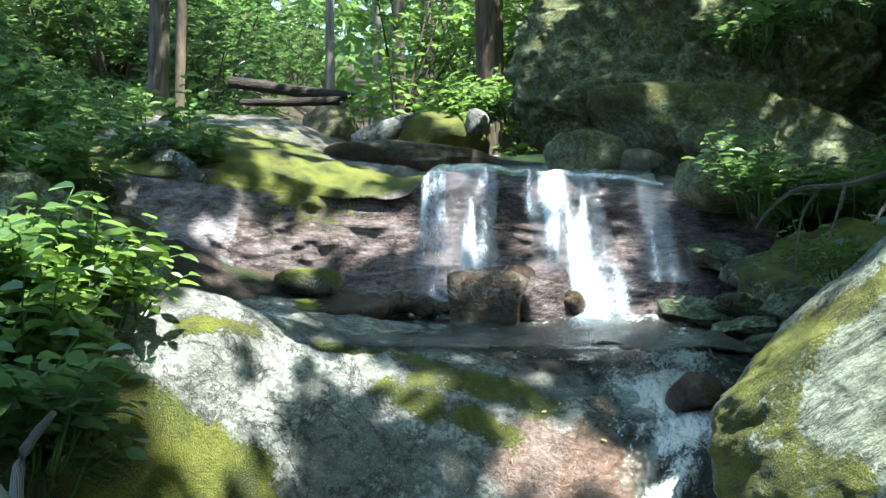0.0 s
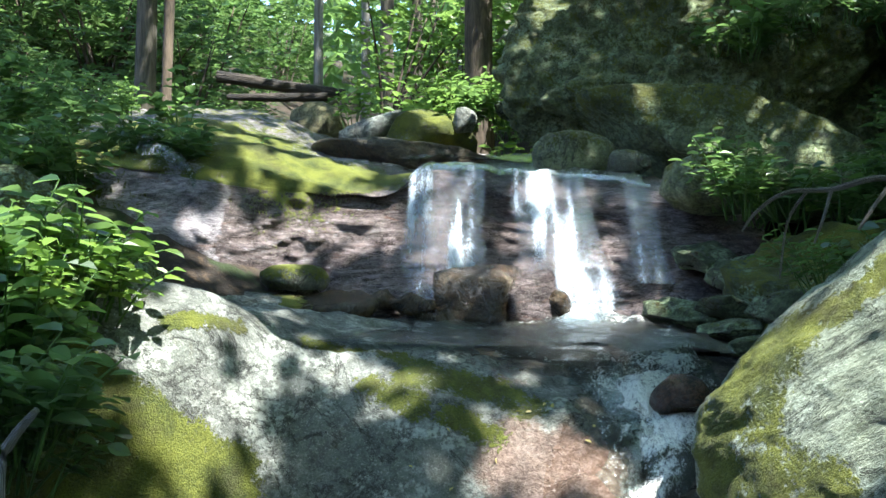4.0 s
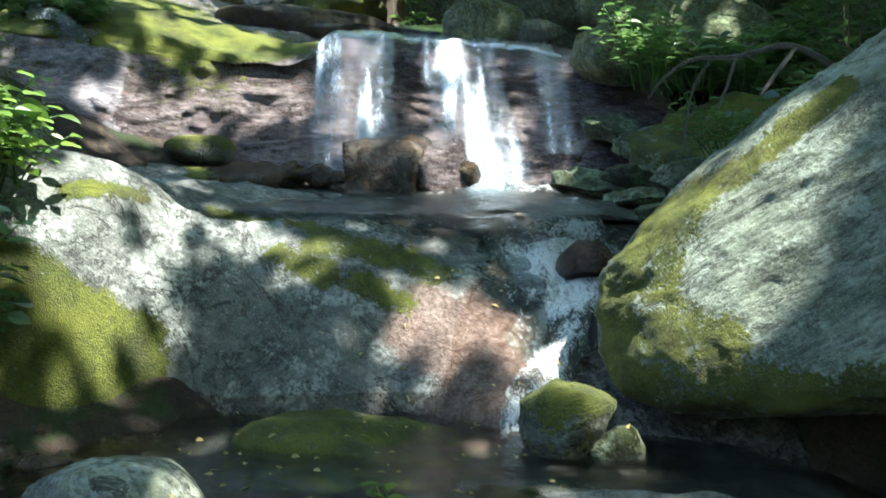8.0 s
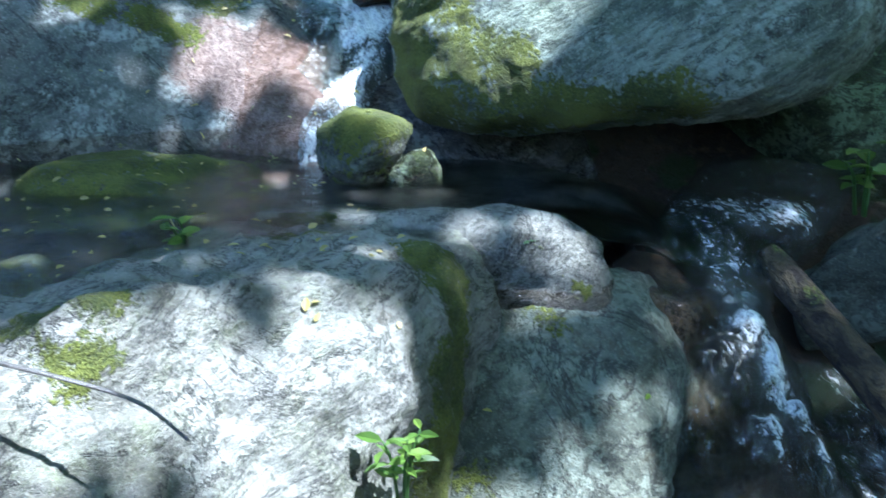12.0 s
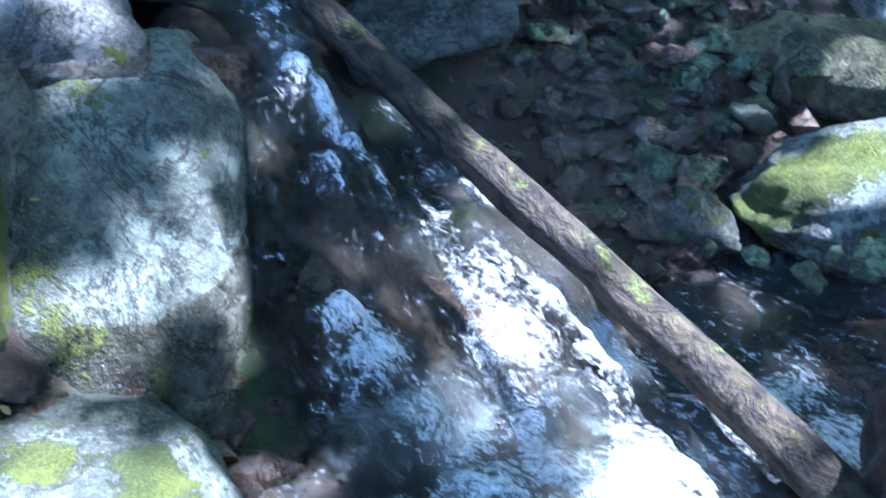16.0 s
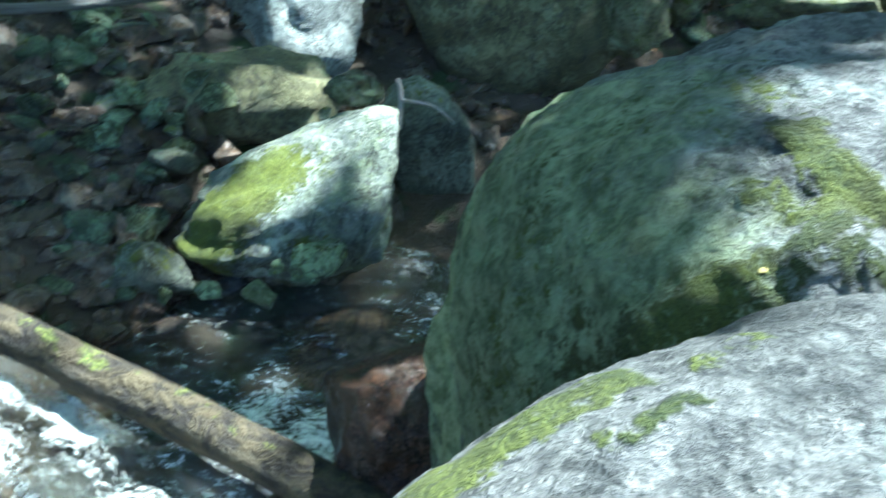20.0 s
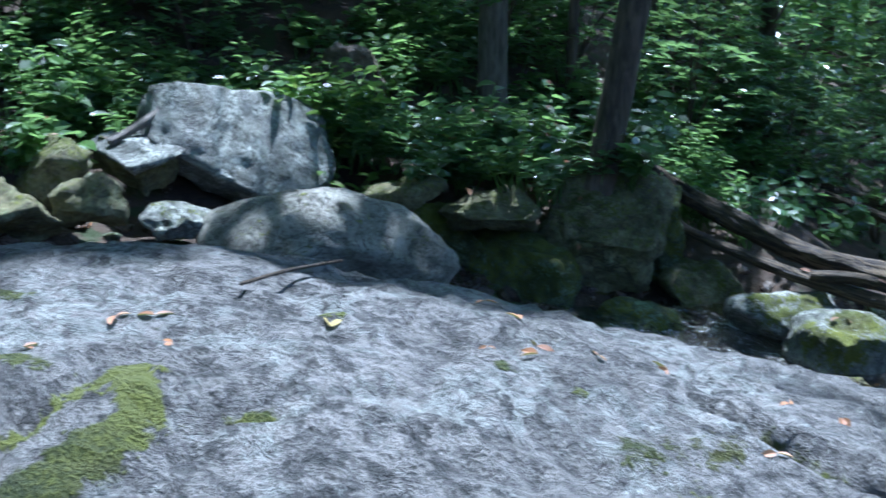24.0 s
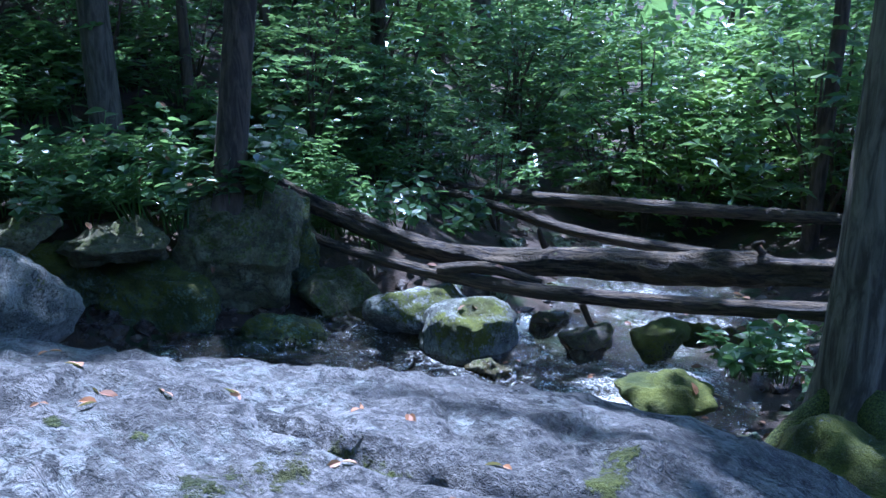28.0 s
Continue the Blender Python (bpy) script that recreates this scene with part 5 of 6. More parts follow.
def tree(name, at, radius, height, bark, label, seed, tilt=(0, 0), crown=900, leaf=0.16, spread_by=2.6, leaf_mat=None, flare=None, moss=0.0, low=0.45, sides=14):
    """trunk, limbs, crown; crown leaves sit in clumps round the limbs' ends."""
    rng = np.random.RandomState(seed)
    top = thing(name, label, "tree", pose(*at))
    bend = np.array((tilt[0], tilt[1], 0.0))
    pts = [np.array((0, 0, -0.25)) - bend * 0.02] + [bend * (k / 6) * height * 0.16 + np.array((rng.normal() * 0.02, rng.normal() * 0.02, height * k / 6)) for k in range(1, 7)]
    rad = [radius * (1 - 0.11 * k) for k in range(7)]
    tube("trunk", pts, rad, bark, seed, sides, 9, 0.07, top, moss=moss, flare=flare or (0.5, 0.25))
    ends = []
    for k, line in enumerate(limb_set(rng, None, height, 7, spread_by)):
        off = bend * line[0][2] * 0.16
        line = [p + off for p in line]
        tube("limb", line, [radius * 0.3, radius * 0.2, radius * 0.07], bark, seed + k, 6, 4, 0.06, top)
        ends += [line[1], line[2], (line[1] + line[2]) / 2]
    if crown:
        ends = np.array(ends)
        pick = ends[rng.randint(len(ends), size=crown)]
        off = rng.normal(0, 1, (crown, 3)) * np.array((0.65, 0.65, 0.4)) * spread_by * 0.34
        clump = rng.normal(0, 0.5, (crown // 12 + 1, 3))[np.arange(crown) // 12] * np.array((1, 1, 0.6))
        p = pick + off * 0.4 + clump
        out = off + rng.normal(0, 0.6, (crown, 3))
        keep = sunny(p + np.array(at))
        p, out = p[keep], out[keep]
        put("crown", leaves_mesh("crown", p, out, leaf, 0.62, leaf_mat or LEAF_MID, rng), top)
    return top


def shrub(name, label, seed, radius, height, count, leaf, mat, width=0.34, stem_mat=None, whorl=6):
    """A shrub: bent stems and leaves in whorls at the twigs' ends."""
    rng = np.random.RandomState(seed)
    top = thing(name, label, "shrub")
    tips = []
    for i in range(5):
        a = rng.uniform(0, 2 * math.pi)
        d = np.array((math.cos(a), math.sin(a), 0)) * radius * rng.uniform(0.3, 0.8)
        end = d + np.array((0, 0, height * rng.uniform(0.6, 0.95)))
        tube("stem", [(0, 0, -0.1), d * 0.4 + np.array((0, 0, height * 0.35)), end], [0.022, 0.016, 0.006], stem_mat or BARK_BROWN, seed + i, 6, 4, 0.1, top)
        tips.append(end)
    n = count // whorl
    u = rng.normal(size=(n, 3))
    u /= np.linalg.norm(u, axis=1, keepdims=True)
    c = u * rng.uniform(0.45, 1.0, (n, 1)) ** 0.6 * np.array((radius, radius, height * 0.5)) + np.array((0, 0, height * 0.55))
    c += 0.18 * radius * np.stack([vnoise(c * 3 + 5 * k, seed + k) for k in range(3)], 1)
    at = np.repeat(c, whorl, 0)
    ang = np.tile(np.arange(whorl) * 2 * math.pi / whorl, n) + np.repeat(rng.uniform(0, 6, n), whorl)
    out = np.stack([np.cos(ang), np.sin(ang), rng.uniform(-0.1, 0.5, len(ang))], 1)
    put("leaves", leaves_mesh("leaves", at, out, leaf, width, mat, rng), top)
    return top


def herb(name, label, seed, height, stems, leaf, mat, width=0.62, per=9, radius=0.16, joined=False):
    """A leafy herb: thin stalks with pairs of broad leaves."""
    rng = np.random.RandomState(seed)
    top = thing(name, label, "plant")
    at, out = [], []
    for i in range(stems):
        a = rng.uniform(0, 2 * math.pi)
        foot = np.array((math.cos(a), math.sin(a), 0)) * radius * rng.uniform(0, 0.6)
        end = np.array((math.cos(a), math.sin(a), 0)) * radius * rng.uniform(0.6, 1.5) + np.array((0, 0, height * rng.uniform(0.6, 1.05)))
        tube("stalk", [foot - np.array((0, 0, 0.05)), foot * 0.6 + end * 0.4 + np.array((0, 0, height * 0.12)), end], [0.005, 0.004, 0.002], LEAF_MID, seed + i, 5, 4, 0.05, top)
        for k in range(per):
            f = 0.25 + 0.75 * k / (per - 1)
            p = foot * (1 - f) + end * f
            b = k * 2.4 + i
            at.append(p)
            out.append((math.cos(b), math.sin(b), 0.25))
    put("leaves", leaves_mesh("leaves", at, out, leaf, width, mat, rng, LEAF8), top)
    if joined:
        bm = bmesh.new()
        for o in [c for c in top.children if c.name.startswith("stalk")]:
            bm.from_mesh(o.data)
            bpy.data.objects.remove(o)
        part("stalk_tuft", bm, LEAF_MID, top)
    return top


# the trees that can be told apart
MAIN = [("tree", (0.12, 11.1), 0.165, 15, BARK_BROWN, "brown straight-trunked tree above the fall", (0, 0), 0), ("tree", (-3.36, 10.6), 0.11, 14, BARK_GREY, "grey straight tree on the upper bank", (0, 0), 1),
        ("tree", (-3.3, 11.1), 0.06, 11, BARK_BROWN, "thin dark tree beside the grey one", (0.02, 0), 2), ("tree", (-2.2, 14.9), 0.075, 14, BARK_PALE, "slender pale sunlit tree", (-0.03, 0), 3),
        ("tree", (-1.62, 15.9), 0.075, 14, BARK_PALE, "slender pale leaning tree", (-0.12, 0), 4), ("tree", (-1.46, 17.9), 0.13, 16, BARK_GREY, "grey forest tree upstream", (-0.06, 0), 5),
        ("tree", (-1.0, 18.8), 0.14, 16, BARK_GREY, "grey forest tree upstream", (0, 0), 6), ("tree", (6.5, -4.1), 0.125, 13, BARK_BROWN, "dark leaning tree rooted on the mossy rock", (0.3, -1.05), 7),
        ("tree", (8.3, -4.1), 0.135, 14, BARK_GREY, "grey-green tree on the far bank", (-0.02, 0.02), 8), ("tree", (8.4, -4.95), 0.05, 10, BARK_BROWN, "thin leaning sapling trunk", (0.12, -0.1), 9),
        ("tree", (9.3, -8.0), 0.1, 13, BARK_BROWN, "reddish-brown tree in the shade", (0.1, -0.05), 10), ("tree", (4.45, -9.2), 0.075, 13, BARK_BROWN, "dark slender tree downstream", (0, 0), 11),
        ("tree", (9.6, -6.6), 0.06, 11, BARK_BROWN, "thin dark tree downstream", (0.15, -0.1), 12)]


def ground_z(x, y):
    return float(ground_height(np.array([x]), np.array([y]))[0])


for name, (x, y), r, h, bark, label, tilt, k in MAIN:
    z = -0.35 if k == 7 else ground_z(x, y)
    tree(name, (x, y, z), r, h, bark, label, 300 + k, tilt, 700, 0.15, 2.4, LEAF_MID, moss=0.3)
big = tree("tree", (2.09, -5.01, -0.7), 0.235, 16, BARK_MOSS, "stout grey tree with moss-covered spreading roots", 340, (0.0, 0.0), 700, 0.16, 3.2, LEAF_MID, (0.22, 0.2), 0.0, sides=26)
for k, (dx, dy, dz, r) in enumerate([(-0.62, 0.62, -0.06, 0.1), (0.3, 0.5, -0.16, 0.07), (-0.75, 0.1, -0.04, 0.1)]):
    tube("root", [(0.08 * dx, 0.08 * dy, 0.12), (dx * 0.35, dy * 0.35, 0.02), (dx * 0.75, dy * 0.75, dz), (dx * 1.2, dy * 1.2, dz - 0.3)], [0.16, r * 1.1, r * 0.9, r * 0.4], BARK_MOSS, 350 + k, 12, 7, 0.12, big, "root wrapped in green moss", moss=0.8)

# an added roof of leaves above the view shades the stream, borne by tall trees round it
rng = np.random.RandomState(77)
HOSTS = [(6.5, -16.0), (13.0, -13.5), (-1.5, -14.0), (13.5, -6.5), (11.5, 3.5), (12.5, -1.0), (8.0, 6.5), (2.2, -11.5), (3.8, 11.5), (3.2, -9.0), (-3.8, 2.0), (7.0, 12.5), (-4.5, -3.5)]
n = 104000
at = np.stack([rng.uniform(-3.5, 15.5, n), rng.uniform(-18.5, 13.5, n), rng.uniform(8.2, 12.5, n)], 1)
at += np.repeat(rng.normal(0, 0.22, (n // 8, 3)), 8, 0)
# extra unseen leaves, added to deepen the shade on the rocks
thick = np.stack([rng.uniform(1.0, 7.5, 12000), rng.uniform(-4.5, 6.0, 12000), rng.uniform(8.4, 11.5, 12000)], 1) + np.repeat(rng.normal(0, 0.2, (1500, 3)), 8, 0)
over = np.stack([rng.uniform(3.5, 7.5, 1600), rng.uniform(-7.0, -4.5, 1600), rng.uniform(8.4, 11.5, 1600)], 1) + np.repeat(rng.normal(0, 0.2, (200, 3)), 8, 0)
at = np.concatenate([at, thick, over])
at = at[sunny(at, 0.08)]
owner = np.argmin(((at[:, None, :2] - np.array(HOSTS)[None]) ** 2).sum(2), 1)
for k, (x, y) in enumerate(HOSTS):
    base = np.array((x, y, ground_z(x, y)))
    host = tree("tree", tuple(base), 0.2, 12.5 - base[2] + 1, BARK_GREY, "tall broad-crowned tree added to bear the unseen leaf roof shading the stream", 400 + k, (0, 0), 0, 0.2, 3.5)
    mine = at[owner == k] - base
    put("crown", leaves_mesh("crown", mine, rng.normal(0, 1, mine.shape) * np.array((1, 1, 0.3)), 0.21, 0.7, LEAF_MID, rng), host)

# forest behind, shrubs and herbs
KINDS = [tree("tree", (0, 0, -60), 0.13, 14, BARK_GREY, "tall grey-trunked forest tree", 501, (0.05, 0), 1500, 0.2, 2.8, LEAF_MID, low=0.3, sides=9),
         tree("tree", (0, 0, -60), 0.09, 12, BARK_BROWN, "slim dark forest tree", 502, (-0.08, 0.05), 1300, 0.18, 2.4, LEAF_MID, low=0.3, sides=9),
         tree("tree", (0, 0, -60), 0.17, 16, BARK_BROWN, "stout dark forest tree", 503, (0, 0.03), 1700, 0.22, 3.4, LEAF_BLUE, low=0.3, sides=9),
         tree("tree", (0, 0, -60), 0.07, 11, BARK_PALE, "slender pale forest tree", 504, (0.1, 0), 1100, 0.18, 2.2, LEAF_FRESH, low=0.3, sides=9)]
SHRUBS = [shrub("rhododendron", "dark glossy rhododendron shrub", 511, 0.85, 1.5, 900, 0.15, LEAF_DARK), shrub("rhododendron", "tall dark evergreen shrub", 512, 1.1, 2.3, 1200, 0.16, LEAF_DARK),
          shrub("bush", "leafy cool-green undergrowth bush", 513, 0.8, 1.2, 800, 0.12, LEAF_BLUE, 0.5), shrub("bush", "green leafy forest bush", 514, 0.9, 1.6, 850, 0.13, LEAF_MID, 0.55),
          shrub("sapling", "fresh yellow-green sapling foliage", 515, 0.95, 2.2, 620, 0.15, LEAF_FRESH, 0.6, whorl=4)]
HERBS = [herb("wood_nettle", "low broad-leaved green herb", 521, 0.32, 6, 0.11, LEAF_MID, joined=False), herb("wood_nettle", "low cool-green broad-leaved herb", 522, 0.26, 8, 0.09, LEAF_BLUE, joined=True),
         herb("herb", "fresh light-green leafy herb", 523, 0.3, 7, 0.085, LEAF_FRESH, 0.5, joined=True), herb("fern", "green fern tuft on the bank", 524, 0.35, 9, 0.07, LEAF_MID, 0.3, 14, 0.25, True)]


def bed_distance(x, y):
    p, best = np.array((x, y)), 1e9
    for a, b in zip(BED[:-1], BED[1:]):
        d = b[:2] - a[:2]
        f = min(1, max(0, ((p - a[:2]) @ d) / (d @ d)))
        best = min(best, float(np.linalg.norm(p - a[:2] - f * d)))
    return best


# places that lie in full sun
BRIGHT = [(7.25, -1.5, 0.25), (8.0, -2.0, 0.3), (4.76, -4.81, -0.7), (7.5, -5.4, -0.3), (-1.2, 6.8, 2.2), (0.5, 12.0, 3.8), (4.0, -6.2, -0.7), (3.4, -5.0, -1.1), (6.6, -4.0, -0.2), (8.0, 0.0, 0.6), (6.0, -7.0, -0.8)]


def scatter(kinds, count, heading, reach, clear, seed, group, scale=(0.75, 1.3), sink=0.0, weights=None):
    """Copies over a fan of headings and distances from the stream's middle, clear of the bed."""
    rng = np.random.RandomState(seed)
    made = 0
    while made < count:
        a, d = radians(rng.uniform(*heading)), math.sqrt(rng.uniform(reach[0] ** 2, reach[1] ** 2))
        x, y = 0.3 + math.sin(a) * d, math.cos(a) * d
        if bed_distance(x, y) < clear or (5.0 < x < 9.0 and -5.2 < y < 2.4 and clear < 4) or (1.2 < x < 5.2 and 5.5 < y < 10):
            continue
        if clear >= 2 and any(math.hypot(x - gx - TO_SUN.x / TO_SUN.z * (h - gz), y - gy - TO_SUN.y / TO_SUN.z * (h - gz)) < 2.4 for gx, gy, gz in BRIGHT for h in (4, 7, 10, 13)):
            continue
        k = rng.choice(len(kinds), p=weights)
        f = rng.uniform(*scale)
        tagged(copy_thing(kinds[k], pose(x, y, ground_z(x, y) - sink, rng.uniform(-4, 4), rng.uniform(-4, 4), rng.uniform(0, 360)) @ Matrix.Scale(f, 4)), group=group)
        made += 1


scatter(KINDS, 60, (-32, 32), (13, 48), 2.2, 601, "forest upstream")
scatter(KINDS, 26, (32, 85), (10, 36), 3.0, 602, "forest on the far bank")
scatter(KINDS, 60, (85, 168), (12, 45), 2.2, 603, "forest downstream")
scatter(SHRUBS, 70, (-34, 30), (11.5, 30), 1.5, 604, "shrubs upstream", (0.8, 1.5), 0.1, (0.25, 0.25, 0.15, 0.2, 0.15))
scatter(SHRUBS, 40, (30, 88), (9.5, 24), 2.6, 605, "shrubs on the far bank", (0.8, 1.5), 0.1, (0.3, 0.2, 0.25, 0.2, 0.05))
scatter(SHRUBS, 130, (95, 165), (10.0, 26), 1.0, 606, "shrubs downstream", (0.8, 1.6), 0.1, (0.27, 0.22, 0.23, 0.2, 0.08))
scatter([SHRUBS[0], SHRUBS[2], SHRUBS[3]], 26, (-30, -17), (14.5, 21), 2.0, 608, "shrubs of the slope upstream", (0.9, 1.5), 0.1)
scatter(HERBS, 70, (-24, 14), (8.6, 16), 1.0, 607, "herbs upstream", (0.8, 1.5))


def plant_patch(kinds, spots, group, seed, scale=(0.8, 1.3)):
    rng = np.random.RandomState(seed)
    for x, y, z, count, r in spots:
        for i in range(count):
            px, py = x + rng.normal() * r, y + rng.normal() * r
            pz = ground_z(px, py) if z is None else z + rng.normal() * 0.05
            tagged(copy_thing(kinds[rng.randint(len(kinds))], pose(px, py, pz, rng.uniform(-14, 14), rng.uniform(-14, 14), rng.uniform(0, 360)) @ Matrix.Scale(rng.uniform(*scale), 4)), group=group)


plant_patch([HERBS[0], HERBS[2], HERBS[2]], [(-1.8, 4.3, 1.6, 11, 0.16), (-1.62, 4.05, 1.55, 4, 0.08), (-2.2, 4.6, 1.6, 8, 0.22)], "sunlit plants on the mossy bank", 611, (1.0, 1.5))
plant_patch([HERBS[0], HERBS[1]], [(-1.5, 3.5, 1.15, 8, 0.12), (-1.6, 3.9, 1.35, 5, 0.1)], "shaded plants on the mossy bank", 612, (0.9, 1.3))
plant_patch([HERBS[1], HERBS[0], HERBS[3]], [(-2.6, 6.3, 2.3, 12, 0.35), (-3.1, 7.2, 2.75, 12, 0.4), (-2.2, 7.0, 2.5, 5, 0.2), (-3.4, 8.3, 3.0, 14, 0.5)], "plants beside the ledge", 613)
plant_patch([SHRUBS[0], SHRUBS[2]], [(-4.6, 8.6, 3.1, 5, 0.5), (-4.3, 6.5, 2.4, 4, 0.4)], "shrubs beside the ledge", 614, (0.5, 0.8))
plant_patch([HERBS[2], HERBS[0]], [(0.3, 10.2, 3.35, 10, 0.35), (-0.5, 11, 3.3, 10, 0.4), (0.9, 10.8, 3.6, 8, 0.35), (-0.2, 9.4, 3.2, 6, 0.2)], "sunny plants at the tree's foot", 615, (0.9, 1.5))
plant_patch([SHRUBS[4]], [(0.9, 12.2, 3.5, 3, 0.4), (-0.3, 13.0, 3.5, 3, 0.5), (1.5, 11.5, 4.2, 2, 0.3)], "sunny saplings upstream", 616, (0.7, 1.1))
plant_patch([HERBS[1], HERBS[0], HERBS[3]], [(1.75, 6.3, 2.2, 8, 0.22), (2.3, 6.2, 2.1, 10, 0.3), (2.1, 5.6, 1.75, 7, 0.25), (2.7, 5.6, 1.7, 8, 0.3)], "plants on the bank under the outcrop", 617)
plant_patch([HERBS[0], HERBS[3], HERBS[1]], [(2.2, 7.7, 3.5, 10, 0.35), (3.1, 7.3, 3.6, 12, 0.4), (1.4, 8.6, 4.2, 10, 0.4), (3.6, 6.6, 2.8, 12, 0.4)], "plants clinging to the outcrop", 624, (0.8, 1.3))
plant_patch([SHRUBS[0]], [(2.5, 6.4, 1.9, 3, 0.25), (3.1, 6.0, 1.7, 3, 0.3)], "shrubs under the outcrop", 618, (0.4, 0.6))
plant_patch([HERBS[1], HERBS[0], HERBS[3]], [(8.0, 1.2, None, 12, 0.5), (7.6, 0.2, None, 14, 0.45), (8.2, -0.9, None, 20, 0.5), (8.7, -2.0, None, 18, 0.5), (8.4, 0.4, None, 16, 0.5), (9.0, -0.6, None, 14, 0.5), (7.4, -2.9, -0.25, 14, 0.3), (8.2, -3.4, None, 18, 0.45), (7.1, -3.6, -0.35, 16, 0.3),
             (6.55, -4.2, -0.25, 10, 0.2), (7.2, -4.8, -0.6, 14, 0.35), (7.6, -5.6, None, 16, 0.5), (7.4, 2.4, None, 12, 0.5), (6.9, -5.2, -0.8, 10, 0.3), (9.2, -3.4, None, 16, 0.5), (9.1, -4.7, None, 16, 0.5)], "plants of the far bank", 619, (1.0, 1.6))
plant_patch([HERBS[2], HERBS[0]], [(8.2, -2.2, None, 12, 0.4), (7.6, -2.3, 0.0, 6, 0.2)], "sunlit plants behind the bright boulder", 620, (1.0, 1.6))
plant_patch([SHRUBS[2], SHRUBS[0], SHRUBS[3]], [(9.8, 0.8, None, 5, 0.7), (9.8, -1.5, None, 6, 0.6), (9.9, -4.0, None, 6, 0.6), (8.9, -6.0, None, 6, 0.6), (8.0, -7.2, None, 5, 0.5), (9.3, 3.0, None, 5, 0.8)], "shrubs of the far bank", 621, (0.6, 1.0))
plant_patch([SHRUBS[4], SHRUBS[3]], [(5.6, -10.4, None, 4, 0.7), (4.0, -10.0, None, 3, 0.6), (6.6, -11.5, None, 3, 0.8), (6.9, -9.8, None, 4, 0.5), (8.0, -11.2, None, 4, 0.7)], "sunny shrubs downstream", 622, (0.8, 1.2))
plant_patch([HERBS[0], HERBS[1]], [(2.55, -5.1, -0.75, 4, 0.16), (2.75, -5.6, -0.9, 4, 0.2)], "plants at the great tree's foot", 623, (0.7, 1.0))
sprig = herb("sprig", "upright green sprig growing from a crack in the rock", 531, 0.17, 3, 0.055, LEAF_FRESH, 0.42, 9, 0.04)
sprig.matrix_basis = pose(0.5, 2.28, 0.33, 0, 0, 20)
small = herb("sprig", "tiny green sprig on the slab", 532, 0.1, 3, 0.07, LEAF_FRESH, 0.5, 4, 0.05)
small.matrix_basis = pose(-0.95, 5.2, 1.45)
copy_thing(small, pose(0.08, 3.25, 0.62, 0, 0, 90))
copy_thing(small, pose(2.35, 3.25, 0.62, 0, 0, 90) @ Matrix.Scale(1.6, 4))
copy_thing(small, pose(2.6, 3.3, 0.62, 0, 0, 40) @ Matrix.Scale(1.4, 4))
for ob in KINDS + SHRUBS + HERBS:
    for o in (*ob.children_recursive, ob):
        bpy.data.objects.remove(o)

# woods closing the distance
rng = np.random.RandomState(88)
n = 42000
a = np.radians(rng.uniform(-60, 200, n))
d = rng.uniform(26, 62, n)
x, y = 0.3 + np.sin(a) * d, np.cos(a) * d
z = ground_height(x, y)
lift = rng.uniform(0, 1, n) ** 1.6 * 11 * (0.6 + 0.5 * vnoise(np.stack([x * 0.25, y * 0.25, 0 * x], 1), 4))
at = np.stack([x, y, z + np.abs(lift)], 1) + np.repeat(rng.normal(0, 0.5, (n // 10, 3)), 10, 0)
tagged(put("far_woods", leaves_mesh("far_woods", at, rng.normal(size=(n, 3)), 0.75, 0.75, LEAF_MID, rng)), "far green woodland closing the valley", "woods", kind="stuff")


# ---- logs, roots and twigs ----
def log(name, label, points, radii, mat, seed, category="log", branches=(), **kw):
    top = thing(name, label, category, pose(*points[0]))
    base = np.array(points[0])
    tube("stem", [np.array(p) - base for p in points], radii, mat, seed, parent=top, **kw)
    for k, (line, rad) in enumerate(branches):
        tube("branch", [np.array(p) - base for p in line], rad, mat, seed + 20 + k, 8, 6, 0.08, top)
    return top


log("mossy_log", "slim brown log with moss and worn bark slanting across the stream", [(1.925, 3.16, 0.45), (1.96, 2.98, 0.36), (2.11, 2.4, 0.03), (2.2, 1.77, -0.23), (2.13, 1.17, -0.33), (2.04, 0.78, -0.37), (1.92, 0.32, -0.42)], [0.052, 0.057, 0.063, 0.069, 0.073, 0.07, 0.06], MOSSLOG, 701, moss_up=0.45, sides=18, rough=0.1, knots=0.25, steps=16)
log("bank_branch", "pale bare branch lying on the far bank", [(2.85, 3.78, 0.68), (3.0, 3.52, 0.63), (3.25, 3.05, 0.47), (3.75, 2.6, 0.42), (4.3, 2.4, 0.36)], [0.02, 0.022, 0.022, 0.02, 0.017], ROOT, 702, "branch", moss=0.2)
log("fallen_tree", "thick furrowed fallen trunk lying across the stream", [(6.75, -4.6, -0.3), (6.25, -4.84, -0.5), (5.27, -5.26, -0.73), (4.21, -5.9, -0.69), (2.88, -6.25, -0.5), (1.3, -6.9, -0.3)], [0.065, 0.072, 0.09, 0.1, 0.11, 0.115], LOGWOOD, 703, moss_up=0.3, rough=0.3, sides=28, steps=22, knots=0.35,
    branches=[([(4.7, -5.6, -0.6), (4.65, -5.5, -0.5), (4.62, -5.44, -0.42)], [0.03, 0.022, 0.014]), ([(3.3, -6.15, -0.45), (3.28, -6.0, -0.35), (3.2, -5.95, -0.3)], [0.025, 0.02, 0.01])])
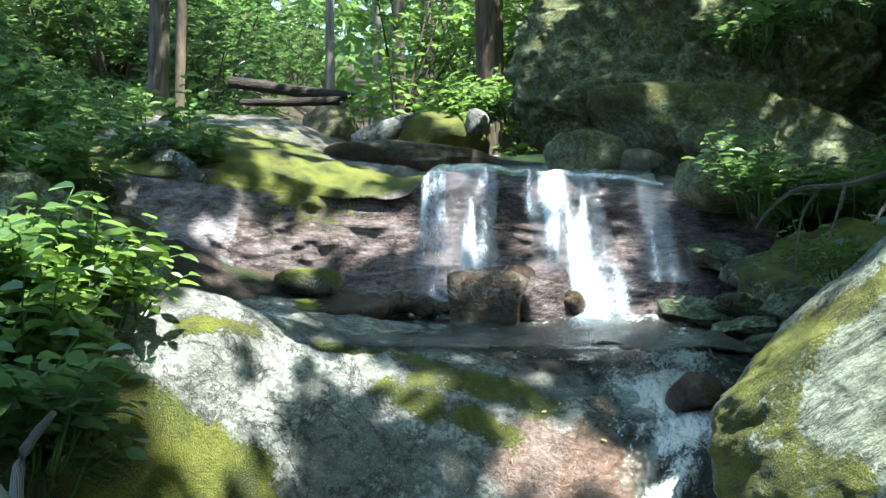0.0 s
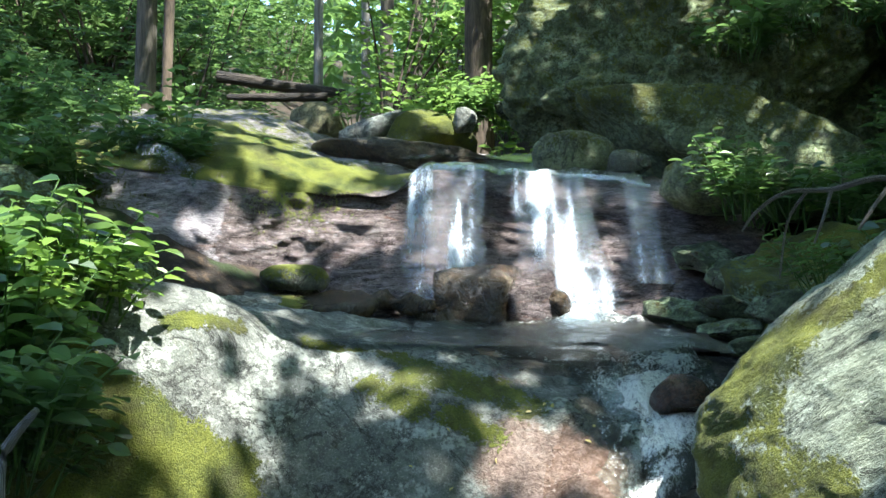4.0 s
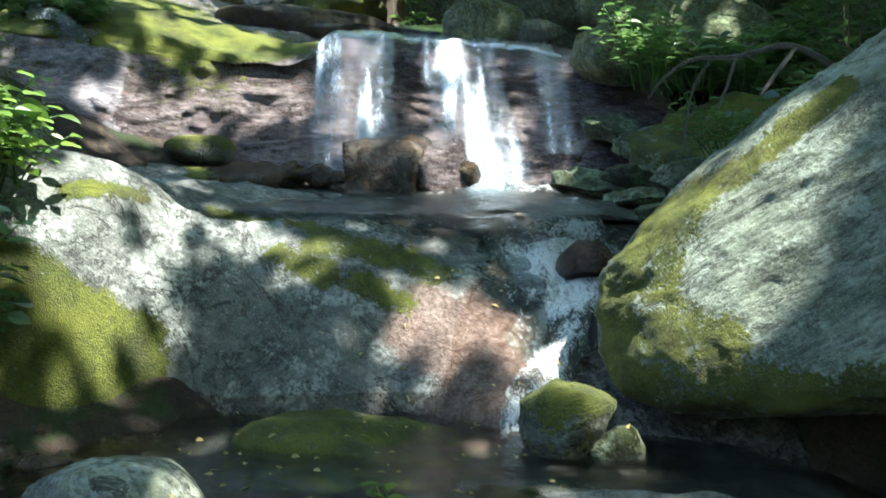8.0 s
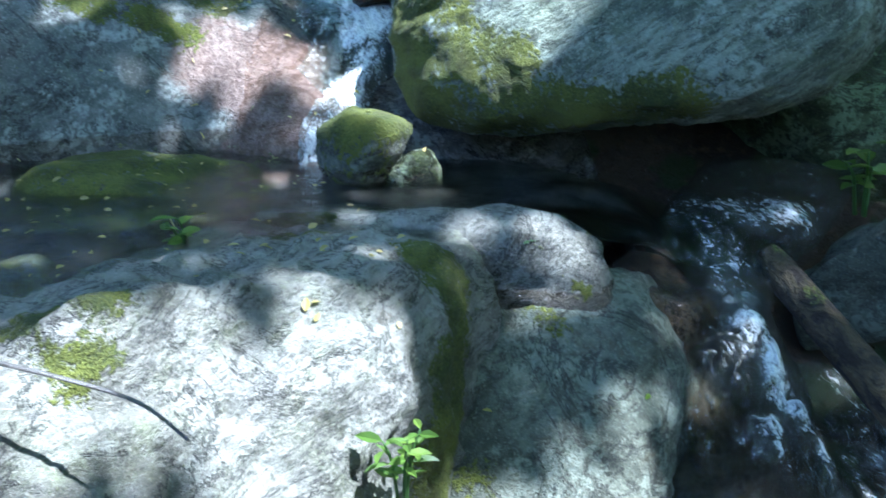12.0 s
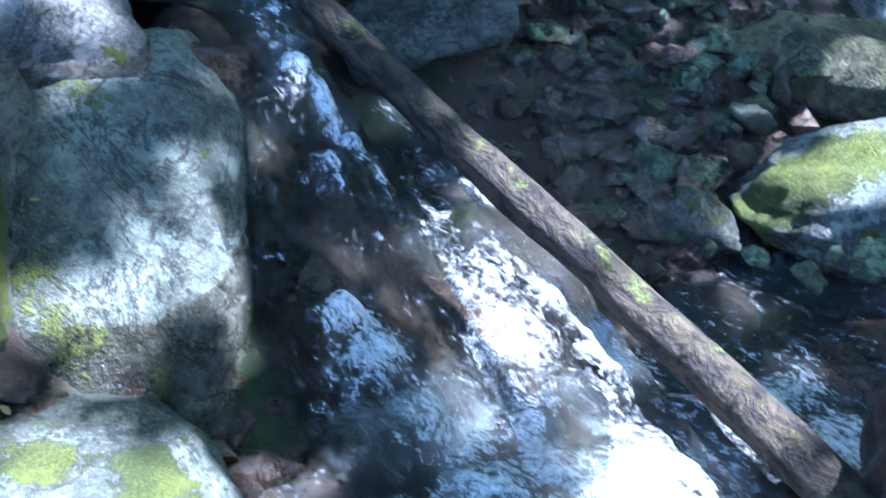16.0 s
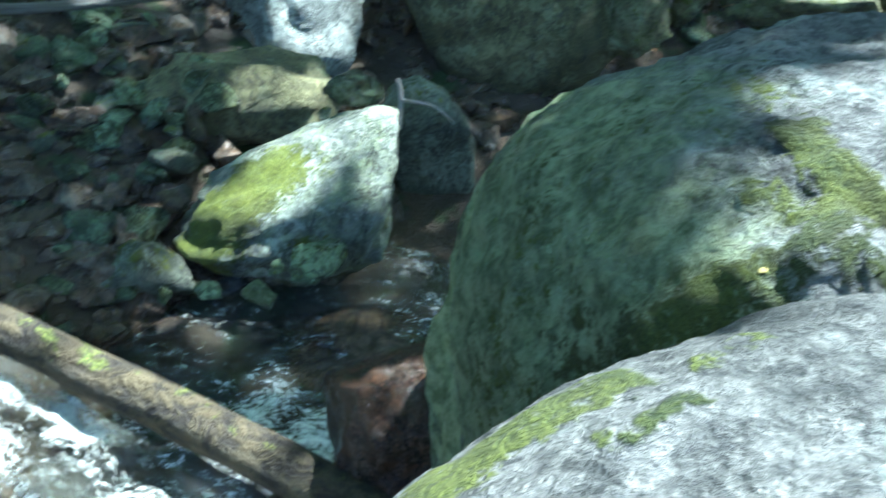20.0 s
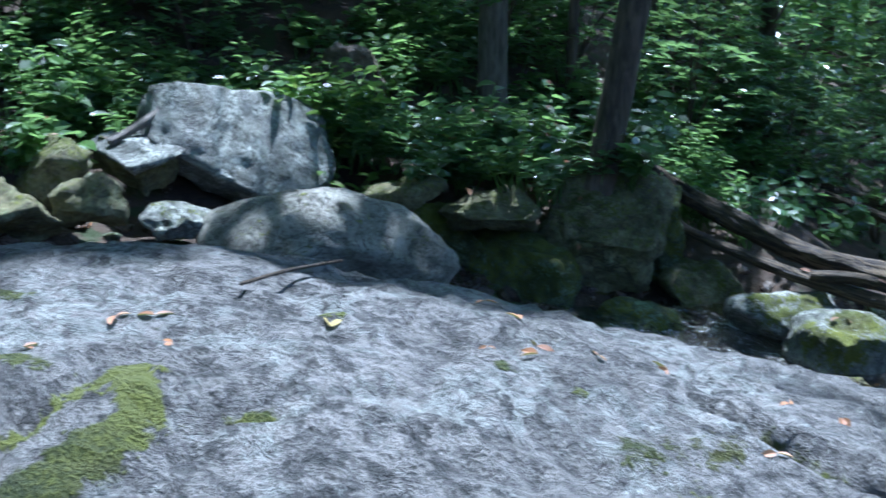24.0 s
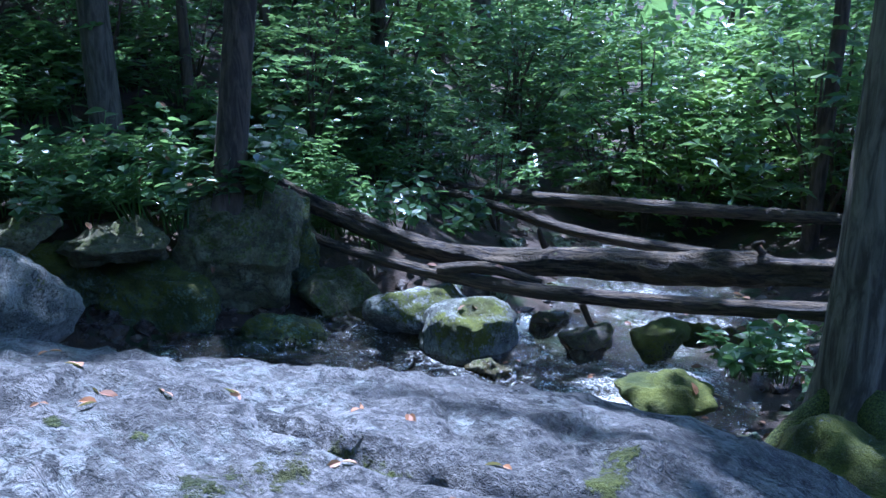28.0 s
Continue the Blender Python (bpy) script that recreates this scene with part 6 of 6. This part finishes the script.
log("fallen_pole", "slim grey-brown fallen log below the thick trunk", [(6.4, -4.55, -0.6), (5.98, -4.75, -0.72), (5.3, -5.0, -0.8), (4.57, -5.28, -0.82), (3.6, -5.55, -0.72), (2.63, -5.76, -0.56), (1.7, -6.0, -0.45)], [0.032, 0.04, 0.046, 0.052, 0.054, 0.056, 0.055], LOGWOOD, 704, rough=0.12,
    branches=[([(5.2, -5.02, -0.77), (4.9, -5.2, -0.72), (4.55, -5.4, -0.8)], [0.045, 0.045, 0.03]), ([(4.2, -5.42, -0.86), (4.15, -5.46, -1.0), (4.05, -5.5, -1.16)], [0.025, 0.02, 0.015])])
log("fallen_log", "long brown fallen log further downstream", [(8.8, -6.35, -0.66), (8.34, -6.59, -0.74), (6.96, -7.27, -0.95), (5.6, -7.78, -0.9), (4.27, -8.25, -0.82), (3.6, -8.5, -0.78)], [0.055, 0.06, 0.066, 0.066, 0.06, 0.05], LOGWOOD, 705,
    branches=[([(7.61, -6.9, -0.82), (7.1, -6.6, -0.9), (6.5, -6.2, -1.05)], [0.05, 0.05, 0.04])])
log("fallen_log", "pale-topped thin fallen log over the stream", [(7.1, -6.75, -0.84), (6.6, -6.9, -0.9), (5.5, -7.0, -0.98), (4.34, -7.2, -0.95), (3.9, -7.25, -0.93)], [0.035, 0.042, 0.05, 0.05, 0.045], LOGWOOD, 706)
# these two logs are darkened by colour to sit in shade
log("fallen_log", "dark fallen log lying across the upper bank", [(-2.9, 11.7, 4.12), (-2.68, 11.76, 4.1), (-2.1, 11.9, 4.04), (-1.45, 12.0, 3.98)], [0.07, 0.07, 0.065, 0.06], SHADED_LOGWOOD, 707)
log("fallen_log", "reddish fallen log below the dark one", [(-2.7, 11.4, 3.82), (-2.2, 11.5, 3.84), (-1.6, 11.6, 3.87)], [0.03, 0.05, 0.05], SHADED_LOGWOOD, 708)
log("fallen_log", "half-rotten dark log lying among the far plants", [(9.4, -0.6, 1.5), (9.7, -1.6, 1.35), (9.9, -2.8, 1.15)], [0.06, 0.07, 0.06], LOGWOOD, 709)
log("bare_root", "bare grey root arching over the mossy bank", [(1.24, 4.86, 1.96), (1.3, 4.82, 2.05), (1.42, 4.8, 2.13), (1.6, 4.75, 2.14), (1.85, 4.7, 2.18), (2.2, 4.75, 2.0)], [0.005, 0.008, 0.01, 0.012, 0.015, 0.016], ROOT, 711, "root",
    branches=[([(1.6, 4.75, 2.14), (1.55, 4.7, 2.02), (1.5, 4.68, 1.9)], [0.009, 0.007, 0.005]), ([(1.85, 4.7, 2.18), (1.72, 4.6, 2.05), (1.62, 4.5, 1.95)], [0.011, 0.009, 0.006]), ([(1.5, 4.78, 2.13), (1.44, 4.85, 2.0), (1.42, 4.9, 1.75)], [0.008, 0.006, 0.004])])
log("weathered_stub", "weathered grey splintered log standing beside the path", [(0.12, 1.0, 0.2), (-0.1, 1.18, 0.55), (-0.4, 1.42, 0.98), (-0.72, 1.68, 1.36)], [0.15, 0.14, 0.13, 0.1], GREYWOOD, 712, sides=20, rough=0.12, knots=0.2,
    branches=[([(-0.62, 1.72, 1.3), (-0.66, 1.8, 1.42), (-0.6, 1.78, 1.5)], [0.012, 0.01, 0.005])])
log("dry_twig", "pale dry twig curving over the rock", [(-0.42, 2.0, 0.9), (-0.3, 2.03, 0.86), (-0.15, 2.05, 0.79), (-0.02, 2.0, 0.75), (0.06, 1.9, 0.72)], [0.005, 0.005, 0.0045, 0.004, 0.003], TWIG, 713, "twig", sides=7, branches=[([(-0.42, 1.9, 0.92), (-0.3, 1.85, 0.84), (-0.2, 1.85, 0.78)], [0.005, 0.004, 0.003])])
log("dry_twig", "dead upright twig on the pointed rock", [(3.92, 1.62, -0.1), (3.96, 1.62, 0.02), (3.98, 1.64, 0.1)], [0.014, 0.012, 0.008], TWIG, 714, "twig", sides=7, branches=[([(3.95, 1.62, 0.02), (4.02, 1.5, -0.02), (4.05, 1.42, -0.1)], [0.008, 0.006, 0.004])])
log("dry_twig", "thin pale twig standing in the gravel", [(3.0, 2.55, -0.28), (2.98, 2.62, -0.14), (2.96, 2.7, -0.02)], [0.01, 0.008, 0.006], TWIG, 715, "twig", sides=7)
log("dry_stick", "thin dark stick lying on the great rock", [(2.02, -0.5, 0.975), (2.07, -0.6, 0.97), (2.11, -0.72, 0.96)], [0.004, 0.004, 0.003], LOGWOOD, 716, "stick", sides=7)
log("dry_stick", "dry pole leaning among the far stones", [(5.95, 0.85, -0.1), (6.1, 0.75, 0.15), (6.25, 0.65, 0.36)], [0.013, 0.012, 0.009], ROOT, 717, "stick", sides=8)
log("driftwood", "pale driftwood pieces on the bright boulder", [(7.12, -0.72, 0.1), (7.25, -0.98, 0.2), (7.35, -1.2, 0.3)], [0.025, 0.035, 0.032], ROOT, 718, "driftwood")
rock("rotten_stump", (8.5, -2.75, 0.16), (0.32, 0.28, 0.3), BROWN, "dark rotten upturned stump among the plants", 719, (0, 0, 20), 2.2, 9, 0.72, 0.14, 4, category="stump", moss_up=0.2)


# ---- water ----
def water_sheet(name, label, fn, us, vs, mat, froth=None, shadow=False, kind="structure"):
    v, f = sheet(fn, us, vs)
    fr = np.full(len(v), 0.5) if froth is None else froth(v)
    if froth:
        across, along = np.meshgrid(np.abs(2 * us - 1), np.abs(2 * vs - 1), indexing="ij")
        fr = fr - 0.5 * across.ravel() ** 4 - 0.3 * along.ravel() ** 12
    ob = put(name, mesh_of(name, v, f, mat, froth=fr))
    ob.visible_shadow = shadow
    return tagged(ob, label, "water", kind=kind)


def flat(x0, x1, y0, y1, z, amp=0.006, freq=3.0, slope=(0, 0)):
    def fn(u, v):
        x, y = x0 + (x1 - x0) * u, y0 + (y1 - y0) * v
        q = np.stack([x.ravel(), y.ravel(), 0 * x.ravel()], 1)
        return x, y, z + slope[0] * (x - x0) + slope[1] * (y - y0) + amp * fbm(q * freq, 3, 51).reshape(x.shape)
    return fn


def ribbon(points, widths, amp=0.015, seed=0, crown=0.02):
    pts, wid = np.array(points, float), np.array(widths, float)
    k = np.concatenate([[0], np.cumsum(np.linalg.norm(np.diff(pts, axis=0), axis=1))])
    k /= k[-1]

    def fn(u, v):
        c = [np.interp(v, k, pts[:, i]) for i in range(3)]
        dx, dy = np.interp(v + 0.02, k, pts[:, 0]) - np.interp(v - 0.02, k, pts[:, 0]), np.interp(v + 0.02, k, pts[:, 1]) - np.interp(v - 0.02, k, pts[:, 1])
        n = np.sqrt(dx * dx + dy * dy) + 1e-6
        w = np.interp(v, k, wid) * (u - 0.5)
        x, y = c[0] + w * dy / n, c[1] - w * dx / n
        q = np.stack([x.ravel(), y.ravel(), c[2].ravel()], 1)
        z = c[2] + crown * (1 - (2 * u - 1) ** 2) - 0.14 * smooth(0.82, 1.0, v) - 0.05 * smooth(0.8, 1.0, np.abs(2 * u - 1)) + amp * fbm(q * 6, 3, seed + 60).reshape(u.shape)
        return x, y, z
    return fn


L01 = np.linspace(0, 1, 60)


def spots(v, places):
    """Froth about the places (x, y, reach along x, reach along y, strength)."""
    f = np.zeros(len(v))
    for x, y, rx, ry, k in places:
        f = np.maximum(f, k * np.exp(-((v[:, 0] - x) / rx) ** 2 - ((v[:, 1] - y) / ry) ** 2))
    return f


def stream_sheet(name, label, fn, us, vs, mat, places=(), base=0.3, lift=0.0, streak=(3, 3, 3), edge=0.0):
    """A sheet of running water; froth gathers at the places, which also swell a little."""
    v, f = sheet(fn, us, vs)
    q = v * np.array(streak)
    fr = base + spots(v, places) + 0.13 * vnoise(q, 71) + 0.08 * vnoise(q * 2.7, 72)
    v[:, 2] += lift * spots(v, places) * (1 + 0.5 * fbm(v * 9, 3, 73))
    across = np.repeat(np.abs(2 * us - 1), len(vs))
    fr -= edge * across ** 4
    ob = put(name, mesh_of(name, v, f, mat, froth=fr))
    ob.visible_shadow = False
    return tagged(ob, label, "water", kind="structure")


water_sheet("pool_water", "clear shallow pool with faint ripples between the rocks", ribbon([(-2.0, 3.7, 0.655), (-0.6, 3.7, 0.655), (0.3, 3.6, 0.655), (1.1, 3.55, 0.65), (1.6, 3.5, 0.62), (1.95, 3.4, 0.58)], [2.2, 2.1, 1.7, 1.0, 0.7, 0.5], 0.006, 1, 0.0), np.linspace(0, 1, 50), np.linspace(0, 1, 110), WATER)
stream_sheet("brink_water", "smooth water sliding over the ledge to the fall", lambda u, v: [a + b for a, b in zip(ledge_surface(u, v), (0, -0.02, 0.035 - 0.06 * smooth(-0.25, -0.46, u)))], np.linspace(-0.46, 1.2, 80), np.linspace(0.1, 0.515, 60), RAPID, [(0.3, 7.2, 0.5, 0.2, 0.15)])
stream_sheet("shelf_water", "thin dark water spreading over the shelf below the fall", flat(-0.75, 1.25, 4.95, 6.75, 1.43, 0.02, 5, (0.0, 0.055)), np.linspace(0, 1, 120), np.linspace(0, 1, 110), RAPID,
             [(0.72, 6.36, 0.4, 0.14, 0.62), (0.95, 6.2, 0.3, 0.12, 0.5), (-0.1, 6.52, 0.3, 0.1, 0.55), (0.45, 6.42, 0.35, 0.12, 0.6), (1.02, 5.55, 0.1, 0.18, 0.35)], 0.27, 0.1, (5, 5, 3))
stream_sheet("lower_water", "fast clear water with white riffles in the lower stream", flat(0.45, 3.6, 0.3, 2.75, -0.5, 0.03, 4.2, (0.0, 0.035)), np.linspace(0, 1, 190), np.linspace(0, 1, 170), RUSH,
             [(1.87, 1.5, 0.24, 0.2, 0.66), (1.69, 1.26, 0.24, 0.2, 0.66), (1.75, 1.7, 0.12, 0.14, 0.5), (1.5, 1.1, 0.2, 0.15, 0.5), (1.53, 1.75, 0.12, 0.14, 0.6), (1.35, 1.75, 0.15, 0.1, 0.35), (1.6, 1.9, 0.12, 0.1, 0.5), (1.47, 2.14, 0.14, 0.12, 0.5), (2.46, 1.5, 0.16, 0.1, 0.55), (2.38, 1.3, 0.14, 0.14, 0.55), (2.3, 1.6, 0.12, 0.08, 0.42), (2.83, 1.2, 0.2, 0.07, 0.4), (2.1, 1.1, 0.1, 0.1, 0.25), (2.2, 1.95, 0.1, 0.12, 0.3)], 0.38, 0.05, (6, 4, 3))
DOWN = [(3.0, 1.0, -0.46), (3.9, 0.2, -0.6), (4.6, -1.2, -0.8), (5.25, -2.8, -1.02), (5.0, -4.2, -1.16), (4.0, -5.1, -1.2), (4.3, -6.6, -1.36), (5.6, -8.0, -1.5), (6.6, -9.4, -1.66)]
stream_sheet("downstream_water", "shallow sparkling stream running away between stones", ribbon(DOWN, [1.3, 1.4, 1.6, 1.8, 2.2, 2.4, 1.8, 1.4, 0.8], 0.025, 2, 0.0), np.linspace(0, 1, 50), np.linspace(0, 1, 420), RAPID,
             [(3.6, -5.0, 0.3, 0.35, 0.4), (3.5, -5.7, 0.25, 0.3, 0.45), (5.45, -4.6, 0.08, 0.1, 0.45), (3.9, -6.6, 0.3, 0.3, 0.4), (4.6, -7.2, 0.3, 0.2, 0.35), (4.6, -4.5, 0.3, 0.2, 0.2), (4.2, -5.4, 0.25, 0.2, 0.3)], 0.42, 0.04, (5, 5, 3))
stream_sheet("upper_water", "quiet water above the ledge", ribbon([(0.2, 8.2, 2.72), (-0.6, 9.4, 2.9), (-1.2, 11.6, 3.25), (-1.6, 14.5, 3.85)], [1.2, 1.1, 0.9, 0.8], 0.01, 3, 0.0), np.linspace(0, 1, 16), L01, RAPID)


def fall(name, label, u0, u1, sway, seed, out=0.07, top=0.49, foot=1.0, strands=16, full=0.42):
    """A curtain of falling water with strands before it."""
    thing_ = thing(name, label, "waterfall")

    def curtain(a, b, gap, s):
        def fn(u, v):
            w = a + (b - a) * u
            d = np.clip((v - 0.5) / 0.5, 0, 1)
            x, y, z = ledge_surface(w, np.clip(v, 0, 1))
            ly, lz = lip_line(w)
            y_free = ly - 0.06 - 0.56 * d ** 0.9 - gap
            y = np.where(v > 0.5, np.minimum(y - 0.015, y_free), y) - 0.01
            q = np.stack([w.ravel() * 16, d.ravel() * 1.6, 0 * w.ravel() + s], 1)
            y = y - 0.035 * fbm(q, 3, s).reshape(u.shape) * smooth(0, 0.2, d)
            x = x + sway * d * (0.35 + u) + 0.02 * fbm(q * 0.5, 2, s + 4).reshape(u.shape) * d
            return x, y, z + 0.03 * (1 - smooth(0, 0.15, d))
        return fn
    for k, (a, b, gap, n, lift) in enumerate([(u0, u1, 0.0, 70, 0.0)] + [(u0 + (u1 - u0) * (i + 0.15) / strands, u0 + (u1 - u0) * (i + 0.15 + 1.3 + 0.6 * math.sin(i * 3)) / strands, out * (0.5 + 0.5 * math.sin(i * 2.3)), 8, 0.06) for i in range(strands)]):
        v, f = sheet(curtain(a, b, gap * 0.6, seed + k), np.linspace(0, 1, n), np.linspace(top, foot, 70))
        d = (lip_line(v[:, 0])[1] - v[:, 2]) / 1.1
        edge = np.tile(np.abs(np.linspace(-1, 1, n))[:, None], (1, 70)).ravel()
        fr = full + lift + 0.16 * np.clip(d, 0, 1) - 0.4 * edge ** 2.5 + 0.34 * vnoise(np.stack([v[:, 0] * 8, d * 1.3, 0 * d + seed], 1), seed) + 0.2 * vnoise(np.stack([v[:, 0] * 22, d * 2.5, 0 * d + seed], 1), seed + 1)
        put("water_curtain" if k == 0 else "water_strand", mesh_of("water", v, f, FALL, froth=fr), thing_).visible_shadow = False
    return thing_


fall("waterfall", "white curtain of water falling over the ledge", -0.4, 0.1, 0.05, 801, strands=7)
fall("waterfall", "broad white curtain of water spreading as it falls", 0.3, 0.78, 0.2, 821, strands=9)
fall("waterfall", "thin side fall in the shade", 1.02, 1.16, 0.14, 841, foot=0.82, strands=3, full=0.3)


def on_slab(points, up=0.03):
    return [(x, y, float(slab_height(np.array([[x]]), np.array([[y]]))[0, 0]) + up) for x, y in points]


stream_sheet("chute_water", "white water tumbling down the chute beside the boulder", ribbon(on_slab([(1.12, 5.9), (1.04, 5.6), (0.92, 5.35), (0.84, 5.08), (0.86, 4.84), (0.84, 4.62), (0.77, 4.45), (0.67, 4.28), (0.62, 4.1), (0.6, 3.9)]), [0.3, 0.4, 0.76, 0.78, 0.5, 0.36, 0.28, 0.25, 0.28, 0.3], 0.035, 5, 0.03), np.linspace(0, 1, 70), np.linspace(0, 1, 200), CASCADE,
             [(1.04, 5.4, 0.1, 0.16, 0.6), (0.8, 4.97, 0.22, 0.18, 0.62), (0.9, 4.75, 0.15, 0.12, 0.62), (0.79, 4.59, 0.12, 0.09, 0.58), (0.82, 4.39, 0.06, 0.1, 0.45), (0.72, 4.3, 0.09, 0.08, 0.45), (0.6, 4.02, 0.12, 0.09, 0.7), (0.95, 5.1, 0.12, 0.12, 0.6)], 0.62, 0.05, (7, 5, 3), 0.3)
stream_sheet("film_water", "thin film of water sliding down the dark slab", ribbon(on_slab([(0.4, 5.7), (0.5, 5.2), (0.6, 4.8), (0.58, 4.4), (0.55, 4.05)], 0.012), [0.8, 0.6, 0.4, 0.3, 0.25], 0.006, 6, 0.0), np.linspace(0, 1, 60), np.linspace(0, 1, 90), CASCADE, [(0.68, 5.04, 0.14, 0.16, 0.55), (0.75, 5.4, 0.1, 0.14, 0.4)], 0.38)
stream_sheet("gap_water", "water pouring from under the boulder", ribbon([(2.3, 3.75, 0.58), (2.05, 3.5, 0.54), (1.8, 3.25, 0.5), (1.7, 3.05, 0.36), (1.66, 2.85, 0.2)], [0.6, 0.6, 0.5, 0.3, 0.24], 0.03, 7, 0.03), np.linspace(0, 1, 50), np.linspace(0, 1, 120), RUSH, [(2.07, 3.3, 0.14, 0.1, 0.55), (1.9, 3.42, 0.12, 0.08, 0.35), (1.75, 3.12, 0.08, 0.1, 0.35)], 0.34, 0.03, (5, 5, 5), 0.2)
stream_sheet("chute_water", "streaked white water in the narrow lower chute", ribbon([(1.68, 3.02, 0.36), (1.64, 2.8, 0.17), (1.58, 2.55, -0.02), (1.54, 2.38, -0.2), (1.55, 2.15, -0.36), (1.62, 1.8, -0.43)], [0.34, 0.46, 0.56, 0.62, 0.66, 0.75], 0.04, 8, 0.06), np.linspace(0, 1, 70), np.linspace(0, 1, 200), RUSH,
             [(1.7, 2.86, 0.05, 0.06, 0.9), (1.73, 2.76, 0.04, 0.06, 0.8), (1.76, 2.66, 0.03, 0.06, 0.6), (1.64, 2.6, 0.035, 0.1, 0.5), (1.78, 2.54, 0.025, 0.1, 0.4), (1.48, 2.29, 0.09, 0.06, 0.9), (1.46, 2.17, 0.12, 0.1, 0.7), (1.51, 1.98, 0.11, 0.14, 0.5)], 0.3, 0.09, (9, 4, 3), 0.2)
stream_sheet("chute_water", "rippled sunlit water sliding under the log", ribbon([(2.1, 3.1, 0.02), (2.08, 2.7, -0.06), (2.04, 2.3, -0.18), (1.98, 1.9, -0.34), (1.9, 1.55, -0.43)], [0.34, 0.42, 0.46, 0.5, 0.55], 0.04, 9, 0.05), np.linspace(0, 1, 70), np.linspace(0, 1, 180), RUSH,
             [(2.02, 2.5, 0.1, 0.16, 0.2), (1.9, 2.22, 0.12, 0.12, 0.35), (1.86, 2.03, 0.1, 0.12, 0.42), (2.12, 1.9, 0.1, 0.1, 0.55), (2.06, 2.1, 0.08, 0.1, 0.45), (1.75, 1.83, 0.1, 0.1, 0.45)], 0.38, 0.03, (9, 4, 3), 0.0)
stream_sheet("side_water", "small white cascade on the mossy upper ledge", ribbon([(-2.5, 8.15, 2.97), (-2.25, 7.4, 2.83), (-2.11, 6.98, 2.69), (-2.03, 6.83, 2.6), (-1.86, 6.8, 2.56), (-1.75, 6.8, 2.52), (-1.68, 6.78, 2.42)], [0.14, 0.18, 0.24, 0.26, 0.24, 0.2, 0.16], 0.03, 10, 0.03), np.linspace(0, 1, 24), np.linspace(0, 1, 60), CASCADE, (), 0.55)


# ---- fallen leaves ----
bpy.context.view_layer.update()
DEPS = bpy.context.evaluated_depsgraph_get()


def drop_on(x, y, z):
    hit, place, normal, _, ob, _ = scene.ray_cast(DEPS, Vector((x, y, z)), Vector((0, 0, -1)))
    return (place, normal) if hit else (None, None)


def litter(name, label, spots, mat, size, seed, count, top):
    rng = np.random.RandomState(seed)
    at, out = [], []
    for _ in range(count):
        x, y, r = spots[rng.randint(len(spots))]
        px, py = x + rng.normal() * r, y + rng.normal() * r
        p, n = drop_on(px, py, top)
        if p is None or n.z < 0.3:
            continue
        side = Vector(rng.normal(size=3)).cross(n).normalized()
        at.append(p + n * 0.006)
        out.append(side + 0.08 * n)
    tagged(put(name, leaves_mesh(name, np.array(at), np.array(out), size, 0.55, mat, rng, LEAF8, 0.0)), label, "leaves", kind="stuff")


litter("leaf_litter", "fallen yellow leaves strewn over pool and slab", [(0.0, 3.7, 0.35), (-0.5, 3.5, 0.3), (0.3, 4.3, 0.3), (0.2, 2.9, 0.35)], YELLOW_LEAF, 0.03, 951, 120, 2.4)
litter("leaf_litter", "dry brown leaves on the ground between stones", [(6.3, 0.5, 0.7), (6.8, -3.6, 0.4), (4.2, -5.5, 0.8), (2.7, -5.2, 0.3)], DRY_LEAF, 0.07, 952, 170, 2.4)
RNG = np.random.RandomState(961)
for i, (x, y, size, mat) in enumerate([(1.96, -0.34, 0.070, DRY_LEAF), (1.86, -0.35, 0.050, DRY_LEAF), (1.90, -0.13, 0.060, DRY_LEAF), (1.72, -0.85, 0.045, DRY_LEAF), (1.81, -0.96, 0.08, DRY_LEAF), (1.62, -1.15, 0.09, DRY_LEAF), (1.73, -0.95, 0.060, DRY_LEAF), (1.66, -1.03, 0.045, DRY_LEAF), (1.98, -0.28, 0.070, DRY_LEAF), (1.33, -1.14, 0.06, DRY_LEAF), (2.0, -0.98, 0.06, DRY_LEAF), (1.15, -1.21, 0.045, DRY_LEAF), (1.67, -0.92, 0.070, DRY_LEAF), (1.2, -1.36, 0.06, DRY_LEAF), (1.47, -1.29, 0.045, DRY_LEAF), (1.41, -1.35, 0.070, DRY_LEAF),
                                       (1.83, -0.61, 0.075, YELLOW_LEAF), (1.52, 0.09, 0.03, YELLOW_LEAF), (2.2, -1.35, 0.05, DRY_LEAF), (1.3, 2.7, 0.06, LEAF_FRESH), (1.02, 2.95, 0.05, LEAF_BLUE)]):
    p, n = drop_on(x, y, 2.4)
    if p is None:
        continue
    n = (n + Vector((0, 0, 2))).normalized()
    q = RNG.normal(size=(2, 3)) * np.array((1, 1, 0.05))
    me = leaves_mesh("fallen_leaf", np.zeros((2, 3)), q, size * 0.5, 0.5, mat, RNG, LEAF8, 0.0)
    tagged(put("fallen_leaf", me, m=Matrix.Translation(p + n * 0.004) @ n.to_track_quat("Z", "Y").to_matrix().to_4x4()), "curled dry fallen leaf lying on the rock" if mat is DRY_LEAF else "fresh fallen leaf lying on the rock", "leaf", "fallen leaves on the rocks")
